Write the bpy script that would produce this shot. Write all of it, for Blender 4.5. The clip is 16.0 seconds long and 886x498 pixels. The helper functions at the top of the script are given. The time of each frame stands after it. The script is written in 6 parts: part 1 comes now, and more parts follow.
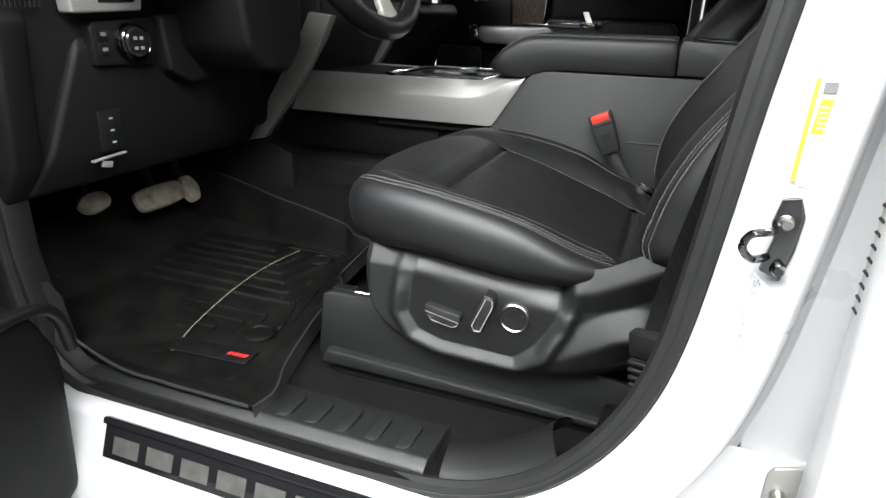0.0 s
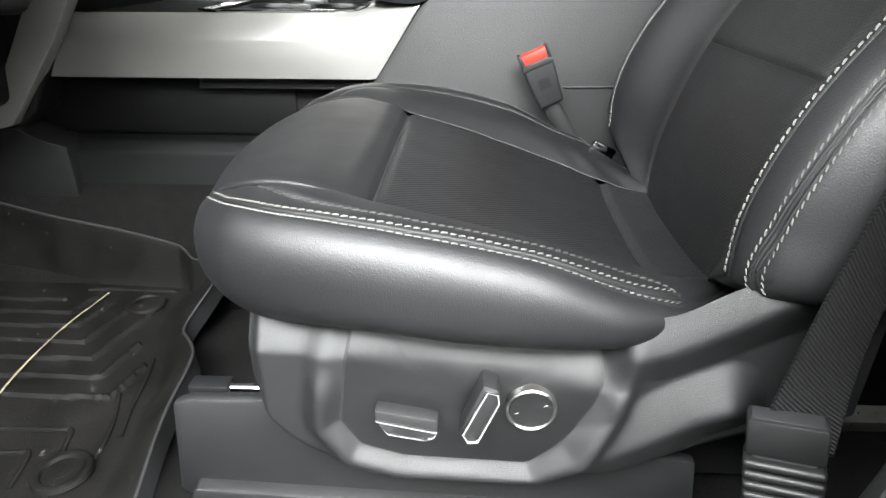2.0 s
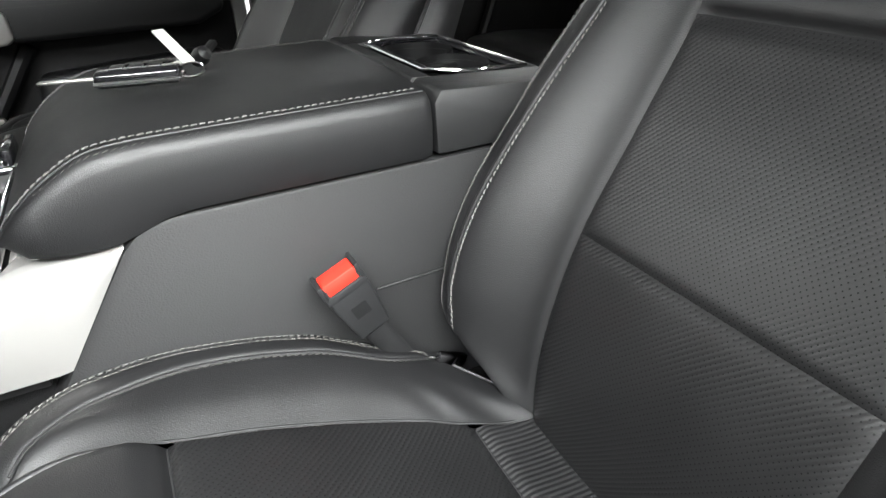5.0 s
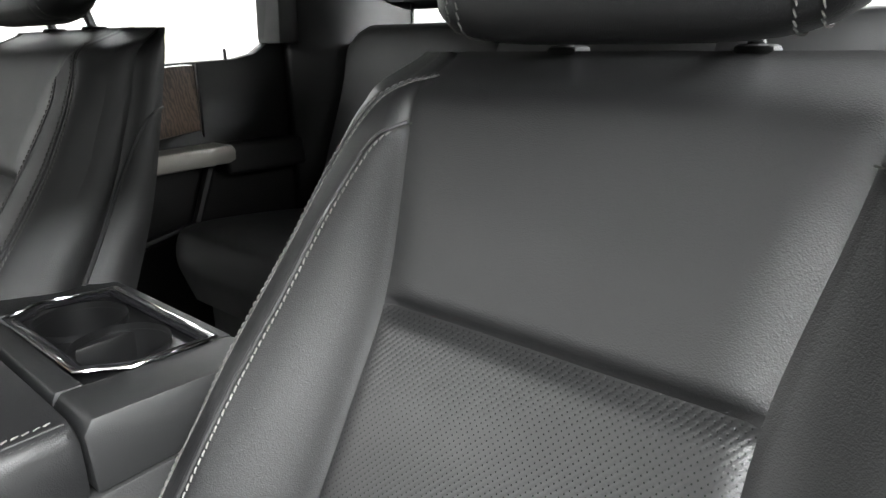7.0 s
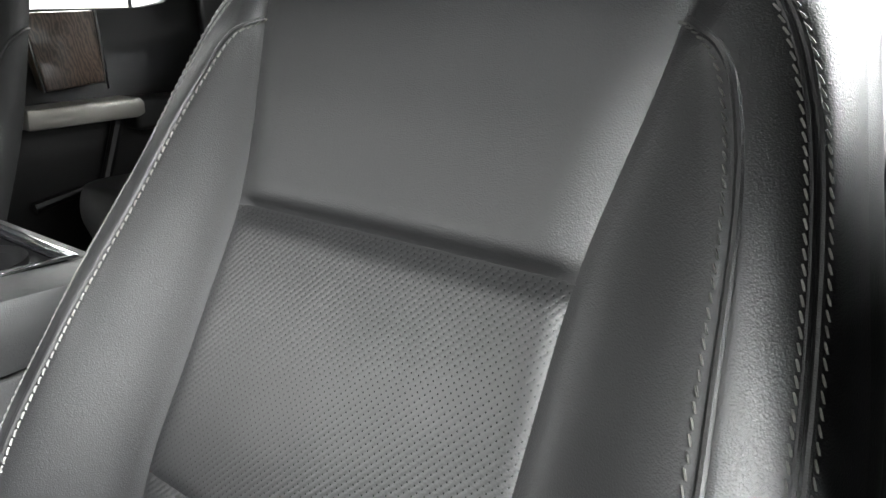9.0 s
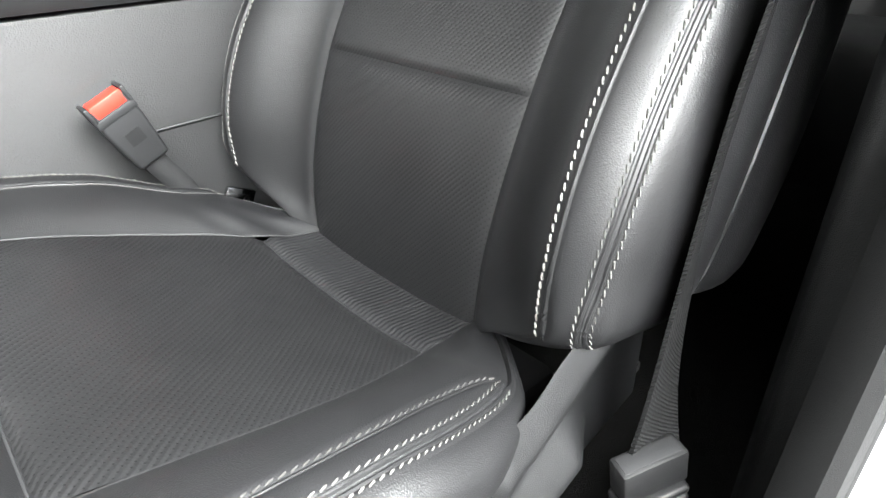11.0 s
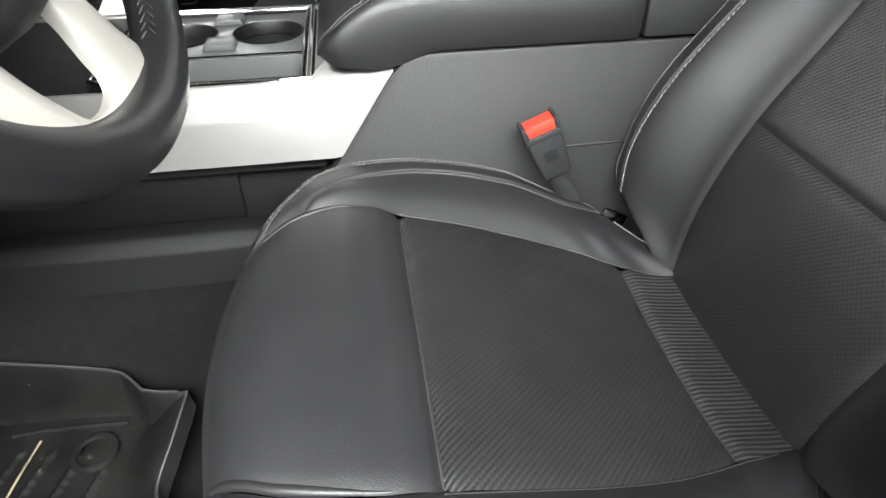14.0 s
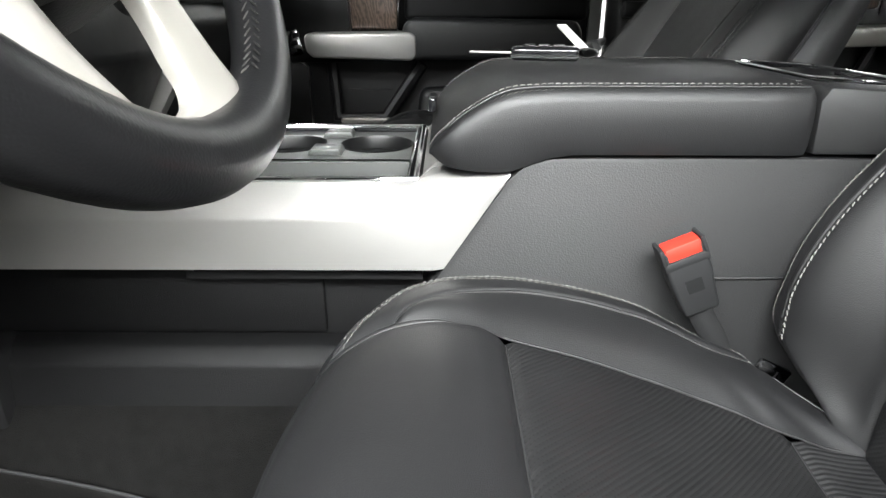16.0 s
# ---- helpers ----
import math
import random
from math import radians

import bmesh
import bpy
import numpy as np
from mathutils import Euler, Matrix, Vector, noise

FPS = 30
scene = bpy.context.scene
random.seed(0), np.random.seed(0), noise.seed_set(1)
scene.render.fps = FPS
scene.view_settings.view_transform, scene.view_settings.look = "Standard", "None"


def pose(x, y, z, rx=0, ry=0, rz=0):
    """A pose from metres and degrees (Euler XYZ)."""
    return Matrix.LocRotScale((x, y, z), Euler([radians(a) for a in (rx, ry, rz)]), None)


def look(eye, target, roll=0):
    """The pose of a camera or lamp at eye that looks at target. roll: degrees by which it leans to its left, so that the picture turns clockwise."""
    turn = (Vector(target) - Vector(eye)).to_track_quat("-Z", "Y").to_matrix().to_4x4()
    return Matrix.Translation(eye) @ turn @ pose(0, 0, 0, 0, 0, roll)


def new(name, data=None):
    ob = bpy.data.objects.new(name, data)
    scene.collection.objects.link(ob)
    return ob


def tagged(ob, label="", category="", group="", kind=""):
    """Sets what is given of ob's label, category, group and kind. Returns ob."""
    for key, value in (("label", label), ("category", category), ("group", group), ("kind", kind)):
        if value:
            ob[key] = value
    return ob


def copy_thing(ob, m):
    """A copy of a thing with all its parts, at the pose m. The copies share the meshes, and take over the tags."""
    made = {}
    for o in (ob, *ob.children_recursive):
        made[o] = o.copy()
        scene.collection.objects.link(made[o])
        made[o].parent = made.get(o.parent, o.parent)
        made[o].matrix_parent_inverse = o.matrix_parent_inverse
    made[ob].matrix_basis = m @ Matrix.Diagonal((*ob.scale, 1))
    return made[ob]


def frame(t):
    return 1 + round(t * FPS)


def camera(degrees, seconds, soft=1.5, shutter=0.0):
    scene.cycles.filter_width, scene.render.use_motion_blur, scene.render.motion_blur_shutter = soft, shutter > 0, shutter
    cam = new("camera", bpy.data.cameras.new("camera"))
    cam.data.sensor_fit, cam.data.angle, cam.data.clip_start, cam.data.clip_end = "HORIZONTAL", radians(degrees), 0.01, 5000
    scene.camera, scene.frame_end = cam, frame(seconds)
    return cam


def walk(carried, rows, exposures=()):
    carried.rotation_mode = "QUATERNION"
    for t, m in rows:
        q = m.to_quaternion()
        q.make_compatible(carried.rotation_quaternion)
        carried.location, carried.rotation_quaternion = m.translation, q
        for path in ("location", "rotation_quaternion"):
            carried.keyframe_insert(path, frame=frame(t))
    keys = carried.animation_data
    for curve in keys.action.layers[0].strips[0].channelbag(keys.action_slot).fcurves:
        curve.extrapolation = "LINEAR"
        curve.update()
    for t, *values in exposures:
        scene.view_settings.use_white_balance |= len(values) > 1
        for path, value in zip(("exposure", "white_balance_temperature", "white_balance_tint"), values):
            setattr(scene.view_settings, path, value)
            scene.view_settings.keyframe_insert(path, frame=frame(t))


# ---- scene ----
cam = camera(72.6, 16.0)
PATH = [
    (0, (0.052, 0.035, 1.459), (-0.584, 1.79, 0.741), 1.7),
    (0.5, (-0.001, 0.161, 1.445), (-0.451, 1.946, 0.664), 1.2),
    (1, (-0.042, 0.279, 1.43), (-0.315, 2.097, 0.643), 0.7),
    (1.5, (-0.087, 0.336, 1.425), (-0.231, 2.157, 0.611), 0.4),
    (2, (-0.155, 0.364, 1.414), (-0.232, 2.159, 0.534), 0.1),
    (2.5, (-0.187, 0.39, 1.422), (-0.213, 2.164, 0.499), -0.2),
    (3, (-0.216, 0.456, 1.432), (-0.101, 2.213, 0.483), 0.1),
    (5.5, (-0.168, 0.802, 1.612), (0.796, 2.273, 0.659), -1.2),
    (6, (-0.135, 0.818, 1.642), (1.021, 2.226, 0.817), -0.2),
    (6.5, (-0.102, 0.834, 1.671), (1.248, 2.139, 0.983), -0.0),
    (7, (-0.075, 0.827, 1.676), (1.416, 2.008, 1.057), -0.1),
    (7.5, (-0.002, 0.812, 1.683), (1.562, 1.903, 1.08), 0.0),
    (8, (0.011, 0.817, 1.668), (1.587, 1.89, 1.063), 0.2),
    (10.5, (-0.194, 0.624, 1.506), (1.2, 1.7, 0.558), -1.9),
    (11, (-0.216, 0.585, 1.452), (0.946, 1.861, 0.441), -1.5),
    (11.5, (-0.229, 0.498, 1.397), (0.519, 2.03, 0.351), -1.1),
    (12, (-0.22, 0.466, 1.378), (0.23, 2.031, 0.218), -1.3),
    (12.5, (-0.205, 0.462, 1.397), (0.125, 2.01, 0.174), -1.3),
    (13, (-0.198, 0.463, 1.407), (0.071, 2.015, 0.174), -1.3),
    (13.5, (-0.229, 0.519, 1.496), (-0.002, 2.046, 0.224), -1.2),
    (14, (-0.266, 0.618, 1.594), (-0.036, 2.185, 0.373), -0.5),
    (14.5, (-0.28, 0.698, 1.68), (-0.048, 2.435, 0.716), -1.0),
    (15, (-0.276, 0.724, 1.702), (-0.029, 2.55, 0.925), -1.0),
    (15.5, (-0.287, 0.708, 1.624), (-0.037, 2.551, 0.89), -0.4),
    (16, (-0.289, 0.693, 1.502), (-0.294, 2.543, 0.744), 0.1),
]
EXPOSURES = [(0, -1.0), (0.8, -0.4), (1.5, 0.12), (2, 0.2), (3, 0.18), (5.5, 0.45), (6.0, 0.55), (6.5, 0.55), (7, 0.72), (8, 0.9), (10.5, 1.4), (11, 1.12), (11.5, 0.92), (12.5, 0.56), (13.5, 0.42), (14, 0.42), (14.5, 0.35), (15, 0.45), (15.5, 0.4), (16, 0.35)]
walk(cam, [(t, look(eye, target, roll)) for t, eye, target, roll in PATH], EXPOSURES)

# ---- world and lights ----
world = bpy.data.worlds.new("showroom_air")
scene.world = world
world.use_nodes = True
world.node_tree.nodes["Background"].inputs[0].default_value = (0.9, 0.95, 1.0, 1)
world.node_tree.nodes["Background"].inputs[1].default_value = 0.05


def lamp(name, m, sx, sy, watts, colour=(0.97, 1.0, 1.0)):
    d = bpy.data.lights.new(name, "AREA")
    d.shape, d.size, d.size_y, d.energy, d.color = "RECTANGLE", sx, sy, watts, colour
    ob = new(name, d)
    ob.matrix_world = m
    return ob


# unseen ceiling lamps: one assumed beside the open door, fill added round the cab
LAMPS = [(0.6, -1.15, 3.4, 6.0, 1.2, 2000), (0.9, -2.9, 3.4, 6.6, 0.35, 160), (-4.7, 4.0, 3.4, 2.0, 3.4, 260), (4.8, 2.0, 3.4, 1.6, 4.2, 180), (2.1, 5.3, 3.4, 2.4, 0.25, 70)]
for lx, ly, lz, sx, sy, w in LAMPS:
    lamp("assumed_ceiling_light", pose(lx, ly, lz - 0.07), sx, sy, w)


# ---- materials ----
def mat(name, base, rough=0.5, metal=0.0, spec=0.5, var=0.12, scale=8.0, grain=0.0, grain_scale=400.0, rough_var=0.08, coat=0.0, fine=None, bump_dist=0.001, sheen=0.0):
    m = bpy.data.materials.new(name)
    m.use_nodes = True
    nt = m.node_tree
    b = nt.nodes["Principled BSDF"]
    b.inputs["Roughness"].default_value = rough
    b.inputs["Metallic"].default_value = metal
    b.inputs["Specular IOR Level"].default_value = spec
    b.inputs["Coat Weight"].default_value = coat
    b.inputs["Coat Roughness"].default_value = 0.08
    b.inputs["Sheen Weight"].default_value = sheen
    tc = nt.nodes.new("ShaderNodeTexCoord")
    n1 = nt.nodes.new("ShaderNodeTexNoise")
    n1.inputs["Scale"].default_value = scale
    n1.inputs["Detail"].default_value = 5
    nt.links.new(tc.outputs["Object"], n1.inputs["Vector"])
    ramp = nt.nodes.new("ShaderNodeValToRGB")
    lo = tuple(c * (1 - var) for c in base) + (1,)
    hi = tuple(min(1, c * (1 + var)) for c in base) + (1,)
    ramp.color_ramp.elements[0].color, ramp.color_ramp.elements[1].color = lo, hi
    ramp.color_ramp.elements[0].position, ramp.color_ramp.elements[1].position = 0.3, 0.7
    nt.links.new(n1.outputs["Fac"], ramp.inputs["Fac"])
    nt.links.new(ramp.outputs["Color"], b.inputs["Base Color"])
    mr = nt.nodes.new("ShaderNodeMapRange")
    mr.inputs["To Min"].default_value, mr.inputs["To Max"].default_value = max(0.02, rough - rough_var), min(1, rough + rough_var)
    n2 = nt.nodes.new("ShaderNodeTexNoise")
    n2.inputs["Scale"].default_value, n2.inputs["Detail"].default_value = scale * 4, 6
    nt.links.new(tc.outputs["Object"], n2.inputs["Vector"])
    nt.links.new(n2.outputs["Fac"], mr.inputs["Value"])
    nt.links.new(mr.outputs["Result"], b.inputs["Roughness"])
    if grain:
        if fine == "leather":
            g = nt.nodes.new("ShaderNodeTexVoronoi")
            g.feature = "SMOOTH_F1"
            g.inputs["Scale"].default_value = grain_scale
            out = g.outputs["Distance"]
        else:
            g = nt.nodes.new("ShaderNodeTexNoise")
            g.inputs["Scale"].default_value, g.inputs["Detail"].default_value = grain_scale, 3
            out = g.outputs["Fac"]
        nt.links.new(tc.outputs["Object"], g.inputs["Vector"])
        bp = nt.nodes.new("ShaderNodeBump")
        bp.inputs["Strength"].default_value, bp.inputs["Distance"].default_value = grain, bump_dist
        nt.links.new(out, bp.inputs["Height"])
        nt.links.new(bp.outputs["Normal"], b.inputs["Normal"])
    return m


def perforate(m, pitch=0.006, size=0.072, depth=0.2, lean=-1, rib=0.3):
    """Punched holes on a lattice set cornerwise, with low ribs between their diagonal rows, in the panel's own metres."""
    nt = m.node_tree
    b = nt.nodes["Principled BSDF"]
    uv = nt.nodes.new("ShaderNodeUVMap")
    uv.uv_map = "metres"
    masks = []
    for off in (0.0, 0.5):
        sc = nt.nodes.new("ShaderNodeVectorMath")
        sc.operation = "MULTIPLY_ADD"
        sc.inputs[1].default_value = (1 / pitch, 1 / pitch, 0)
        sc.inputs[2].default_value = (off, off, 0)
        nt.links.new(uv.outputs[0], sc.inputs[0])
        fr = nt.nodes.new("ShaderNodeVectorMath")
        fr.operation = "FRACTION"
        nt.links.new(sc.outputs[0], fr.inputs[0])
        d = nt.nodes.new("ShaderNodeVectorMath")
        d.operation = "DISTANCE"
        d.inputs[1].default_value = (0.5, 0.5, 0)
        nt.links.new(fr.outputs[0], d.inputs[0])
        r = nt.nodes.new("ShaderNodeMapRange")
        r.inputs["From Min"].default_value, r.inputs["From Max"].default_value = size, size + 0.05
        nt.links.new(d.outputs["Value"], r.inputs["Value"])
        masks.append(r)
    mn = nt.nodes.new("ShaderNodeMath")
    mn.operation = "MINIMUM"
    nt.links.new(masks[0].outputs[0], mn.inputs[0])
    nt.links.new(masks[1].outputs[0], mn.inputs[1])
    old = b.inputs["Base Color"].links[0].from_socket
    mx = nt.nodes.new("ShaderNodeMix")
    mx.data_type = "RGBA"
    mx.inputs[6].default_value = (0.003, 0.003, 0.003, 1)
    nt.links.new(mn.outputs[0], mx.inputs[0])
    nt.links.new(old, mx.inputs[7])
    nt.links.new(mx.outputs[2], b.inputs["Base Color"])
    sp = nt.nodes.new("ShaderNodeMath")
    sp.operation = "MULTIPLY_ADD"
    sp.inputs[1].default_value, sp.inputs[2].default_value = 0.42, 0.1
    nt.links.new(mn.outputs[0], sp.inputs[0])
    nt.links.new(sp.outputs[0], b.inputs["Specular IOR Level"])
    # ribs along one diagonal of the lattice
    dot = nt.nodes.new("ShaderNodeVectorMath")
    dot.operation = "DOT_PRODUCT"
    dot.inputs[1].default_value = (2 * math.pi / pitch, 2 * math.pi * lean / pitch, 0)
    nt.links.new(uv.outputs[0], dot.inputs[0])
    cs = nt.nodes.new("ShaderNodeMath")
    cs.operation = "COSINE"
    nt.links.new(dot.outputs["Value"], cs.inputs[0])
    rb = nt.nodes.new("ShaderNodeBump")
    rb.invert = True
    rb.inputs["Strength"].default_value, rb.inputs["Distance"].default_value = rib, 0.0005
    nt.links.new(cs.outputs[0], rb.inputs["Height"])
    bp = nt.nodes.new("ShaderNodeBump")
    bp.inputs["Strength"].default_value, bp.inputs["Distance"].default_value = depth, 0.0012
    nt.links.new(mn.outputs[0], bp.inputs["Height"])
    nrm = b.inputs["Normal"]
    if nrm.links:
        nt.links.new(nrm.links[0].from_socket, rb.inputs["Normal"])
    nt.links.new(rb.outputs["Normal"], bp.inputs["Normal"])
    nt.links.new(bp.outputs["Normal"], nrm)
    return m


def ribbed(m, pitch=0.0032, depth=0.22):
    """Raised cords that run along the panel."""
    nt = m.node_tree
    b = nt.nodes["Principled BSDF"]
    uv = nt.nodes.new("ShaderNodeUVMap")
    uv.uv_map = "metres"
    w = nt.nodes.new("ShaderNodeTexWave")
    w.bands_direction = "Y"
    w.inputs["Scale"].default_value = 0.314 / pitch
    nt.links.new(uv.outputs[0], w.inputs["Vector"])
    bp = nt.nodes.new("ShaderNodeBump")
    bp.inputs["Strength"].default_value, bp.inputs["Distance"].default_value = depth, 0.0016
    nt.links.new(w.outputs["Fac"], bp.inputs["Height"])
    nt.links.new(bp.outputs["Normal"], b.inputs["Normal"])
    return m


def dusty(m, colour=(0.06, 0.057, 0.05), scale=70.0, cover=0.625):
    """Dry dust and scuffs in scattered flecks over a dark material."""
    nt = m.node_tree
    b = nt.nodes["Principled BSDF"]
    tc = nt.nodes.new("ShaderNodeTexCoord")
    n = nt.nodes.new("ShaderNodeTexNoise")
    n.inputs["Scale"].default_value, n.inputs["Detail"].default_value, n.inputs["Roughness"].default_value = scale, 7, 0.7
    nt.links.new(tc.outputs["Object"], n.inputs["Vector"])
    r = nt.nodes.new("ShaderNodeMapRange")
    r.inputs["From Min"].default_value, r.inputs["From Max"].default_value = cover, cover + 0.12
    nt.links.new(n.outputs["Fac"], r.inputs["Value"])
    mx = nt.nodes.new("ShaderNodeMix")
    mx.data_type = "RGBA"
    mx.inputs[7].default_value = colour + (1,)
    nt.links.new(r.outputs[0], mx.inputs[0])
    nt.links.new(b.inputs["Base Color"].links[0].from_socket, mx.inputs[6])
    nt.links.new(mx.outputs[2], b.inputs["Base Color"])
    return m


def weave(m, pitch=0.0019, depth=0.7):
    """Fine diagonal webbing rows."""
    nt = m.node_tree
    b = nt.nodes["Principled BSDF"]
    tc = nt.nodes.new("ShaderNodeTexCoord")
    w = nt.nodes.new("ShaderNodeTexWave")
    w.bands_direction = "DIAGONAL"
    w.inputs["Scale"].default_value = 0.314 / pitch
    w.inputs["Distortion"].default_value = 1.5
    nt.links.new(tc.outputs["Object"], w.inputs["Vector"])
    bp = nt.nodes.new("ShaderNodeBump")
    bp.inputs["Strength"].default_value, bp.inputs["Distance"].default_value = depth, 0.001
    nt.links.new(w.outputs["Fac"], bp.inputs["Height"])
    nt.links.new(bp.outputs["Normal"], b.inputs["Normal"])
    return m


def wood_mat():
    m = mat("smoked_wood", (0.09, 0.06, 0.045), 0.35, coat=0.5)
    nt = m.node_tree
    b = nt.nodes["Principled BSDF"]
    tc = nt.nodes.new("ShaderNodeTexCoord")
    mp = nt.nodes.new("ShaderNodeMapping")
    mp.inputs["Scale"].default_value = (9, 9, 3)
    mp.inputs["Rotation"].default_value = (0, 0.5, 0)
    w = nt.nodes.new("ShaderNodeTexWave")
    w.inputs["Scale"].default_value, w.inputs["Distortion"].default_value = 4.5, 14.0
    w.inputs["Detail"].default_value, w.inputs["Detail Scale"].default_value = 4, 1.6
    r = nt.nodes.new("ShaderNodeValToRGB")
    r.color_ramp.elements[0].color, r.color_ramp.elements[1].color = (0.045, 0.029, 0.022, 1), (0.12, 0.083, 0.06, 1)
    nt.links.new(tc.outputs["Object"], mp.inputs["Vector"])
    nt.links.new(mp.outputs[0], w.inputs["Vector"])
    nt.links.new(w.outputs["Fac"], r.inputs["Fac"])
    nt.links.new(r.outputs["Color"], b.inputs["Base Color"])
    return m


LEATHER = mat("black_leather", (0.0048, 0.0048, 0.0052), 0.5, spec=0.45, grain=0.34, grain_scale=1150, fine="leather", var=0.15, scale=6, rough_var=0.05, bump_dist=0.0006)
def perforated(name, pitch, lean, rib=0.33):
    return perforate(mat(name, (0.0055, 0.0055, 0.0058), 0.43, grain=0.15, grain_scale=650, fine="leather", var=0.15, scale=6), pitch=pitch, lean=lean, rib=rib)


PERF = perforated("perforated_cushion_leather", 0.0059, -1)
PERF_BACK = perforated("perforated_back_leather", 0.0050, 1, 0.12)
PERF_FINE = perforated("finely_perforated_back_leather", 0.0053, 1, 0.25)
RIBBED = ribbed(mat("ribbed_black_leather", (0.008, 0.008, 0.0084), 0.42, var=0.15, scale=6), pitch=0.0052, depth=0.4)
VINYL = mat("black_vinyl", (0.0105, 0.0105, 0.0108), 0.56, spec=0.42, grain=0.3, grain_scale=700, fine="leather", scale=5)
PLASTIC = mat("black_grained_plastic", (0.0046, 0.0047, 0.005), 0.5, spec=0.52, grain=0.5, grain_scale=1300, scale=7, var=0.15)
PLASTIC_DARK = mat("dark_plastic", (0.0045, 0.0045, 0.0048), 0.52, spec=0.3, grain=0.2, grain_scale=700, scale=9)
PLASTIC_SMOOTH = mat("smooth_black_plastic", (0.0045, 0.0045, 0.0048), 0.38, spec=0.42, scale=12)
DASH = mat("dark_dash_plastic", (0.0032, 0.0032, 0.0034), 0.58, spec=0.17, grain=0.5, grain_scale=900, scale=9)
GLOSS = mat("gloss_black_plastic", (0.008, 0.008, 0.009), 0.08, scale=12, rough_var=0.03)
SATIN = mat("satin_silver_paint", (0.31, 0.302, 0.29), 0.38, metal=0.6, grain=0.04, grain_scale=1500, var=0.03, scale=4)
SATIN_WARM = mat("satin_champagne_paint", (0.26, 0.247, 0.226), 0.42, metal=0.5, var=0.04, scale=4)
CHROME = mat("chrome", (0.85, 0.85, 0.86), 0.07, metal=1.0, var=0.02, rough_var=0.03)
DARK_CHROME = mat("dark_chrome", (0.16, 0.16, 0.165), 0.12, metal=1.0, var=0.2, scale=25, rough_var=0.05)
LABELPRINT = mat("fine_grey_print", (0.05, 0.052, 0.056), 0.6, var=0.2, scale=300)
STEEL = mat("zinc_steel", (0.5, 0.49, 0.47), 0.3, metal=1.0, var=0.2, scale=30)
WHITE = mat("white_car_paint", (0.46, 0.46, 0.468), 0.3, coat=0.7, var=0.015, scale=3)
SEAL_RUBBER = mat("black_seal_rubber", (0.009, 0.009, 0.0092), 0.52, spec=0.36, grain=0.3, grain_scale=1500, scale=10)
RUBBER = mat("black_rubber", (0.012, 0.012, 0.0125), 0.55, spec=0.3, grain=0.2, grain_scale=500, scale=10)
MATRUB = dusty(mat("dusty_floor_liner", (0.004, 0.0038, 0.0036), 0.52, spec=0.13, grain=0.4, grain_scale=420, var=0.5, scale=14, rough_var=0.14))
CARPET = mat("charcoal_carpet", (0.005, 0.0048, 0.0046), 0.95, spec=0.1, grain=1.0, grain_scale=900, var=0.35, scale=60, bump_dist=0.004)
BELT = weave(mat("black_webbing", (0.006, 0.006, 0.0062), 0.6, spec=0.22, scale=30), depth=1.0)
SLEEVE = mat("black_sleeve_rubber", (0.0045, 0.0045, 0.0047), 0.5, spec=0.34, grain=0.2, grain_scale=600, scale=20)
WHEEL_LEATHER = mat("smooth_wheel_leather", (0.0045, 0.0045, 0.0048), 0.36, spec=0.3, grain=0.2, grain_scale=900, fine="leather", var=0.2, scale=9, bump_dist=0.0005)
THREAD_WHEEL = mat("black_waxed_thread", (0.022, 0.021, 0.02), 0.5, spec=0.4, var=0.2, scale=200)
CUPDECK = mat("satin_dark_grey_plastic", (0.06, 0.062, 0.06), 0.36, spec=0.5, grain=0.1, grain_scale=1200, scale=14)
THREAD_DARK = mat("dark_thread", (0.034, 0.033, 0.032), 0.7, spec=0.2, var=0.2, scale=200)
FELT = mat("brown_black_sheet", (0.0045, 0.0036, 0.003), 0.42, spec=0.16, grain=0.3, grain_scale=200, var=0.4, scale=40, rough_var=0.15)
THREAD = mat("grey_thread", (0.075, 0.073, 0.069), 0.7, spec=0.2, var=0.15, scale=200)
BUCKLE = mat("dark_grey_buckle_plastic", (0.009, 0.0092, 0.0097), 0.5, spec=0.4, grain=0.2, grain_scale=900, scale=20)
RED = mat("red_release_button", (0.55, 0.018, 0.008), 0.5, var=0.05)
REDPRINT = mat("red_print", (0.5, 0.02, 0.02), 0.5)
WORNPRINT = mat("worn_silver_print", (0.05, 0.049, 0.046), 0.5, var=0.3, scale=60)
FAINTPRINT = mat("faint_grey_print", (0.3, 0.3, 0.3), 0.6)
GREYPRINT = mat("grey_print", (0.13, 0.13, 0.125), 0.6)
PAPER = mat("label_paper", (0.74, 0.73, 0.68), 0.6, var=0.04)
LABELBLUE = mat("pale_label_film", (0.66, 0.69, 0.74), 0.5, var=0.03)
YELLOW = mat("yellow_label", (0.75, 0.55, 0.03), 0.55, var=0.05)
WOOD = wood_mat()
WORN = mat("dusty_pedal_rubber", (0.125, 0.112, 0.09), 0.75, var=0.5, scale=35, grain=0.4, grain_scale=200)
DUST = mat("pale_scuffed_line", (0.09, 0.08, 0.05), 0.8, var=0.5, scale=40)
BLUEICON = mat("pale_icon", (0.3, 0.34, 0.38), 0.6)
GREYROOF = mat("grey_headliner", (0.3, 0.3, 0.29), 0.9, grain=0.3, grain_scale=600)
WALLPAINT = mat("white_wall_paint", (0.8, 0.81, 0.79), 0.7, var=0.03, scale=1.5)
WALLCREAM = mat("cream_wall_paint", (0.62, 0.6, 0.47), 0.7, var=0.03, scale=1.5)
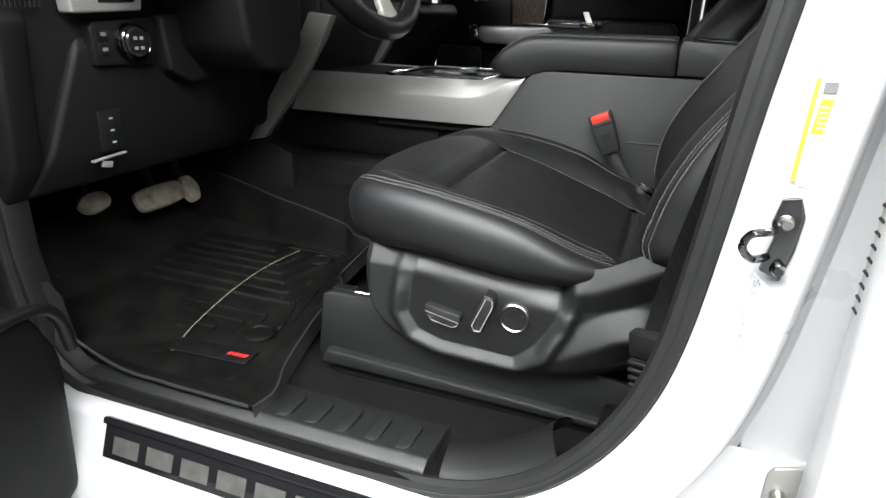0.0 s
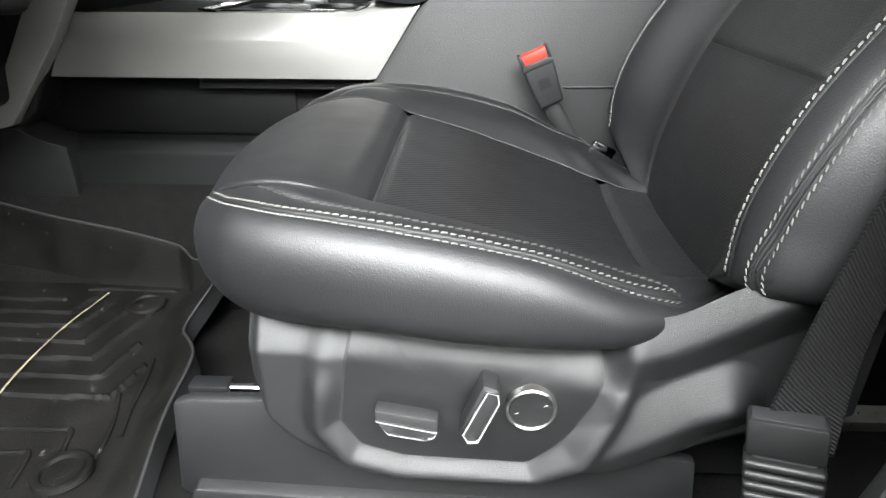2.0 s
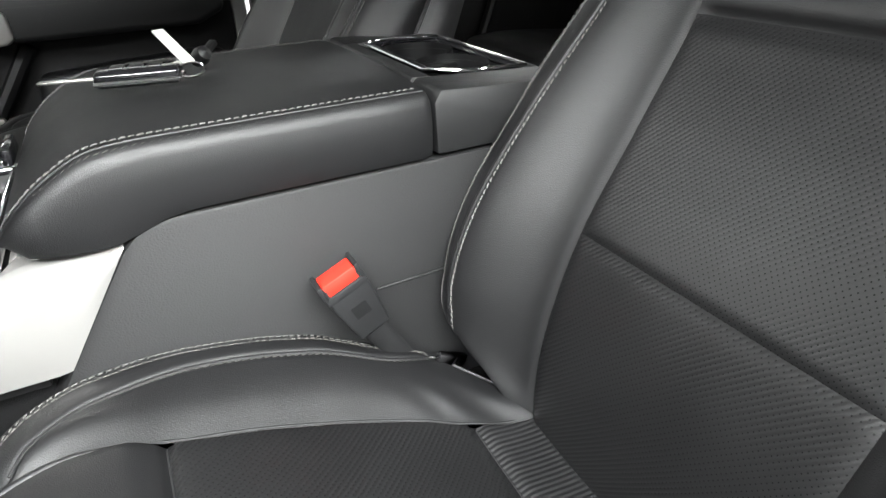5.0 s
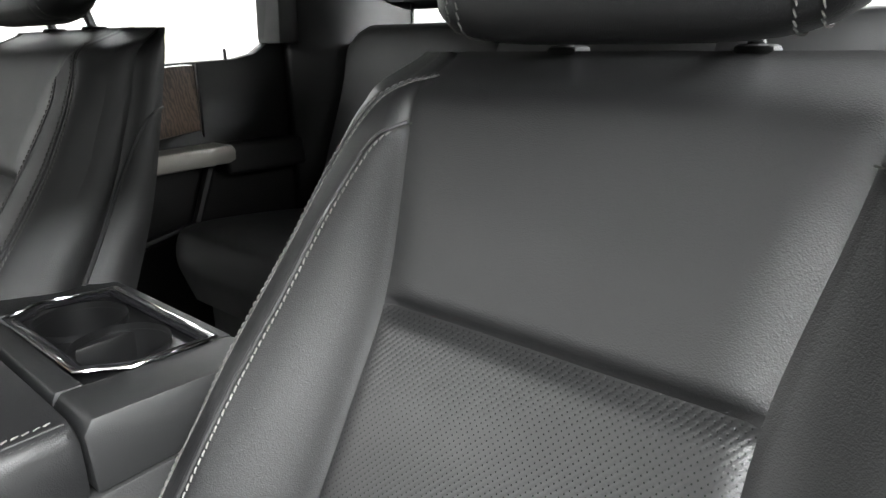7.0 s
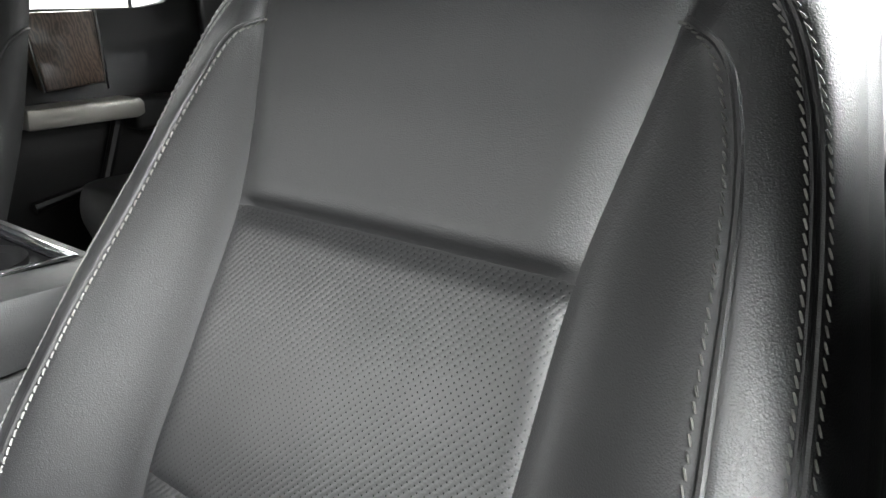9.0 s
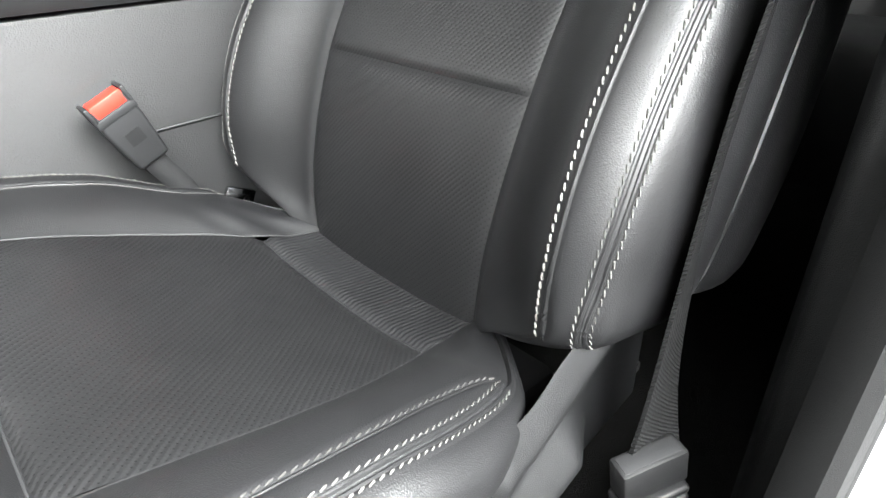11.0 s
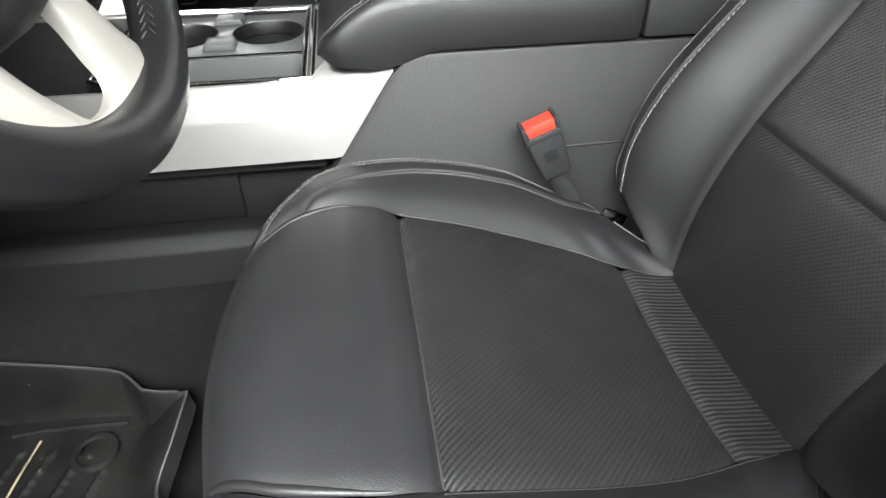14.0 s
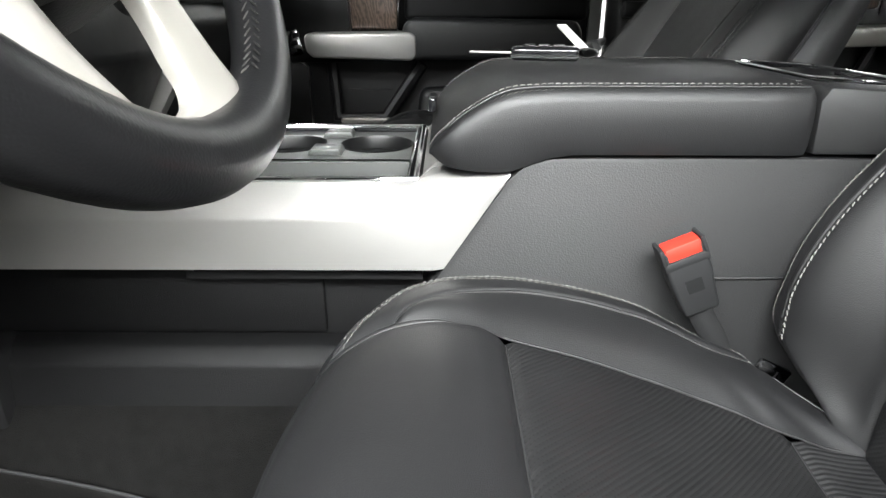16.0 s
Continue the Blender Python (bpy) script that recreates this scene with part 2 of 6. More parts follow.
# for walls and ceiling out of view, kept dark to cut bounced light
WALLGREY = mat("low_bounce_wall_grey", (0.2, 0.2, 0.2), 0.7, var=0.04, scale=1.5)
CONCRETE = mat("grey_concrete_floor", (0.11, 0.11, 0.107), 0.45, var=0.2, scale=2, grain=0.2, grain_scale=60)
GLASS = bpy.data.materials.new("window_glass")
GLASS.use_nodes = True
_b = GLASS.node_tree.nodes["Principled BSDF"]
_b.inputs["Transmission Weight"].default_value, _b.inputs["Roughness"].default_value, _b.inputs["IOR"].default_value = 1.0, 0.0, 1.05
# glow for the assumed and added ceiling lamps, all out of view
LAMP_GLOW = bpy.data.materials.new("unseen_lamp_glow")
LAMP_GLOW.use_nodes = True
_b = LAMP_GLOW.node_tree.nodes["Principled BSDF"]
_b.inputs["Emission Color"].default_value, _b.inputs["Emission Strength"].default_value = (1, 0.98, 0.94, 1), 6.0
MIRROR = mat("mirror_glass", (0.9, 0.9, 0.9), 0.02, metal=1.0, var=0.01, rough_var=0.01)


# ---- builders ----
def part(name, bm, material, parent=None, label="", smooth=True, sharp=38.0, kind=""):
    bmesh.ops.recalc_face_normals(bm, faces=bm.faces)
    if smooth:
        lim = radians(sharp)
        for f in bm.faces:
            f.smooth = True
        for e in bm.edges:
            if len(e.link_faces) == 2 and e.calc_face_angle(0) > lim:
                e.smooth = False
    me = bpy.data.meshes.new(name)
    bm.to_mesh(me)
    bm.free()
    me.materials.append(material)
    ob = new(name, me)
    if parent:
        ob.parent = parent
    if label:
        ob["label"] = label
    if kind:
        ob["kind"] = kind
    return ob


def thing(name, label, category, group="", kind=""):
    ob = new(name)
    ob.empty_display_size = 0.05
    return tagged(ob, label, category, group, kind)


def box(x0, x1, y0, y1, z0, z1, bevel=0.003, seg=2, bm=None):
    b = bmesh.new()
    bmesh.ops.create_cube(b, size=1, matrix=Matrix.Translation(((x0 + x1) / 2, (y0 + y1) / 2, (z0 + z1) / 2)) @ Matrix.Diagonal((abs(x1 - x0), abs(y1 - y0), abs(z1 - z0), 1)))
    if bevel:
        bmesh.ops.bevel(b, geom=b.edges[:], offset=bevel, segments=seg, profile=0.5, affect="EDGES")
    if bm is None:
        return b
    join(bm, b)
    return bm


def join(bm, other):
    me = bpy.data.meshes.new("tmp")
    other.to_mesh(me)
    other.free()
    bm.from_mesh(me)
    bpy.data.meshes.remove(me)
    return bm


def turned(bm, m):
    bmesh.ops.transform(bm, matrix=m, verts=bm.verts)
    return bm


AX = {"x": lambda a, b, d: (d, a, b), "y": lambda a, b, d: (a, d, b), "z": lambda a, b, d: (a, b, d)}


def prism(poly, axis, d0, d1, bevel=0.003, seg=2, bm=None):
    """A flat outline, given in the two other axes, pushed along an axis."""
    b = bmesh.new()
    lo = [b.verts.new(AX[axis](p, q, d0)) for p, q in poly]
    hi = [b.verts.new(AX[axis](p, q, d1)) for p, q in poly]
    n = len(poly)
    b.faces.new(lo)
    b.faces.new(hi[::-1])
    for i in range(n):
        b.faces.new((lo[i], lo[(i + 1) % n], hi[(i + 1) % n], hi[i]))
    bmesh.ops.recalc_face_normals(b, faces=b.faces)
    if bevel:
        es = [e for e in b.edges if e.calc_face_angle(0) > 0.5]
        bmesh.ops.bevel(b, geom=es, offset=bevel, segments=seg, profile=0.5, affect="EDGES", clamp_overlap=True)
    if bm is None:
        return b
    return join(bm, b)


def spline(pts, n, closed=False):
    """Catmull-Rom points through pts, evenly by index."""
    P = [np.array(p, float) for p in pts]
    m = len(P)
    out = []
    span = m if closed else m - 1
    for k in range(n):
        u = k / n * span if closed else k / (n - 1) * span
        i = min(int(u), span - 1)
        f = u - i
        g = (lambda j: P[j % m]) if closed else (lambda j: P[min(max(j, 0), m - 1)])
        a, b, c, d = g(i - 1), g(i), g(i + 1), g(i + 2)
        out.append(0.5 * (2 * b + (c - a) * f + (2 * a - 5 * b + 4 * c - d) * f * f + (3 * b - a - 3 * c + d) * f ** 3))
    return out


def curve1(x, xs, ys):
    """Smooth value through a short table."""
    x = min(max(x, xs[0]), xs[-1])
    i = max(0, min(len(xs) - 2, int(np.searchsorted(xs, x)) - 1))
    h = xs[i + 1] - xs[i]
    t = (x - xs[i]) / h

    def slope(j):
        if j == 0:
            return (ys[1] - ys[0]) / (xs[1] - xs[0])
        if j == len(xs) - 1:
            return (ys[-1] - ys[-2]) / (xs[-1] - xs[-2])
        return (ys[j + 1] - ys[j - 1]) / (xs[j + 1] - xs[j - 1])
    m0, m1 = slope(i) * h, slope(i + 1) * h
    return (2 * t**3 - 3 * t**2 + 1) * ys[i] + (t**3 - 2 * t**2 + t) * m0 + (-2 * t**3 + 3 * t**2) * ys[i + 1] + (t**3 - t**2) * m1


def sheet(rows, bm=None, uv=None, closed=False):
    """A surface through rows of points. uv: rows of metres for the panel's own pattern."""
    b = bmesh.new() if bm is None else bm
    vs = [[b.verts.new(p) for p in r] for r in rows]
    lay = None
    if uv is not None:
        lay = b.loops.layers.uv["metres"] if "metres" in b.loops.layers.uv else b.loops.layers.uv.new("metres")
    m = len(rows[0])
    for i in range(len(rows) - 1):
        for j in range(m if closed else m - 1):
            k = (j + 1) % m
            try:
                f = b.faces.new((vs[i][j], vs[i][k], vs[i + 1][k], vs[i + 1][j]))
            except ValueError:
                continue
            if lay:
                for lp, (a, c) in zip(f.loops, ((i, j), (i, k), (i + 1, k), (i + 1, j))):
                    lp[lay].uv = uv[a][c]
    return b


def sweep(pts, r, sides=8, closed=False, bm=None, flat=1.0, up=(0, 0, 1), caps=True):
    """A round or flattened bar along points. r: one radius or one a point; flat: thickness over width."""
    P = [Vector(p) for p in pts]
    n = len(P)
    R = r if isinstance(r, (list, tuple)) else [r] * n
    rows = []
    upv = Vector(up)
    for i, p in enumerate(P):
        a = P[(i - 1) % n] if (closed or i) else p
        c = P[(i + 1) % n] if (closed or i < n - 1) else p
        t = (c - a).normalized()
        s = t.cross(upv)
        s = s.normalized() if s.length > 1e-5 else Vector((1, 0, 0))
        w = s.cross(t).normalized()
        rows.append([p + s * math.cos(q) * R[i] + w * math.sin(q) * R[i] * flat for q in (2 * math.pi * k / sides for k in range(sides))])
    b = bmesh.new() if bm is None else bm
    if closed:
        rows.append(rows[0])
    vs = [[b.verts.new(p) for p in rw] for rw in (rows[:-1] if closed else rows)]
    if closed:
        vs.append(vs[0])
    for i in range(len(vs) - 1):
        for j in range(sides):
            b.faces.new((vs[i][j], vs[i][(j + 1) % sides], vs[i + 1][(j + 1) % sides], vs[i + 1][j]))
    if not closed and caps:
        b.faces.new(vs[0])
        b.faces.new(vs[-1][::-1])
    return b


def lathe(profile, m, steps=32, bm=None):
    """A profile of (radius, height) turned round its axis, placed by m."""
    rows = [[m @ Vector((r * math.cos(2 * math.pi * k / steps), r * math.sin(2 * math.pi * k / steps), h)) for k in range(steps)] for r, h in profile]
    return sheet(rows, bm, closed=True)


def loft(outlines, bm=None, cap_first=False, cap_last=True):
    b = sheet(outlines, bm, closed=True)
    b.verts.ensure_lookup_table()
    n, m = len(outlines), len(outlines[0])
    base = len(b.verts) - n * m
    if cap_first:
        b.faces.new([b.verts[base + j] for j in range(m)])
    if cap_last:
        b.faces.new([b.verts[base + (n - 1) * m + j] for j in range(m)])
    return b


def dashes(points, normals, length=0.0047, gap=0.0018, width=0.0007, lift=0.0006, slant=0.0007):
    """Sewing stitches along a line of points on a surface: small rounded bars."""
    P = [Vector(p) for p in points]
    acc = [0.0]
    for a, c in zip(P, P[1:]):
        acc.append(acc[-1] + (c - a).length)
    b = bmesh.new()
    d = 0.0

    def at(s):
        i = min(max(int(np.searchsorted(acc, s)) - 1, 0), len(P) - 2)
        f = (s - acc[i]) / max(1e-9, acc[i + 1] - acc[i])
        return P[i].lerp(P[i + 1], f), Vector(normals[i]).lerp(Vector(normals[i + 1]), f).normalized()
    while d + length < acc[-1]:
        p0, n0 = at(d)
        p1, n1 = at(d + length)
        t = (p1 - p0).normalized()
        s = t.cross(n0).normalized()
        p0, p1 = p0 + s * slant, p1 - s * slant
        pm = (p0 + p1) / 2 + n0 * width * 0.35
        ring = []
        for q, h in ((p0, 0.7), (pm, 1.0), (p1, 0.7)):
            ring.append([b.verts.new(q + s * width * h), b.verts.new(q + n0 * (width * 0.8 * h + lift)), b.verts.new(q - s * width * h)])
        for i in range(2):
            for j in range(2):
                b.faces.new((ring[i][j], ring[i][j + 1], ring[i + 1][j + 1], ring[i + 1][j]))
        b.faces.new(ring[0])
        b.faces.new(ring[2][::-1])
        d += length + gap
    return b


def smooth01(x):
    x = min(1.0, max(0.0, x))
    return x * x * (3 - 2 * x)


# ---- front seats ----
# Each seat is drawn about its own middle line: x towards the tail, y across (minus: the door side), z up.
# lines of the cushion by their place along it: the pad's and insert's edge, the piping, the outer seam
EX = [-0.393, -0.385, -0.37, -0.34, -0.30, -0.265, -0.235, -0.17, -0.10, -0.04, 0.02, 0.06, 0.09]
EY = [0.131, 0.1335, 0.140, 0.155, 0.1655, 0.1665, 0.1625, 0.1600, 0.1545, 0.1450, 0.128, 0.120, 0.116]
EZ = [1.208, 1.218, 1.230, 1.242, 1.246, 1.239, 1.226, 1.208, 1.186, 1.167, 1.147, 1.138, 1.134]
CZ = [1.208, 1.221, 1.235, 1.2465, 1.2475, 1.2395, 1.2275, 1.2065, 1.178, 1.157, 1.137, 1.129, 1.126]
PX = [-0.345, -0.335, -0.32, -0.28, -0.20, -0.10, -0.03, 0.005, 0.02, 0.05, 0.09]
PY = [0.150, 0.163, 0.185, 0.210, 0.2265, 0.222, 0.2085, 0.2076, 0.211, 0.182, 0.130]
PZ = [1.240, 1.2455, 1.2478, 1.2473, 1.2403, 1.2183, 1.1901, 1.1777, 1.169, 1.155, 1.140]
OX = [-0.393, -0.385, -0.36, -0.32, -0.25, -0.18, -0.10, -0.04, 0.015, 0.05, 0.09]
OY = [0.1325, 0.146, 0.187, 0.2300, 0.2535, 0.2580, 0.2525, 0.2400, 0.2225, 0.190, 0.140]
OZ = [1.210, 1.2215, 1.2346, 1.2450, 1.2450, 1.2353, 1.216, 1.1885, 1.1666, 1.152, 1.140]


def edge_e(x):
    return curve1(x, EX, EY)


def edge_s2(x):
    return max(curve1(x, PX, PY), edge_e(x) + 0.0005) if x > -0.343 else edge_e(x) + 0.0005


def edge_s3(x):
    return max(curve1(x, OX, OY), edge_e(x) + 0.0012)


def groove(d, w, depth):
    return -depth * math.exp(-(d / w) ** 2)


def nominal(k):
    return -0.393 + (k - 1) * 0.483


def cushion_point(k, y):
    """k: 1 at the front edge, 2 at the back of the cushion."""
    xn = nominal(k)
    ay = abs(y)
    e, s2, s3 = edge_e(xn), edge_s2(xn), edge_s3(xn)
    ze, zo = curve1(xn, EX, EZ), curve1(xn, OX, OZ)
    x = xn
    if ay <= e:
        f = ay / e
        x -= 0.016 * smooth01((-0.29 - xn) / 0.10) * (1 - f * f)
        zc = curve1(xn, EX, CZ)
        z = zc + (ze - zc) * f ** 2.6
        z -= (0.0035 - 0.002 * smooth01((xn + 0.29) / 0.08)) * math.exp(-(e - ay) / 0.006)
        z += groove(xn + 0.235, 0.0042, 0.005) - 0.005 * math.exp(-((xn - 0.018) / 0.006) ** 2)
        # a soft swelling of the pad ahead of its seam and of the insert behind it
        z += 0.0018 * math.exp(-((xn + 0.255) / 0.012) ** 2) + 0.0012 * math.exp(-((xn + 0.215) / 0.014) ** 2)
    else:
        zp = curve1(xn, PX, PZ) if xn > -0.343 else ze
        if ay < s2:
            f = (ay - e) / max(1e-4, s2 - e)
            z = ze + (zp - ze) * f + 0.005 * math.sin(math.pi * f) * smooth01((s2 - e) / 0.03)
        else:
            f = (ay - s2) / max(1e-4, s3 - s2)
            if xn < -0.343:
                zp = ze
            z = zp + (zo - zp) * f + 0.003 * math.sin(math.pi * f) * smooth01((s3 - s2) / 0.02)
        # the pad's rolled lip stands over the bolster, deepest near the front
        lip = 1 - smooth01((xn + 0.315) / 0.075)
        z -= (0.0065 * lip + 0.0015) * (1 - smooth01((ay - e) / 0.028)) * smooth01((xn + 0.392) / 0.02)
        z += groove(ay - s2, 0.003, 0.003 * smooth01((xn + 0.34) / 0.02))
        z += groove(ay - (s3 - 0.0075), 0.0026, 0.0024 * smooth01((xn + 0.385) / 0.03))
    z += 0.0013 * noise.noise(Vector((x * 9, y * 9, 3.0))) + 0.0006 * noise.noise(Vector((x * 30, y * 22, 5.0)))
    # loose folds where the bolster runs to the back
    z += 0.0011 * math.sin((x * 1.0 + ay * 0.8) * 160) * math.exp(-((ay - e - 0.02) / 0.02) ** 2) * smooth01((x + 0.06) / 0.06)
    return Vector((x, y, z))


def side_foot(x):
    return curve1(x, [-0.36, -0.242, -0.145, -0.07, -0.03, 0.0, 0.02, 0.09], [1.150, 1.160, 1.150, 1.141, 1.140, 1.146, 1.148, 1.136])


def cushion_skirt():
    """The wall below the top's edge: both sides and the front, in one sweep."""
    half = [nominal(1) + 0.481 * (1 - j / 76) ** 1.7 for j in range(77)]
    line = [(k_of(x), -edge_s3(x)) for x in half]
    line += [(1.0, y) for y in steps(-edge_e(-0.393), edge_e(-0.393), 44)[1:-1]]
    line += [(k_of(x), edge_s3(x)) for x in half[::-1]]
    tops = [cushion_point(k, y) for k, y in line]
    n = len(tops)
    SIDEP = [(0.0, 0.0), (0.004, 0.025), (0.0095, 0.08), (0.0155, 0.18), (0.0195, 0.32), (0.0205, 0.48), (0.018, 0.68), (0.010, 0.86), (-0.002, 1.0)]
    FRONTP = [(0.0, 0.0), (0.004, 0.05), (0.006, 0.13), (0.007, 0.24), (0.005, 0.38), (0.0, 0.55), (-0.006, 0.72), (-0.015, 0.87), (-0.028, 1.0)]
    dirs = []
    for i, p in enumerate(tops):
        a, c = tops[max(0, i - 1)], tops[min(n - 1, i + 1)]
        t = Vector((c.x - a.x, c.y - a.y, 0)).normalized()
        o = Vector((t.y, -t.x, 0))
        dirs.append(-o if o.dot(Vector((p.x + 0.15, p.y, 0))) < 0 else o)
    rows = []
    for i, p in enumerate(tops):
        out = sum(dirs[max(0, i - 6):i + 7], Vector()).normalized()
        fr = smooth01((0.205 - abs(p.y)) / 0.11) if p.x < -0.27 else 0.0
        foot = side_foot(p.x) * (1 - fr) + 1.118 * fr
        h = p.z - foot
        rows.append([p + out * ((so * (1 - fr) + fo * fr) * min(1, h / 0.05)) - Vector((0, 0, h * (sd * (1 - fr) + fd * fr))) for (so, sd), (fo, fd) in zip(SIDEP, FRONTP)])
    return sheet([spline(r, 24) for r in rows])


def cushion_rows(ks, lo, hi, n):
    rows, uvs = [], []
    for k in ks:
        x = nominal(k)
        a, b = lo(x), hi(x)
        rows.append([cushion_point(k, a + (b - a) * j / n) for j in range(n + 1)])
        uvs.append([(k * 0.483, a + (b - a) * j / n) for j in range(n + 1)])
    return rows, uvs


def steps(a, b, n):
    return [a + (b - a) * i / n for i in range(n + 1)]


def k_of(x):
    return 1 + (x + 0.393) / 0.483


def dense(a, b, n, lo_close=True):
    """Steps from a to b that crowd towards both ends."""
    return [a + (b - a) * (0.5 - 0.5 * math.cos(math.pi * i / n)) * 0.5 + (b - a) * i / n * 0.5 for i in range(n + 1)]


def line_on(fun, ts, offset=0.0):
    """Points and outward normals of a seam on a surface fun(t) -> (point, normal)."""
    pts, nrm = [], []
    for t in ts:
        p, n = fun(t, offset)
        pts.append(p)
        nrm.append(n)
    return pts, nrm


def cushion_seam(edge, side):
    def f(k, off):
        x = nominal(k)
        y = side * (edge(x) + off)
        p = cushion_point(k, y)
        n = (cushion_point(k + 0.01, y) - p).cross(cushion_point(k, y + 0.004) - p)
        n = n if n.z > 0 else -n
        return p, n.normalized()
    return f


# back: a path up the middle of its face
BZ = [1.08, 1.14, 1.22, 1.32, 1.41, 1.50, 1.58, 1.64, 1.675]
BX = [0.082, 0.078, 0.088, 0.125, 0.177, 0.231, 0.270, 0.296, 0.318]


def back_e(z):
    return curve1(z, [1.08, 1.14, 1.24, 1.32, 1.42, 1.50, 1.60, 1.69], [0.118, 0.120, 0.127, 0.130, 0.130, 0.132, 0.150, 0.163])


def back_w(z):
    return curve1(z, [1.08, 1.135, 1.160, 1.175, 1.184, 1.191, 1.20, 1.22, 1.30, 1.40, 1.46, 1.55, 1.60, 1.65, 1.675, 1.69], [0.12, 0.135, 0.160, 0.195, 0.232, 0.254, 0.264, 0.271, 0.277, 0.272, 0.266, 0.247, 0.236, 0.224, 0.211, 0.198])


# seams of the bolster: height and distance from the middle
SEAM1 = [(1.196, 0.218), (1.25, 0.220), (1.32, 0.219), (1.40, 0.216), (1.45, 0.211), (1.48, 0.207), (1.547, 0.198), (1.590, 0.186), (1.612, 0.173), (1.624, 0.153)]
SEAM2 = [(1.196, 0.249), (1.25, 0.254), (1.30, 0.256), (1.38, 0.253), (1.46, 0.249), (1.55, 0.234), (1.60, 0.219), (1.632, 0.202), (1.651, 0.181), (1.659, 0.158)]


def back_s1(z):
    return curve1(z, [1.08, 1.15] + [p[0] for p in SEAM1], [0.13, 0.15] + [p[1] for p in SEAM1])


def back_s2(z):
    return curve1(z, [1.08, 1.15] + [p[0] for p in SEAM2], [0.135, 0.17] + [p[1] for p in SEAM2])


def back_point(z, y):
    ay = abs(y)
    x = curve1(z, BZ, BX)
    e, w = back_e(z), back_w(z)
    s1, s2 = max(back_s1(z), e + 0.004), max(back_s2(z), e + 0.006)
    fwd = curve1(z, [1.08, 1.14, 1.17, 1.20, 1.26, 1.33, 1.42, 1.52, 1.60, 1.69], [0.004, 0.015, 0.028, 0.042, 0.054, 0.056, 0.047, 0.031, 0.014, 0.0])
    x -= fwd * smooth01((ay - e) / max(0.02, (s1 - e) * 1.06))
    if ay > s1:
        x += 0.016 * min(1.5, (ay - s1) / max(0.012, s2 - s1)) ** 2 * min(1, fwd / 0.03)
    if ay > s2:
        x += 0.020 * ((ay - s2) / max(0.008, w - s2)) ** 2
    x -= groove(ay - e, 0.004, 0.0032 - 0.001 * smooth01((z - 1.48) / 0.03))
    x -= groove(ay - s1, 0.003, 0.0018) + groove(ay - s2 + 0.0045, 0.0025, 0.0018)
    if ay < e:
        x += 0.003 * math.exp(-((z - 1.322) / 0.004) ** 2) + 0.006 * math.exp(-((z - 1.494) / 0.006) ** 2)
        x -= 0.005 * smooth01((z - 1.494) / 0.02) * (1 - smooth01((z - 1.56) / 0.1)) * (1 - smooth01((ay - e + 0.03) / 0.03))
    x += 0.042 * smooth01((z - 1.632) / 0.046) ** 2
    # shallow creases of sat-on leather
    x += 0.001 * noise.noise(Vector((z * 9, y * 9, 7.0)))
    return Vector((x, y, z))


def back_rows(zs, lo, hi, n):
    rows, uvs = [], []
    for z in zs:
        a, b = lo(z), hi(z)
        rows.append([back_point(z, a + (b - a) * j / n) for j in range(n + 1)])
        uvs.append([(z, a + (b - a) * j / n) for j in range(n + 1)])
    return rows, uvs


def back_line(seam, side, off, n=140):
    """Points and normals along a bolster seam."""
    pts, nr = [], []
    for z, y in spline(seam, n):
        y = side * (y + off)
        p = back_point(z, y)
        q = (back_point(z + 0.003, y) - p).cross(back_point(z, y + 0.003) - p)
        pts.append(p)
        nr.append((q if q.x < 0 else -q).normalized())
    return pts, nr


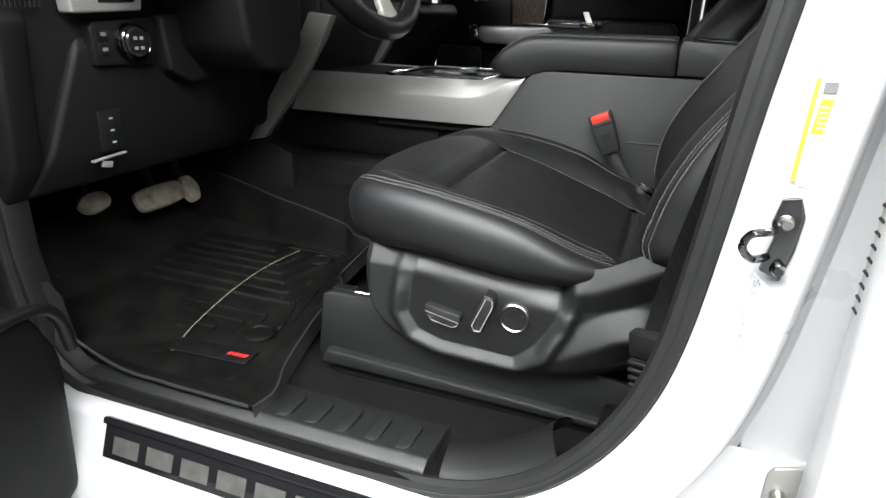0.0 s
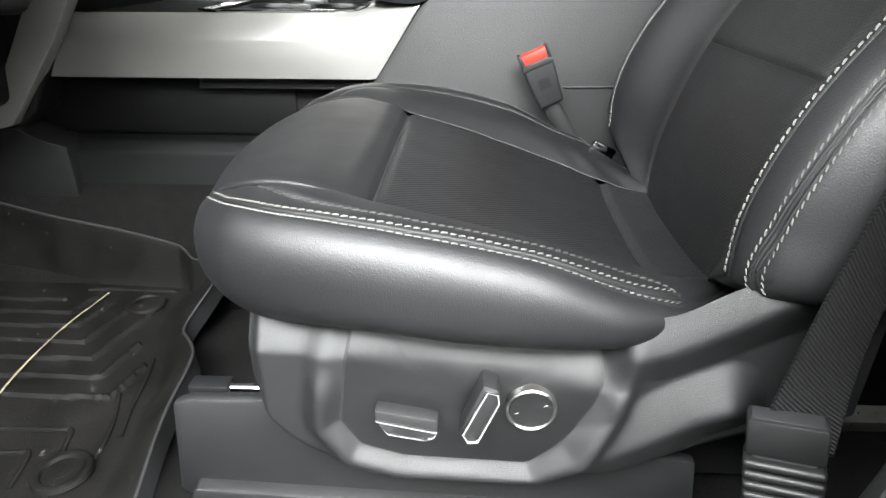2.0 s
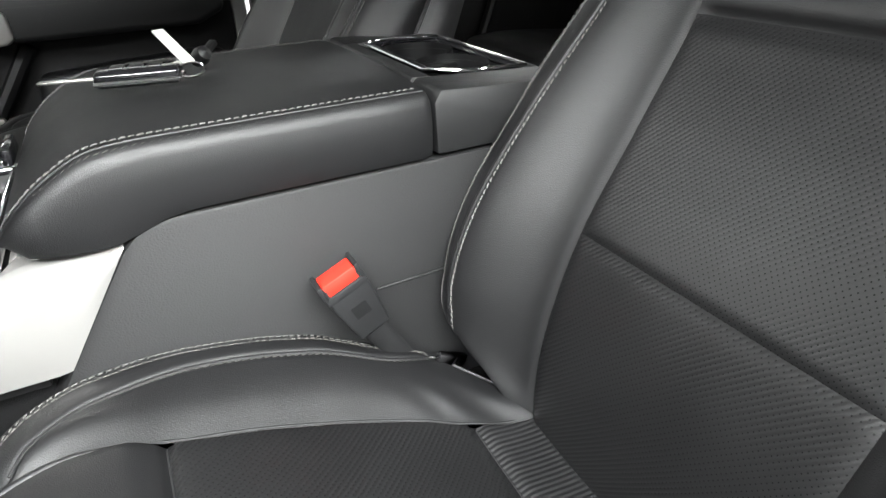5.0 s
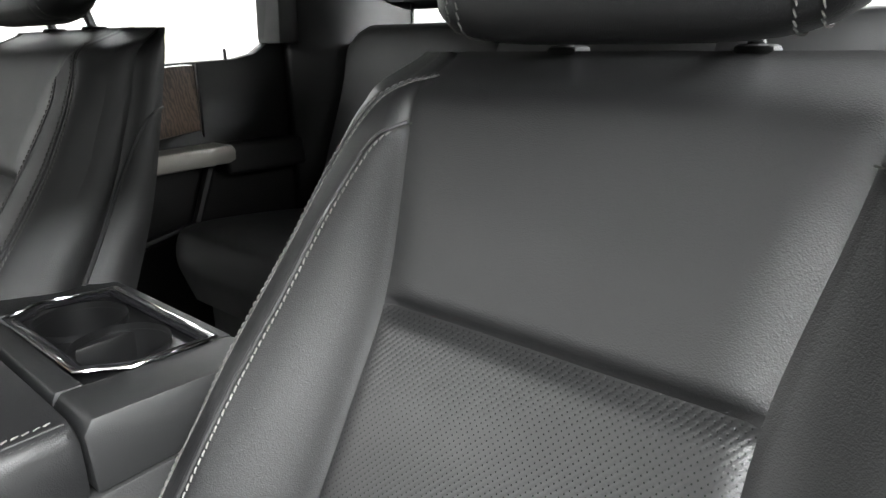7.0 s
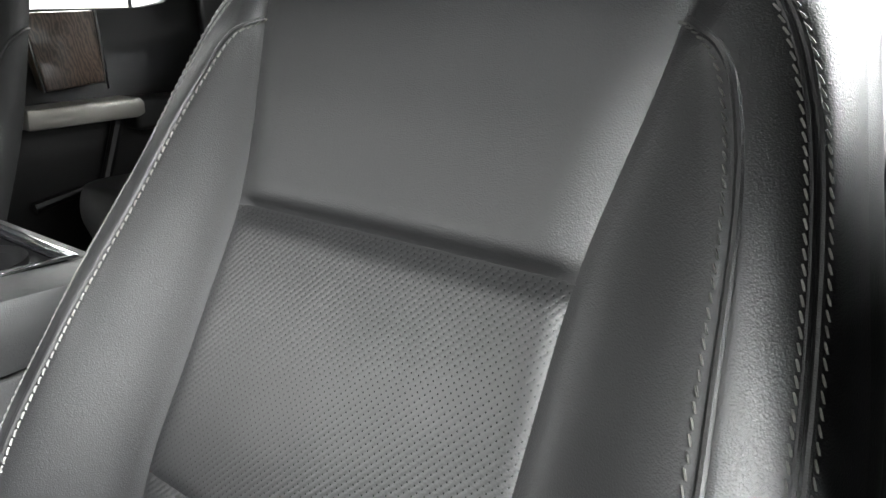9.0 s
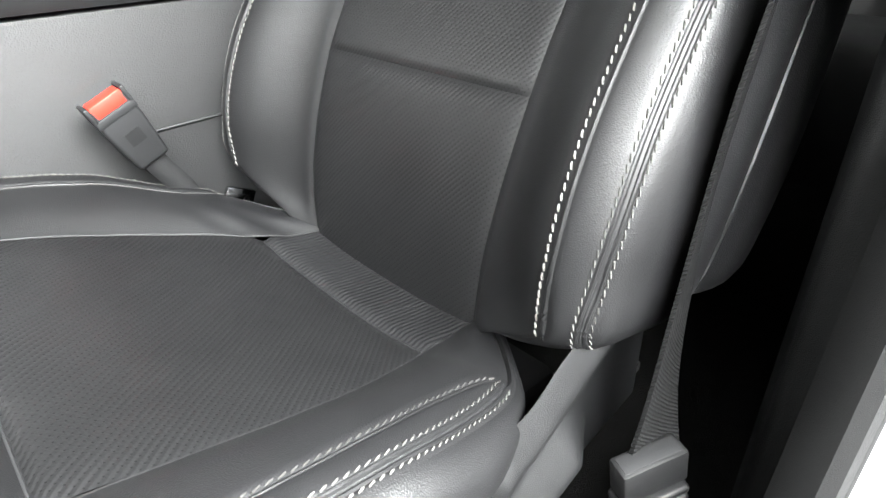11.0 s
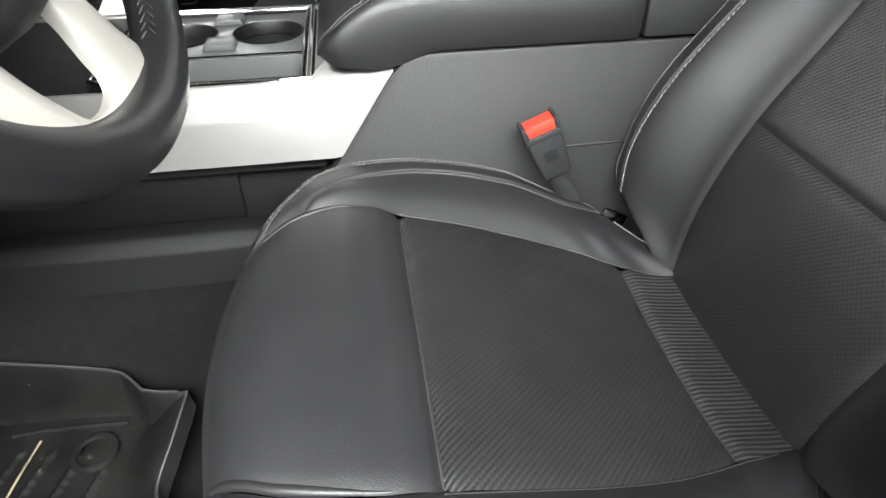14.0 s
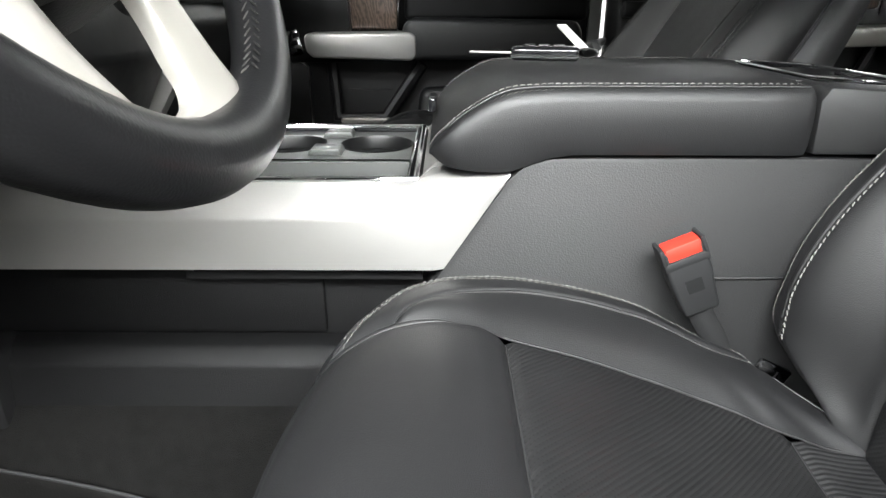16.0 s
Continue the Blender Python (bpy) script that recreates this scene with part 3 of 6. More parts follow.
def front_seat(name, label, power_side):
    """power_side: -1 where the door side is at minus y, 1 where it is at plus y."""
    s = thing(name, label, "car seat", "front seats")
    # cushion
    BOLZ = steps(1.135, 1.165, 5)[:-1] + steps(1.165, 1.215, 24)[:-1] + steps(1.215, 1.60, 44)[:-1] + steps(1.60, 1.677, 22)
    cush = part("cushion_front", sheet(*(lambda r, u: (r, None, u))(*cushion_rows([1, 1.004, 1.01, 1.018, 1.028, 1.042, 1.056] + dense(1.072, k_of(-0.235), 40), lambda x: -edge_e(x), lambda x: edge_e(x), 40))), LEATHER, s, "smooth black leather front pad of the cushion")
    r, u = cushion_rows(dense(k_of(-0.235), k_of(0.018), 40), lambda x: -edge_e(x), lambda x: edge_e(x), 40)
    part("cushion_insert", sheet(r, None, u), PERF, s, "perforated black leather cushion insert")
    r, u = cushion_rows(dense(k_of(0.018), k_of(0.088), 12), lambda x: -edge_e(x), lambda x: edge_e(x), 40)
    part("cushion_rear_strip", sheet(r, None, u), RIBBED, s, "ribbed perforated strip at the cushion's rear")
    for sd in (-1, 1):
        ks = [1 + (k_of(0.088) - 1) * (j / 80) ** 1.35 for j in range(81)]
        kp = [k_of(-0.341) + (k_of(0.088) - k_of(-0.341)) * (j / 80) ** 1.3 for j in range(81)]
        r, u = cushion_rows(kp, lambda x: sd * (edge_e(x) + 0.0003), lambda x: sd * edge_s2(x), 24)
        part("cushion_bolster", sheet(r), LEATHER, s)
        r, u = cushion_rows(ks, lambda x: sd * edge_s2(x), lambda x: sd * edge_s3(x), 30)
        part("cushion_bolster", sheet(r), LEATHER, s)
        for edge, off in ((edge_s3, -0.003), (edge_s3, -0.0125), (edge_s2, -0.0025)):
            f = cushion_seam(edge, sd)
            pts, nr = line_on(f, steps(k_of(-0.377 if edge is edge_s3 else -0.325), k_of(0.016 if edge is edge_s3 else 0.012), 120), off)
            part("stitching", dashes(pts, nr), THREAD if edge is edge_s3 else THREAD_DARK, s, "pale grey stitching" if edge is edge_s3 else "dark grey stitching", smooth=False, kind="stuff")
        for off, rad, m in ((-0.0056, 0.0019, LEATHER), (-0.0101, 0.0019, LEATHER), (-0.0078, 0.0011, RUBBER)):
            pts, nr = line_on(cushion_seam(edge_s3, sd), steps(k_of(-0.384), k_of(0.014), 110), off)
            part("seam_fold", sweep([p - n * 0.0008 for p, n in zip(pts, nr)], rad, 8), m, s)
    for sd in (-1, 1):
        pts, nr = line_on(cushion_seam(edge_s2, sd), steps(k_of(-0.333), k_of(0.016), 100), 0.0015)
        part("piping", sweep([p - n * 0.0006 for p, n in zip(pts, nr)], 0.0019, 8), LEATHER, s)
        pts, nr = line_on(cushion_seam(edge_e, sd), steps(k_of(-0.3928), k_of(-0.24), 60), -0.002)
        part("rolled_edge", sweep([p - n * 0.0012 for p, n in zip(pts, nr)], [0.004 - 0.0034 * smooth01((i - 22) / 34) for i in range(61)], 10), LEATHER, s, "rolled leather edge of the front pad")
    for sd in (-1, 1):
        pts, nr = line_on(cushion_seam(edge_e, sd), steps(k_of(-0.236), k_of(0.06), 70), 0.002)
        part("seam", sweep([p - n * 0.0006 for p, n in zip(pts, nr)], 0.0011, 6), RUBBER, s)
    for xs in (-0.235, 0.018):
        k = k_of(xs)
        w = edge_e(xs) - 0.004
        part("seam", sweep([cushion_point(k, y) + Vector((0, 0, 0.0002)) for y in steps(-w, w, 40)], 0.0011, 6), RUBBER, s)
    part("cushion_side", cushion_skirt(), LEATHER, s, "soft black leather cushion side")
    # closing shell of the cushion
    part("cushion_base", box(-0.31, 0.03, -0.20, 0.20, 1.06, 1.125, 0.02, 3), PLASTIC_DARK, s)
    # back
    zc = lambda a, b, n: dense(a, b, n)
    fe, me = (lambda z: -back_e(z)), (lambda z: back_e(z))
    r, u = back_rows(zc(1.08, 1.322, 34), fe, me, 36)
    part("back_insert_lower", sheet(r, None, u), PERF_FINE, s, "finely perforated black leather lumbar insert")
    r, u = back_rows(zc(1.322, 1.494, 28), fe, me, 36)
    part("back_insert_upper", sheet(r, None, u), PERF_BACK, s, "perforated black leather back insert")
    r, u = back_rows(zc(1.494, 1.677, 34), fe, me, 36)
    part("back_top_panel", sheet(r), LEATHER, s, "smooth grained black leather upper back panel")
    for sd in (-1, 1):
        r, u = back_rows(BOLZ, lambda z: sd * back_e(z), lambda z: sd * back_w(z), 44)
        part("back_bolster", sheet(r), LEATHER, s, "raised black leather side bolster of the back")
        rows = []
        for z in BOLZ:
            p = back_point(z, sd * back_w(z))
            line = []
            xr = curve1(z, [1.08, 1.3, 1.5, 1.69], [0.20, 0.255, 0.335, 0.40])
            for j in range(15):
                a = j / 14
                bul = 0.006 * math.sin(math.pi * min(1, a * 2.2)) * (1 if a < 0.4545 else 0) + 0.012 * math.sin(math.pi * max(0, (a - 0.47) / 0.53))
                crease = -0.006 * math.exp(-((a - 0.46) / 0.03) ** 2) * (1 - smooth01((z - 1.52) / 0.06))
                line.append(Vector((p.x + (xr - p.x) * a, p.y + sd * (bul + crease), z)))
            rows.append(line)
        part("back_side", sheet(rows), LEATHER, s, "black leather side of the backrest")
        pts = []
        for a, z in spline([(0.44, 1.20), (0.455, 1.32), (0.46, 1.44), (0.50, 1.515), (0.62, 1.560), (0.80, 1.578), (0.99, 1.583)], 50):
            p = back_point(z, sd * back_w(z))
            xr = curve1(z, [1.08, 1.3, 1.5, 1.69], [0.20, 0.255, 0.335, 0.40])
            pts.append(Vector((p.x + (xr - p.x) * a, p.y + sd * (0.0005 + 0.012 * math.sin(math.pi * max(0, (a - 0.47) / 0.53))), z)))
        part("side_piping", sweep(pts, 0.0024, 8), LEATHER, s)
        for seam, off in ((SEAM1, -0.0035), (SEAM2, 0.0), (SEAM2, -0.009)):
            pts, nr = back_line(seam, sd, off)
            part("stitching", dashes(pts, nr, lift=0.0006 if seam is SEAM2 else 0.0009), THREAD, s, "pale grey stitching", smooth=False, kind="stuff")
        for off, rad, m in ((-0.0024, 0.0019, LEATHER), (-0.0066, 0.0019, LEATHER), (-0.0045, 0.0011, RUBBER)):
            pts, nr = back_line(SEAM2, sd, off, 110)
            part("seam_fold", sweep([p - n * 0.0008 for p, n in zip(pts, nr)], rad, 8), m, s)
        # bead beside the inner seam
        pts, nr = back_line(SEAM1, sd, 0.0025, 90)
        part("piping", sweep([p - n * 0.0004 for p, n in zip(pts, nr)], 0.0022, 8), LEATHER, s)
    # rear shell, closed over the top
    rows = []
    for z in zc(1.06, 1.677, 20):
        w = back_w(z)
        xr = curve1(z, [1.08, 1.3, 1.5, 1.69], [0.20, 0.255, 0.335, 0.40])
        rows.append([Vector((xr + 0.015 * (1 - (y / w) ** 2), y, z)) for y in steps(-w, w, 12)])
    part("back_shell", sheet(rows), PLASTIC, s)
    rows = []
    for a in steps(0, 1, 8):
        rows.append([back_point(1.677, y).lerp(Vector((0.396 + 0.015 * (1 - (y / 0.2) ** 2), y, 1.677)), a) - Vector((0, 0, 0.006 * math.sin(math.pi * a))) for y in steps(-back_w(1.677), back_w(1.677), 30)])
    part("back_top", sheet(rows), LEATHER, s)
    # head restraint on two posts
    hr = part("head_restraint", head_pad(), LEATHER, s, "black leather head restraint with double stitching")
    for y in (-0.073, 0.061):
        part("post", sweep([(0.372, y, 1.67), (0.352, y, 1.735)], 0.006, 10), DARK_CHROME, s, "dark chrome head restraint post")
        part("post_guide", box(0.358, 0.386, y - 0.013, y + 0.013, 1.664, 1.681, 0.004), DASH, s, "black post guide")
    return s


def head_pad():
    b = bmesh.new()
    rows = []
    for i in range(25):
        a = i / 24
        y = -0.145 + 0.29 * a
        c = abs(2 * a - 1)
        w = (1 - c ** 5) ** 0.5 if c < 1 else 0.0
        w = max(w, 0.02)
        ring = []
        for j in range(24):
            q = 2 * math.pi * j / 24
            cx, sz = math.cos(q), math.sin(q)
            ex = math.copysign(abs(cx) ** 0.65, cx)
            ez = math.copysign(abs(sz) ** 0.6, sz)
            ring.append(Vector((0.337 + 0.052 * ex * w + 0.02 * sz, y, 1.779 + 0.098 * ez * (0.55 + 0.45 * w))))
        rows.append(ring)
    b = loft(rows, cap_first=True)
    return b


def head_stitches(seat):
    for sd in (-1, 1):
        for off in (0.0, 0.012):
            pts, nr = [], []
            for q in steps(math.pi * 0.9, math.pi * 1.75, 40):
                cx, sz = math.cos(q), math.sin(q)
                c = abs(sd * (0.105 + off)) / 0.145
                w = (1 - c ** 5) ** 0.5
                ex = math.copysign(abs(cx) ** 0.65, cx)
                ez = math.copysign(abs(sz) ** 0.6, sz)
                pts.append(Vector((0.337 + 0.052 * ex * w + 0.02 * sz, sd * (0.105 + off), 1.779 + 0.098 * ez * (0.55 + 0.45 * w))))
                nr.append(Vector((cx, 0, sz)).normalized())
            part("stitching", dashes(pts, nr), THREAD, seat, "pale grey stitching", smooth=False, kind="stuff")


DSEAT = (0.0, 0.995)
driver_seat = front_seat("driver_seat", "black leather power front seat with perforated inserts and pale stitching", -1)
driver_seat.location = (DSEAT[0], DSEAT[1], 0)
head_stitches(driver_seat)
passenger_seat = copy_thing(driver_seat, pose(-0.055, 1.815, 0.03))
passenger_seat.name = "passenger_seat"
passenger_seat["label"] = "black leather front passenger seat with pale stitching beyond the console"


# ---- seat side trim and switches ----
def poly_ring(pts, y, n=72):
    """A straight-sided outline, evenly divided."""
    P = [np.array(p, float) for p in pts]
    L = [0.0]
    for a, b in zip(P, P[1:] + P[:1]):
        L.append(L[-1] + np.linalg.norm(b - a))
    out = []
    for k in range(n):
        s = L[-1] * k / n
        i = min(int(np.searchsorted(L, s, side="right")) - 1, len(P) - 1)
        f = (s - L[i]) / (L[i + 1] - L[i])
        p = P[i] + (P[(i + 1) % len(P)] - P[i]) * f
        out.append(Vector((p[0], y, p[1])))
    return out


PLATE = [(-0.240, 1.160), (-0.249, 1.126), (-0.256, 1.066), (-0.240, 1.041), (-0.204, 1.030), (-0.10, 1.026), (-0.072, 1.048), (-0.050, 1.092), (-0.044, 1.110), (-0.050, 1.142)]
TRIM_TOP = [(-0.332, 1.180), (-0.05, 1.165), (0.0, 1.172), (0.045, 1.195), (0.10, 1.222), (0.17, 1.235)]
TRIM_LOW = [(-0.332, 1.095), (-0.327, 1.072), (-0.318, 1.052), (-0.30, 1.028), (-0.275, 1.011), (-0.25, 1.002), (-0.19, 0.997), (-0.13, 0.996), (-0.089, 0.997), (-0.046, 1.004), (0.005, 1.013), (0.053, 1.03), (0.17, 1.062)]
RIDGE_UP = [(-0.045, 1.132), (0.0, 1.142), (0.045, 1.165), (0.086, 1.191), (0.13, 1.215)]
RIDGE_LOW = [(-0.095, 1.008), (-0.045, 1.033), (-0.002, 1.059), (0.03, 1.079), (0.056, 1.089)]


def near_line(x, z, pts):
    """Distance from a point to a bent line, and how far along it lies."""
    best = (9.0, 0.0)
    for i, (a, b) in enumerate(zip(pts, pts[1:])):
        dx, dz = b[0] - a[0], b[1] - a[1]
        f = min(1, max(0, ((x - a[0]) * dx + (z - a[1]) * dz) / (dx * dx + dz * dz)))
        best = min(best, (math.hypot(x - a[0] - f * dx, z - a[1] - f * dz), (i + f) / (len(pts) - 1)))
    return best


def outside_plate(x, z):
    d = near_line(x, z, PLATE + PLATE[:1])[0]
    inside = False
    for (ax, az), (bx, bz_) in zip(PLATE, PLATE[1:] + PLATE[:1]):
        if (az > z) != (bz_ > z) and x < ax + (z - az) / (bz_ - az) * (bx - ax):
            inside = not inside
    return -d if inside else d


def bevel01(x):
    """A ramp with nearly straight flanks and slightly rounded ends."""
    x = min(1.0, max(0.0, x))
    return 0.75 * x + 0.25 * x * x * (3 - 2 * x)


def ridge(d, w):
    """A roof-like fold of half width w with a softly rounded top."""
    return max(0.0, 1 - (math.sqrt(d * d + (0.2 * w) ** 2) - 0.2 * w) / (1.6 * w))


def trim_y(x, z, plate=False):
    band = curve1(x, [-0.34, -0.234, -0.157, -0.05, 0.2], [1.128, 1.124, 1.113, 1.102, 1.10])
    y = 0.749 + 0.020 * bevel01((z - band) / 0.034) * (1 - smooth01((x + 0.055) / 0.04))
    if plate:
        return y - 0.0015
    d = outside_plate(x, z)
    if d > 0:
        low = 1 - 0.75 * smooth01((z - 1.09) / 0.035)
        y -= 0.0105 * low * bevel01(d / 0.015) * (1 - bevel01((d - 0.020) / 0.012)) * (1 - smooth01((x + 0.03) / 0.03) * smooth01((z - 1.06) / 0.03))
        y += 0.004 * smooth01((d - 0.02) / 0.02)
    y += 0.010 * smooth01((x + 0.03) / 0.12)
    du, fu = near_line(x, z, RIDGE_UP)
    y -= (0.009 + 0.014 * fu) * ridge(du, 0.015 + 0.010 * fu) * smooth01((x + 0.05) / 0.03)
    dl, fl = near_line(x, z, RIDGE_LOW)
    y -= (0.009 + 0.012 * fl) * ridge(dl, 0.020) * smooth01(fl / 0.3)
    return y


rows = []
for x in steps(-0.331, 0.165, 200):
    zt, zl = curve1(x, [p[0] for p in TRIM_TOP], [p[1] for p in TRIM_TOP]), curve1(x, [p[0] for p in TRIM_LOW], [p[1] for p in TRIM_LOW])
    edge = 0.012 * (1 - smooth01((x + 0.331) / 0.012))
    col = [Vector((x, trim_y(x, zl + (zt - zl) * j / 56) + edge + 0.010 * (1 - smooth01(j / 5)), zl + (zt - zl) * j / 56)) for j in range(57)]
    rows.append([Vector((x, 0.83, zl + 0.004)), Vector((x, 0.80, zl - 0.001))] + col)
rows.insert(0, [p + Vector((0.0015, 0.05, 0)) for p in rows[0]])
trim = part("side_trim", sheet(rows), PLASTIC, driver_seat, "grained black plastic seat side trim", sharp=60)
trim.matrix_parent_inverse = driver_seat.matrix_basis.inverted()
mid = Vector((-0.15, 0, 1.078))
ring = poly_ring([p if p[1] < 1.13 else (p[0], p[1] + 0.012) for p in PLATE], 0.0, 110)
rows = [[Vector((p.x, 0.772, p.z)) for p in ring]]
for k in (1.0, 0.99, 0.96, 0.92, 0.86, 0.78, 0.68, 0.55, 0.4, 0.2, 0.02):
    q = [mid + (p - mid) * k for p in ring]
    rows.append([Vector((p.x, trim_y(p.x, p.z, True) + (0.0012 if k == 1.0 else 0), p.z)) for p in q])
plate = part("switch_plate", loft(rows), PLASTIC_SMOOTH, driver_seat, "smooth black switch plate")
plate.matrix_parent_inverse = driver_seat.matrix_basis.inverted()
gap = part("plate_gap", sweep([(p.x, trim_y(p.x, p.z, True) + 0.0015, p.z) for p in ring], 0.0012, 6, closed=True, up=(0, 1, 0)), RUBBER, driver_seat)
gap.matrix_parent_inverse = driver_seat.matrix_basis.inverted()


def seat_part(name, bm, m, label="", parent=None, **k):
    ob = part(name, bm, m, driver_seat, label, **k)
    ob.matrix_parent_inverse = driver_seat.matrix_basis.inverted()
    return ob


# cushion switch: a wedge with a bright lower lip
seat_part("cushion_switch", prism([(-0.226, 1.088), (-0.174, 1.079), (-0.174, 1.066), (-0.184, 1.059), (-0.216, 1.064), (-0.226, 1.078)], "y", 0.752, 0.734, 0.003), PLASTIC, "black seat switch")
sw = [(-0.2245, 1.0785), (-0.1755, 1.0685), (-0.178, 1.0635), (-0.185, 1.0605), (-0.2145, 1.0655)]
seat_part("switch_trim", sweep([(a, 0.7335, b) for a, b in sw], 0.0013, 6, closed=True, up=(0, 1, 0)), CHROME, "chrome switch edge")
seat_part("recline_switch", prism([(-0.14, 1.121), (-0.128, 1.117), (-0.126, 1.104), (-0.142, 1.062), (-0.152, 1.061), (-0.158, 1.072)], "y", 0.752, 0.728, 0.003), PLASTIC, "black backrest switch")
sw = [(-0.1365, 1.1155), (-0.1285, 1.1135), (-0.1275, 1.105), (-0.143, 1.0655), (-0.1505, 1.065), (-0.1545, 1.073)]
seat_part("switch_trim", sweep([(a, 0.7275, b) for a, b in sw], 0.0013, 6, closed=True, up=(0, 1, 0)), CHROME, "chrome switch edge")
kn = Matrix.Translation((-0.1005, 0.752, 1.087)) @ Matrix.Rotation(radians(90), 4, "X")
seat_part("lumbar_knob", lathe([(0.0, 0.0085), (0.008, 0.0087), (0.0145, 0.0092), (0.0172, 0.0094), (0.0192, 0.0075), (0.0198, 0.0), (0.0198, -0.006)], kn, 40), PLASTIC_SMOOTH, "round black lumbar control")
seat_part("knob_ring", lathe([(0.0178, 0.0085), (0.0179, 0.0104), (0.0190, 0.0114), (0.0204, 0.0104), (0.0208, 0.0078), (0.0208, 0.0)], kn, 40), STEEL, "satin steel ring")
for ang in (0, 180):
    d = Vector((math.cos(radians(ang + 20)), 0, math.sin(radians(ang + 20))))
    p = Vector((-0.1005, 0.7426, 1.087))
    seat_part("mark", sweep([p + d * 0.0105, p + d * 0.014], 0.0003, 4), GREYPRINT)
# track cover and slide under the seat
seat_part("track_cover", prism([(-0.42, 1.045), (-0.405, 1.051), (-0.27, 1.055), (0.06, 0.995), (0.07, 0.905), (-0.40, 0.905), (-0.432, 0.94)], "y", 0.783, 0.797, 0.004), PLASTIC, "black plastic seat track cover")
seat_part("track_flange", prism([(-0.41, 0.955), (0.075, 0.935), (0.075, 0.925), (-0.42, 0.93)], "y", 0.768, 0.80, 0.004), PLASTIC)
seat_part("slide_rail", box(-0.418, 0.25, 0.799, 0.824, 1.024, 1.036, 0.003), STEEL, "bright steel seat slide")
seat_part("slide_rod", sweep([(-0.412, 0.812, 1.043), (0.20, 0.812, 1.043)], 0.0052, 10), CHROME, "bright slide rod")
seat_part("slide_block", box(-0.414, -0.375, 0.803, 0.822, 1.036, 1.050, 0.003), PLASTIC_SMOOTH, "black slide end block")
seat_part("slide_rail", box(-0.44, 0.25, 1.14, 1.18, 1.015, 1.035, 0.003), STEEL, "bright steel seat slide")
seat_part("under_box", box(-0.33, 0.15, 0.83, 1.17, 0.93, 1.07, 0.01), PLASTIC_DARK)

# ---- driver's belt, anchor sleeve, buckle ----
belt = thing("seat_belt", "black woven seat belt webbing beside the driver seat", "seat belt")


def ribbon(pts, wdir, half, thick=0.0014):
    rows = []
    for p, w in zip(pts, wdir):
        p, w = Vector(p), Vector(w).normalized() * half
        rows.append([p - w + Vector((0, -thick, 0)), p + Vector((0, -thick, 0)), p + w + Vector((0, -thick, 0)), p + w + Vector((0, thick, 0)), p + Vector((0, thick, 0)), p - w + Vector((0, thick, 0))])
    return loft(rows, cap_first=True)


bp = spline([(0.084, 0.702, 1.095), (0.090, 0.708, 1.16), (0.105, 0.713, 1.25), (0.130, 0.715, 1.36), (0.165, 0.712, 1.48), (0.215, 0.700, 1.66), (0.25, 0.69, 1.80)], 40)
bw = spline([(0.89, -0.42, 0.1), (0.97, 0.05, -0.03), (0.96, 0.25, -0.09), (0.94, 0.28, -0.2), (0.9, 0.36, -0.3), (0.9, 0.36, -0.3), (0.9, 0.3, -0.3)], 40)
part("webbing", ribbon(bp, bw, 0.023), BELT, belt)
TM = pose(0.150, 0.716, 1.445, 0, 14, 14)
part("tongue", turned(box(-0.019, -0.004, -0.0012, 0.0012, -0.018, 0.022, 0.001), TM), CHROME, belt, "chrome belt tongue")
part("tongue_slot", turned(box(-0.013, -0.010, -0.002, 0.002, -0.014, 0.018, 0.0005), TM), PLASTIC_DARK, belt)
part("tongue_grip", turned(box(-0.003, 0.030, -0.006, 0.006, -0.012, 0.026, 0.004, 3), TM), PLASTIC_SMOOTH, belt, "black belt tongue grip")
sleeve = thing("belt_anchor_sleeve", "black ribbed rubber belt anchor sleeve at the seat's rear corner", "belt anchor")
sv = Matrix.Translation((0.072, 0.700, 1.121)) @ Matrix.Rotation(radians(-24), 4, "Z") @ Matrix.Rotation(radians(-9), 4, "Y")
part("collar", turned(box(-0.0255, 0.0255, -0.010, 0.010, -0.028, 0.003, 0.003), sv), SLEEVE, sleeve)
for i in range(15):
    part("rib", turned(box(-0.0268 + i * 0.0002, 0.0262, -0.0125, 0.0115, -0.0395 - i * 0.0098, -0.0322 - i * 0.0098, 0.0032, 3), sv), SLEEVE, sleeve)
# solid dark inset stands for the shade inside the collar
part("mouth_shade_inset", turned(box(-0.0225, 0.0225, -0.0072, 0.0072, -0.002, 0.0036, 0.001), sv), RUBBER, sleeve, "dark inset for the sleeve's shaded mouth")
part("core", turned(box(-0.021, 0.021, -0.006, 0.006, -0.20, -0.028, 0.003), sv), RUBBER, sleeve)
flap = thing("cover_flap", "dark brown bent cover flap beside the belt anchor", "cover flap")
rows = []
for i in range(13):
    a = i / 12
    rows.append([Vector((0.030 + 0.05 * a - 0.015 * b, 0.745 - 0.02 * math.sin(a * 3.0) + 0.006 * math.sin(b * 7 + a * 5), 0.985 + 0.022 * a - 0.075 * b + 0.003 * math.sin(a * 9))) for b in (j / 10 for j in range(11))])
part("flap", sheet(rows), FELT, flap)

buckle = thing("seat_belt_buckle", "dark grey belt buckle with a red release button", "belt buckle")
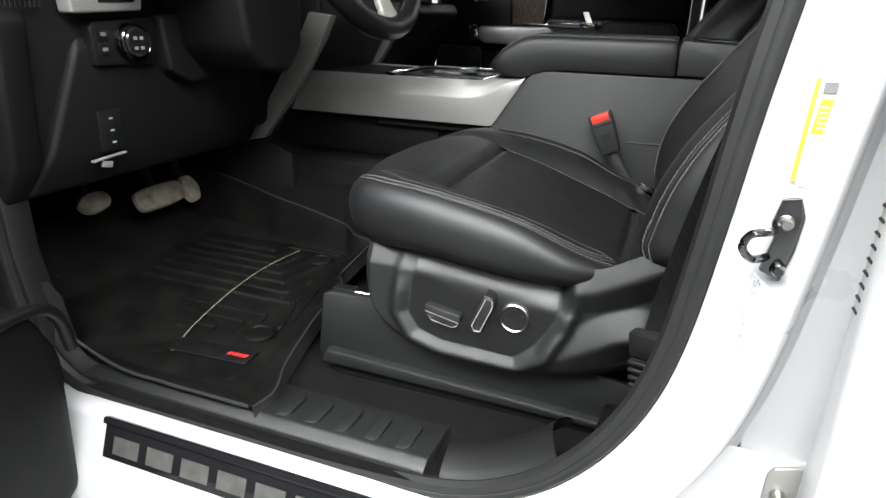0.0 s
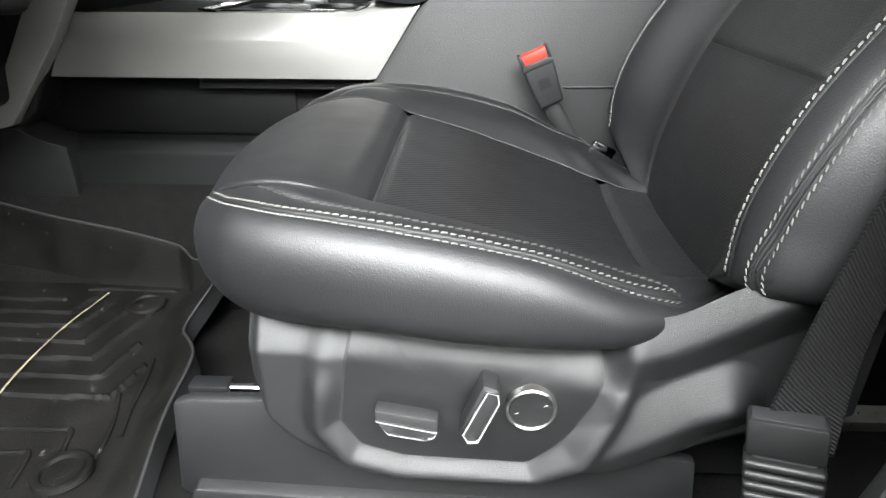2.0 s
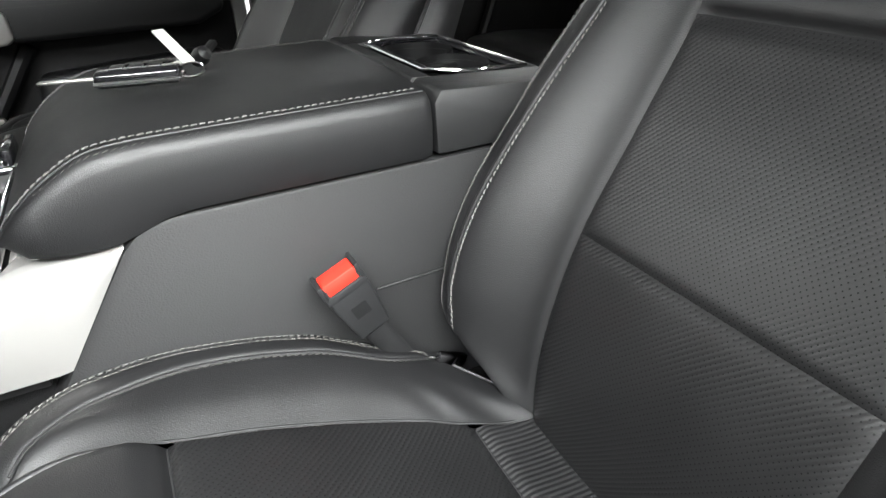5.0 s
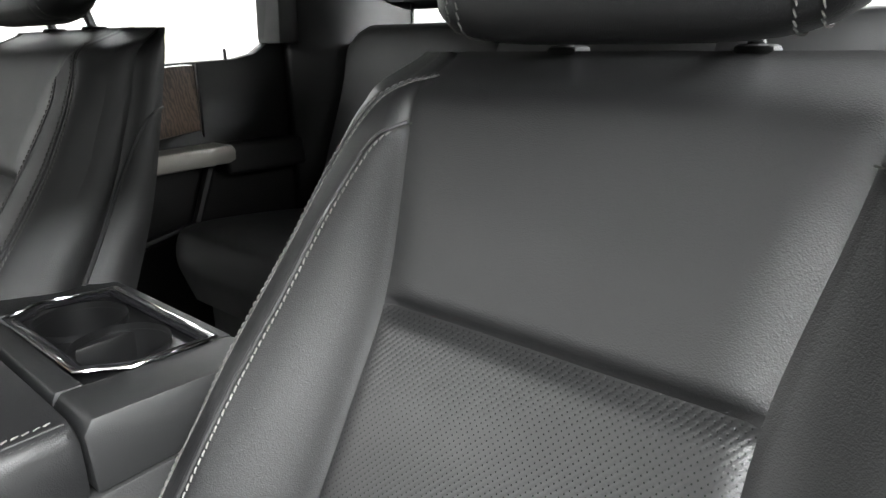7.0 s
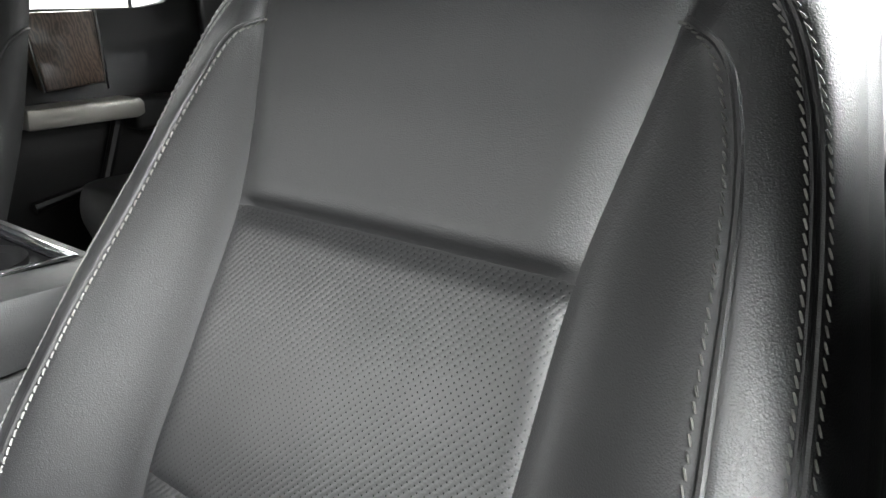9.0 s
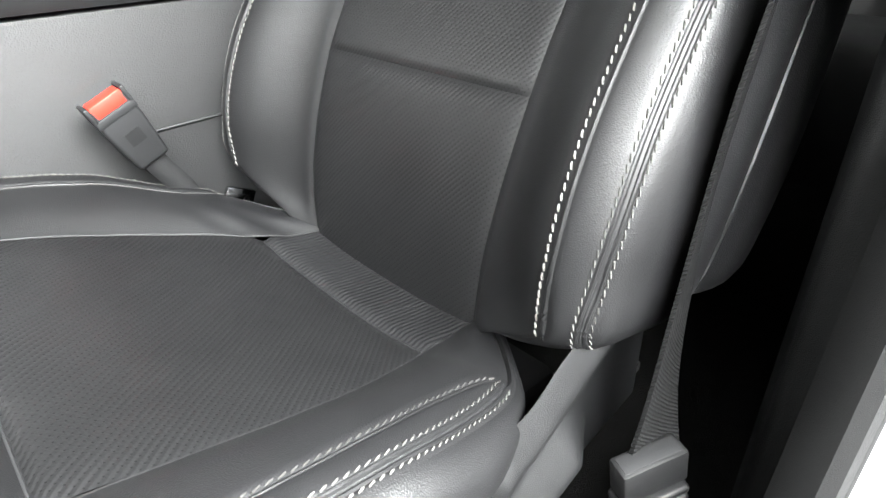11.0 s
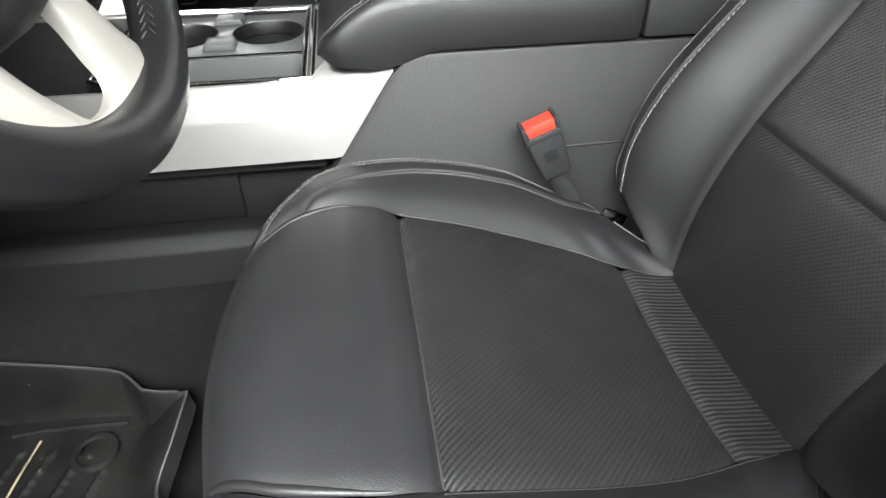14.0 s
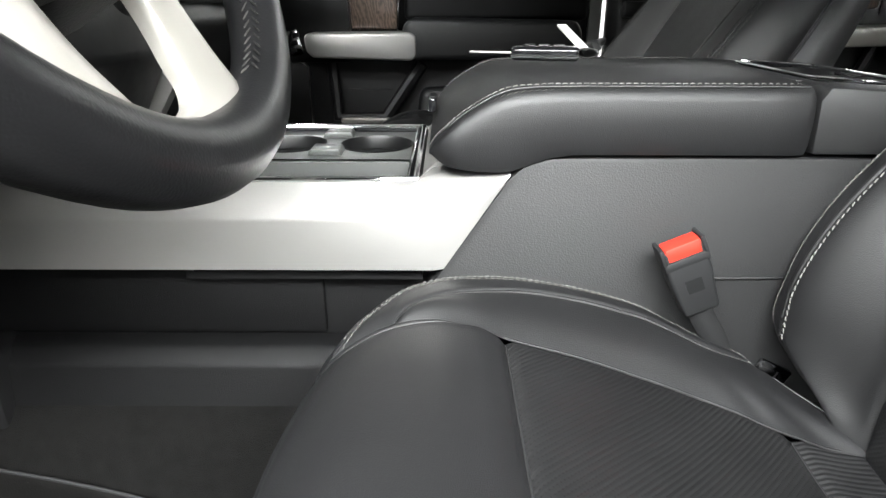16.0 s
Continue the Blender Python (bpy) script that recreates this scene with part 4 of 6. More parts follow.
# buckle axes: along its stalk and across its face
B0, B1 = Vector((-0.0705, 1.217, 1.2945)), Vector((-0.037, 1.217, 1.219))
bu = (B0 - B1).normalized()
bf = Vector((0.0, -1.0, 0.0))
bs = bu.cross(bf).normalized()
bf = bs.cross(bu).normalized()
BM = Matrix((bs, bf, bu)).transposed().to_4x4()
BM.translation = B0
part("body", turned(prism([(-0.020, 0.0), (0.020, 0.0), (0.021, -0.03), (0.017, -0.075), (-0.017, -0.075), (-0.021, -0.03)], "y", -0.011, 0.011, 0.004, 3), BM), BUCKLE, buckle)
part("shoulder", turned(prism([(-0.021, -0.012), (0.021, -0.012), (0.0215, -0.02), (-0.0215, -0.02)], "y", -0.0122, 0.0122, 0.001), BM), BUCKLE, buckle)
for sx in (-0.0195, 0.0195):
    part("cheek", turned(box(sx - 0.0022, sx + 0.0022, -0.0122, 0.0125, -0.014, 0.0035, 0.0015), BM), BUCKLE, buckle)
part("release_button", turned(box(-0.0170, 0.0170, -0.0085, 0.0112, -0.0125, 0.0022, 0.002), BM), RED, buckle, "bright red release button")
part("pressed_mark", turned(box(-0.008, 0.008, 0.0111, 0.0114, -0.05, -0.036, 0.0), BM), PLASTIC_DARK, buckle)
stalk = [B1 + bu * 0.03, B1, B1 - bu * 0.04 + Vector((0.006, 0, 0)), Vector((0.012, 1.216, 1.12))]
part("stalk", sweep(spline(stalk, 12), 0.012, 8, flat=0.35, up=bf), PLASTIC, buckle)
bolt = thing("belt_anchor_bracket", "dark steel belt bracket between seat and console", "belt anchor")
part("bracket", turned(box(-0.018, 0.018, -0.004, 0.004, -0.008, 0.008, 0.003), pose(0.035, 1.20, 1.165, 0, 25, 0)), DARK_CHROME, bolt)

# ---- centre console ----
con = thing("centre_console", "black vinyl centre console with satin silver surround and padded lid", "centre console")
SIDEC = [(-0.293, 1.248), (-0.228, 1.345), (-0.212, 1.360), (-0.188, 1.366), (0.205, 1.366), (0.215, 0.90), (-0.55, 0.90), (-0.55, 1.05), (-0.40, 1.08)]
part("side_panel", prism(SIDEC, "y", 1.251, 1.30, 0.004), VINYL, con, "black grained vinyl console side")
part("side_panel", prism(SIDEC, "y", 1.51, 1.559, 0.004), VINYL, con, "black grained vinyl console side")
part("side_seam", sweep([(-0.02, 1.2505, 1.242), (0.05, 1.2505, 1.243), (0.2, 1.2505, 1.245)], 0.0018, 6), PLASTIC_DARK, con)
part("back_panel", box(0.19, 0.212, 1.252, 1.558, 0.905, 1.37, 0.006), PLASTIC, con)


def plate_with_holes(x0, x1, y0, y1, z, holes, r, n=40):
    """A flat deck with round holes, filled between them."""
    b = bmesh.new()
    cells = []
    k = len(holes)
    across = abs(holes[0][0] - holes[-1][0]) < 1e-6
    hs = sorted(holes)
    n0, n1 = (y0, y1) if across else (x0, x1)
    w = 1 if across else 0
    cuts = [n0] + [(hs[i][w] + hs[i + 1][w]) / 2 for i in range(k - 1)] + [n1]
    for i, (hx, hy) in enumerate(hs):
        a, c = (x0, x1) if across else (cuts[i], cuts[i + 1])
        if across:
            y0, y1 = cuts[i], cuts[i + 1]
        inn, out = [], []
        for j in range(n):
            q = 2 * math.pi * j / n
            dx, dy = math.cos(q), math.sin(q)
            inn.append(b.verts.new((hx + r * dx, hy + r * dy, z)))
            tx = ((c - hx) / dx) if dx > 1e-6 else ((a - hx) / dx if dx < -1e-6 else 9)
            ty = ((y1 - hy) / dy) if dy > 1e-6 else ((y0 - hy) / dy if dy < -1e-6 else 9)
            t = min(tx, ty)
            out.append(b.verts.new((hx + t * dx, hy + t * dy, z)))
        for j in range(n):
            l = (j + 1) % n
            b.faces.new((inn[j], inn[l], out[l], out[j]))
        # corner triangles
        for px, py in ((a, y0), (a, y1), (c, y0), (c, y1)):
            near = sorted(out, key=lambda v: (v.co.x - px) ** 2 + (v.co.y - py) ** 2)
            va = min((v for v in out if abs(v.co.x - px) < 1e-6), key=lambda v: abs(v.co.y - py), default=None)
            vb = min((v for v in out if abs(v.co.y - py) < 1e-6), key=lambda v: abs(v.co.x - px), default=None)
            if va and vb and va is not vb:
                b.faces.new((va, vb, b.verts.new((px, py, z))))
    return b


def lid_mesh():
    rows = []
    prof = [(1.250, 0.0), (1.2465, 0.15), (1.2455, 0.5), (1.2465, 0.78), (1.2495, 0.90), (1.2545, 0.965), (1.261, 0.99), (1.268, 1.0), (1.285, 1.012), (1.31, 1.025), (1.36, 1.045), (1.405, 1.05), (1.45, 1.045), (1.50, 1.025), (1.525, 1.012), (1.542, 1.0), (1.549, 0.99), (1.5555, 0.965), (1.5605, 0.90), (1.5635, 0.78), (1.5645, 0.5), (1.5635, 0.15), (1.56, 0.0)]
    xs = [-0.304, -0.3035, -0.301, -0.296, -0.288, -0.275, -0.258, -0.242, -0.228, -0.21, -0.19, -0.17, -0.12, -0.06, 0.0, 0.04, 0.047, 0.049]
    for x in xs:
        top = curve1(x, [-0.304, -0.296, -0.275, -0.25, -0.232, -0.21, -0.17, 0.05], [1.372, 1.384, 1.404, 1.420, 1.428, 1.431, 1.432, 1.432])
        bot = curve1(x, [-0.304, -0.285, -0.235, -0.215, -0.19, -0.17, 0.05], [1.368, 1.357, 1.352, 1.357, 1.366, 1.369, 1.369])
        shrink = 0.012 * smooth01((-0.285 - x) / 0.02) + 0.004 * smooth01((x - 0.042) / 0.007)
        rows.append([Vector((x, y + (shrink if y < 1.405 else -shrink), bot + (top - bot) * h - (0.004 if x > 0.0485 else 0) * h)) for y, h in prof])
    b = sheet(rows)
    b.verts.ensure_lookup_table()
    m = len(prof)
    b.faces.new([b.verts[(len(xs) - 1) * m + j] for j in range(m)])
    b.faces.new([b.verts[j] for j in range(m)][::-1])
    return b


lid = part("lid", lid_mesh(), LEATHER, con, "padded black leather console lid")
for y, sgn in ((1.263, 1), (1.547, -1)):
    pts = [(x, y + (0.012 * sgn * smooth01((-0.285 - x) / 0.02)), curve1(x, [-0.304, -0.296, -0.275, -0.25, -0.232, -0.21, -0.17, 0.05], [1.372, 1.384, 1.404, 1.420, 1.428, 1.431, 1.432, 1.432]) + 0.0004) for x in steps(-0.302, 0.044, 70)]
    part("stitching", dashes(pts, [(-0.3, 0, 0.9)] * 71, slant=0.0007), THREAD, lid, "pale grey stitching", smooth=False, kind="stuff")
    low = [(x, yy - 0.0088 * sgn, z - 0.0042) for x, yy, z in pts]
    part("stitching", dashes(low, [(-0.2, -0.7 * sgn, 0.6)] * 71, slant=0.0007), THREAD, lid, "pale grey stitching", smooth=False, kind="stuff")
    part("seam_fold", sweep([(x, yy - 0.0045 * sgn, z - 0.0016) for x, yy, z in pts], 0.0013, 8), LEATHER, lid)
part("lid_latch", box(-0.3085, -0.299, 1.40, 1.455, 1.383, 1.399, 0.003), GLOSS, con, "gloss black latch recess in the lid's nose")
# rear cup holder head
part("rear_head", prism([(0.053, 1.37), (0.051, 1.42), (0.058, 1.432), (0.205, 1.424), (0.212, 1.37)], "y", 1.2475, 1.305, 0.004), PLASTIC, con)
part("rear_head", prism([(0.053, 1.37), (0.051, 1.42), (0.058, 1.432), (0.205, 1.424), (0.212, 1.37)], "y", 1.507, 1.5625, 0.004), PLASTIC, con)
part("rear_head", prism([(0.053, 1.37), (0.051, 1.42), (0.056, 1.432), (0.076, 1.431), (0.076, 1.37)], "y", 1.3051, 1.5069, 0.002), PLASTIC, con)
part("rear_head", prism([(0.186, 1.37), (0.186, 1.4255), (0.205, 1.424), (0.212, 1.37)], "y", 1.3051, 1.5069, 0.002), PLASTIC, con)
part("cup_well", box(0.07, 0.19, 1.30, 1.51, 1.335, 1.345, 0.0), PLASTIC_DARK, con)
for cy in (1.365, 1.45):
    part("cup_cylinder", lathe([(0.043, 1.426), (0.0425, 1.40), (0.039, 1.346)], Matrix.Translation((0.131, cy, 0)), 36), PLASTIC_SMOOTH, con)
part("cup_deck", plate_with_holes(0.082, 0.187, 1.308, 1.503, 1.4195, [(0.131, 1.365), (0.131, 1.45)], 0.0424), PLASTIC_SMOOTH, con, "black rear cup holder deck")
part("cup_web", box(0.10, 0.162, 1.398, 1.416, 1.345, 1.418, 0.004), PLASTIC_SMOOTH, con)
FR = [(0.078, 1.325), (0.112, 1.302), (0.190, 1.306), (0.190, 1.505), (0.112, 1.511), (0.078, 1.485)]
part("cup_frame", sweep([(a, b, 1.4335 - (a - 0.078) * 0.06) for a, b in FR], 0.0028, 8, closed=True, flat=0.7), CHROME, con, "chrome frame round the rear cup holders")
part("cup_rim", sweep([(a + (0.006 if a < 0.15 else -0.006), b + (0.006 if b < 1.4 else -0.006), 1.430 - (a - 0.078) * 0.06) for a, b in FR], 0.004, 8, closed=True), GLOSS, con)

# silver surround with a tray and two cup holders
rows = []
for x in [-0.80, -0.60, -0.45, -0.36, -0.335, -0.315, -0.30, -0.29, -0.275, -0.26, -0.245, -0.226]:
    zb = 1.250 if x < -0.291 else 1.250 + (x + 0.291) * 1.53
    zc = curve1(x, [-0.80, -0.40, -0.335, -0.30, -0.27, -0.226], [1.306, 1.306, 1.307, 1.318, 1.336, 1.350])
    zt = curve1(x, [-0.80, -0.40, -0.325, -0.30, -0.27, -0.226], [1.338, 1.338, 1.339, 1.345, 1.350, 1.3525])
    zc = max(zc, zb + 0.001)
    rows.append([Vector((x, 1.262, zb)), Vector((x, 1.2505, zb)), Vector((x, 1.2495, zb * 0.7 + zc * 0.3)), Vector((x, 1.2495, zc - (zc - zb) * 0.08)), Vector((x, 1.2510, zc)), Vector((x, 1.258, zc * 0.45 + zt * 0.55)), Vector((x, 1.266, zt)), Vector((x, 1.270, zt)), Vector((x, 1.30 if x > -0.315 else 1.272, zt))])
part("surround_side", sheet(rows), SATIN, con, "satin silver console surround", sharp=60)
part("surround_corner", prism([(-0.312, 1.3375), (-0.298, 1.3505), (-0.226, 1.3515), (-0.23, 1.335), (-0.312, 1.33)], "y", 1.2985, 1.556, 0.002), SATIN, con)
part("surround_far", box(-0.80, -0.30, 1.550, 1.562, 1.25, 1.338, 0.003), SATIN, con)
part("surround_front", box(-0.80, -0.555, 1.272, 1.551, 1.318, 1.335, 0.003), PLASTIC, con)
TR = [(-0.318, 1.270), (-0.318, 1.545), (-0.53, 1.549), (-0.553, 1.52), (-0.553, 1.300), (-0.51, 1.270)]
part("tray_frame", sweep([(a, b, 1.340) for a, b in TR], 0.0042, 8, closed=True, flat=0.6), CHROME, con, "bright chrome tray frame")
part("tray_frame", sweep([(a + (-0.0075 if a > -0.4 else 0.0075), b + (0.0075 if b < 1.4 else -0.0075), 1.3395) for a, b in TR], 0.0022, 8, closed=True, flat=0.7), CHROME, con, "thin inner chrome line")
part("tray_lip", sweep([(a + (-0.006 if a > -0.4 else 0.006), b + (0.006 if b < 1.4 else -0.006), 1.337) for a, b in TR], 0.004, 8, closed=True), GLOSS, con)
part("tray_floor", box(-0.56, -0.312, 1.268, 1.552, 1.232, 1.240, 0.0), PLASTIC_DARK, con)
part("tray_wall", box(-0.5585, -0.552, 1.268, 1.552, 1.24, 1.335, 0.0), PLASTIC_DARK, con)
part("tray_wall", box(-0.318, -0.3125, 1.268, 1.552, 1.24, 1.335, 0.0), PLASTIC_DARK, con)
part("tray_wall", box(-0.552, -0.318, 1.2725, 1.276, 1.24, 1.335, 0.0), PLASTIC_DARK, con)
part("tray_divider", box(-0.552, -0.318, 1.372, 1.381, 1.24, 1.331, 0.001), CUPDECK, con)
part("tray_step", box(-0.552, -0.318, 1.366, 1.3755, 1.24, 1.296, 0.002), PLASTIC_SMOOTH, con)
part("tray_fin", box(-0.428, -0.422, 1.277, 1.345, 1.24, 1.292, 0.002), PLASTIC_SMOOTH, con)
for cx in (-0.376, -0.487):
    part("cup_cylinder", lathe([(0.0475, 1.3335), (0.046, 1.3345), (0.0445, 1.331), (0.043, 1.318), (0.0445, 1.316), (0.043, 1.30), (0.039, 1.241)], Matrix.Translation((cx, 1.461, 0)), 40), PLASTIC_SMOOTH, con)


part("cup_deck", plate_with_holes(-0.552, -0.318, 1.381, 1.549, 1.3325, [(-0.376, 1.461), (-0.487, 1.461)], 0.0468), CUPDECK, con, "satin grey cup holder deck")
part("cup_clip", prism([(-0.452, 1.333), (-0.448, 1.341), (-0.415, 1.341), (-0.411, 1.333)], "y", 1.395, 1.428, 0.002), CUPDECK, con)
part("cup_clip", prism([(-0.452, 1.333), (-0.448, 1.341), (-0.415, 1.341), (-0.411, 1.333)], "y", 1.495, 1.528, 0.002), CUPDECK, con)
# dark lower wall and the tunnel shoulder
part("lower_wall", box(-0.95, -0.25, 1.292, 1.30, 1.05, 1.255, 0.002), DASH, con)
part("lower_pocket", box(-0.80, -0.42, 1.284, 1.293, 1.158, 1.24, 0.004), DASH, con)
TUN = [(1.305, 1.155), (1.268, 1.150), (1.252, 1.135), (1.238, 1.02), (1.228, 0.945), (1.232, 0.90), (1.305, 0.90)]
part("tunnel_trim", prism(TUN, "x", -1.0, -0.25, 0.004), DASH, con, "black plastic tunnel trim")
part("tunnel_front", prism([(-1.0, 1.12), (-0.958, 1.146), (-0.905, 1.169), (-0.846, 1.181), (-0.80, 1.160), (-0.765, 1.150), (-0.765, 1.03), (-1.0, 1.02)], "y", 1.228, 1.30, 0.006), PLASTIC_DARK, con)

# key with a tag on the lid
key = thing("car_key", "black car key with chrome trim and white tag on the lid", "key")
KM = pose(-0.178, 1.392, 1.4425, 0, 0, -12)
part("fob", turned(box(-0.037, 0.037, -0.017, 0.017, 0.0, 0.015, 0.005, 3), KM), GLOSS, key)
part("fob_trim", turned(sweep([(-0.036, -0.0165, 0.005), (0.036, -0.0165, 0.005), (0.0375, 0, 0.005), (0.036, 0.0165, 0.005), (-0.036, 0.0165, 0.005), (-0.0375, 0, 0.005)], 0.0022, 6, closed=True), KM), CHROME, key, "chrome edge")
for i in range(3):
    part("button", turned(box(-0.024 + i * 0.016, -0.012 + i * 0.016, -0.008, 0.008, 0.0145, 0.0165, 0.001), KM), PLASTIC_SMOOTH, key)
part("blade", turned(box(-0.085, -0.036, -0.004, 0.004, 0.006, 0.0085, 0.0008), KM), STEEL, key, "bare steel key blade")
part("ring", turned(sweep([(0.045 + 0.012 * math.cos(q), 0.012 * math.sin(q), 0.008 + 0.004 * math.sin(q)) for q in steps(0, 2 * math.pi, 20)[:-1]], 0.0011, 6, closed=True), KM), CHROME, key)
part("tag", turned(box(-0.006, 0.006, 0.0, 0.062, 0.0, 0.003, 0.001), pose(-0.133, 1.405, 1.452, 22, 0, 18)), PAPER, key, "white paper tag")
part("clip", turned(lathe([(0.0, -0.012), (0.007, -0.01), (0.009, 0.0), (0.007, 0.009), (0.0, 0.012)], Matrix.Identity(4), 14), pose(-0.118, 1.432, 1.452, 60, 0, 30)), PLASTIC_SMOOTH, key, "black key clip")
part("clip_tail", turned(box(-0.004, 0.004, -0.013, 0.013, -0.003, 0.003, 0.001), pose(-0.108, 1.445, 1.456, 20, 0, -40)), PLASTIC_SMOOTH, key)


# ---- steering wheel ----
wheel = thing("steering_wheel", "black leather steering wheel with satin silver spokes and stitched rim", "steering wheel")
TH = 0.396
WM = Matrix(((0, -math.sin(TH), math.cos(TH), -0.463), (1, 0, 0, 0.967), (0, math.cos(TH), math.sin(TH), 1.618), (0, 0, 0, 1)))
RW = 0.194
part("rim", turned(sweep([(RW * math.cos(q), RW * math.sin(q), 0) for q in steps(0, 2 * math.pi, 96)[:-1]], 0.0175, 16, closed=True, flat=1.0), WM), WHEEL_LEATHER, wheel, "worn black leather rim")
for a, b in ((-69, -25),):
    for so in (-1, 1):
        qs = steps(radians(a), radians(b), 60)
        rr = RW - 0.0168
        part("stitching", turned(dashes([(rr * math.cos(q), rr * math.sin(q), 0.005 + so * 0.003) for q in qs], [(-math.cos(q), -math.sin(q), 0.3) for q in qs], 0.007, 0.001, 0.0007, slant=0.0018 * so), WM), THREAD_WHEEL, wheel, smooth=False, kind="stuff")
hub = [(-0.085, 0.03), (-0.08, 0.07), (-0.04, 0.085), (0.04, 0.085), (0.08, 0.07), (0.085, 0.03), (0.075, -0.045), (0.058, -0.082), (0.028, -0.113), (-0.028, -0.128), (-0.062, -0.112), (-0.082, -0.045)]


def wheel_ring(pts, z, k=1.0, n=60):
    return [Vector((p[0] * k, p[1] * k, z)) for p in spline(pts, n, True)]


part("airbag_cover", turned(loft([wheel_ring(hub, -0.03), wheel_ring(hub, -0.004, 0.97), wheel_ring(hub, 0.010, 0.92), wheel_ring(hub, 0.021, 0.78), wheel_ring(hub, 0.026, 0.5)]), WM), PLASTIC_DARK, wheel, "black grained airbag cover")
for i in range(2):
    part("pressed_mark", turned(box(0.018, 0.034, -0.052 - i * 0.02, -0.049 - i * 0.02, 0.0225, 0.0235, 0.0), WM), PLASTIC, wheel)
for sd in (-1, 1):
    sp = [(sd * x, y) for x, y in ((0.066, 0.014), (0.10, 0.007), (0.15, 0.002), (0.186, -0.010), (0.184, -0.055), (0.152, -0.068), (0.118, -0.071), (0.064, -0.066))]
    part("spoke", turned(loft([wheel_ring(sp, -0.028, 1, 80), wheel_ring(sp, -0.010, 1, 80), wheel_ring([(x * 0.994 + sd * 0.0008, y * 0.985 - 0.0004) for x, y in sp], -0.0068, 1, 80), wheel_ring([(x * 0.975 + sd * 0.003, y * 0.95 - 0.0014) for x, y in sp], -0.0045, 1, 80), wheel_ring([(x * 0.93 + sd * 0.0085, y * 0.86 - 0.004) for x, y in sp], -0.0035, 1, 80)]), WM), SATIN_WARM, wheel, "satin silver spoke")
    pod = [(sd * x, y) for x, y in ((0.062, -0.062), (0.118, -0.066), (0.104, -0.084), (0.086, -0.106), (0.062, -0.121), (0.034, -0.113))]
    part("switch_pod", turned(loft([wheel_ring(pod, -0.03, 1, 60), wheel_ring(pod, -0.007, 1, 60)]), WM), PLASTIC_DARK, wheel)
    pad = [(sd * x, y) for x, y in ((0.082, -0.014), (0.146, -0.016), (0.136, -0.052), (0.080, -0.050))]
    part("switch_bezel", turned(prism([(x * 1.02, y * 1.04 + 0.001) for x, y in pad], "z", -0.012, -0.0015, 0.001), WM), CHROME, wheel)
    for poly in ([(0.084, -0.016), (0.143, -0.018), (0.128, -0.029), (0.100, -0.027)], [(0.143, -0.0195), (0.134, -0.050), (0.124, -0.042), (0.128, -0.030)], [(0.133, -0.0505), (0.083, -0.0485), (0.098, -0.041), (0.122, -0.042)], [(0.0825, -0.047), (0.083, -0.018), (0.099, -0.028), (0.097, -0.040)], [(0.1, -0.0285), (0.127, -0.0305), (0.123, -0.041), (0.099, -0.040)]):
        part("button", turned(prism([(sd * x, y) for x, y in poly], "z", -0.005, 0.002, 0.0012), WM), PLASTIC_SMOOTH, wheel)
        cx, cy = sum(p[0] for p in poly) / 4, sum(p[1] for p in poly) / 4
        part("icon", turned(box(sd * cx - 0.0024, sd * cx + 0.0024, cy - 0.0010, cy + 0.0010, 0.0018, 0.0024, 0.0), WM), BLUEICON, wheel)
    low = [[(0.072, -0.064), (0.094, -0.065), (0.079, -0.090), (0.056, -0.088)], [(0.095, -0.065), (0.112, -0.067), (0.096, -0.091), (0.080, -0.090)], [(0.055, -0.0895), (0.077, -0.0915), (0.06, -0.114), (0.040, -0.112)], [(0.0785, -0.0915), (0.095, -0.0925), (0.074, -0.117), (0.0615, -0.114)]]
    part("switch_bezel", turned(prism([(sd * x, y) for x, y in ((0.067, -0.061), (0.072, -0.061), (0.038, -0.118), (0.032, -0.112))], "z", -0.009, 0.001, 0.001), WM), CHROME, wheel)
    for poly in low:
        part("button", turned(prism([(sd * x, y) for x, y in poly], "z", -0.007, 0.0015, 0.0012), WM), PLASTIC_SMOOTH, wheel)
        cx, cy = sum(p[0] for p in poly) / 4, sum(p[1] for p in poly) / 4
        part("icon", turned(box(sd * cx - 0.0024, sd * cx + 0.0024, cy - 0.0010, cy + 0.0010, 0.0013, 0.0019, 0.0), WM), BLUEICON, wheel)
# the lower spokes: one bent bar from hub to hub, with a crease along its face
INNER = [(0.001, -0.113), (0.004, -0.134), (0.0035, -0.151), (0.004, -0.162), (-0.001, -0.169), (-0.008, -0.1715), (-0.018, -0.173), (-0.030, -0.172), (-0.046, -0.168), (-0.059, -0.152), (-0.068, -0.136), (-0.077, -0.110)]
OUTER = [(0.032, -0.101), (0.043, -0.125), (0.057, -0.153), (0.070, -0.174), (0.067, -0.193), (0.040, -0.202), (0.002, -0.203), (-0.030, -0.198), (-0.058, -0.187), (-0.079, -0.164), (-0.092, -0.145), (-0.105, -0.120)]
rows = []
for p, q in zip(spline(INNER, 72), spline(OUTER, 72)):
    rows.append([Vector((*(p + (q - p) * f), z)) for f, z in ((0.0, -0.011), (0.0, -0.006), (0.015, -0.003), (0.05, -0.0012), (0.30, 0.0012), (0.50, 0.0026), (0.58, 0.0024), (0.80, -0.0012), (0.94, -0.004), (0.985, -0.006), (1.0, -0.009), (1.0, -0.024))])
part("lower_spoke", turned(sheet(rows), WM), SATIN_WARM, wheel, "satin silver lower spoke", sharp=50)
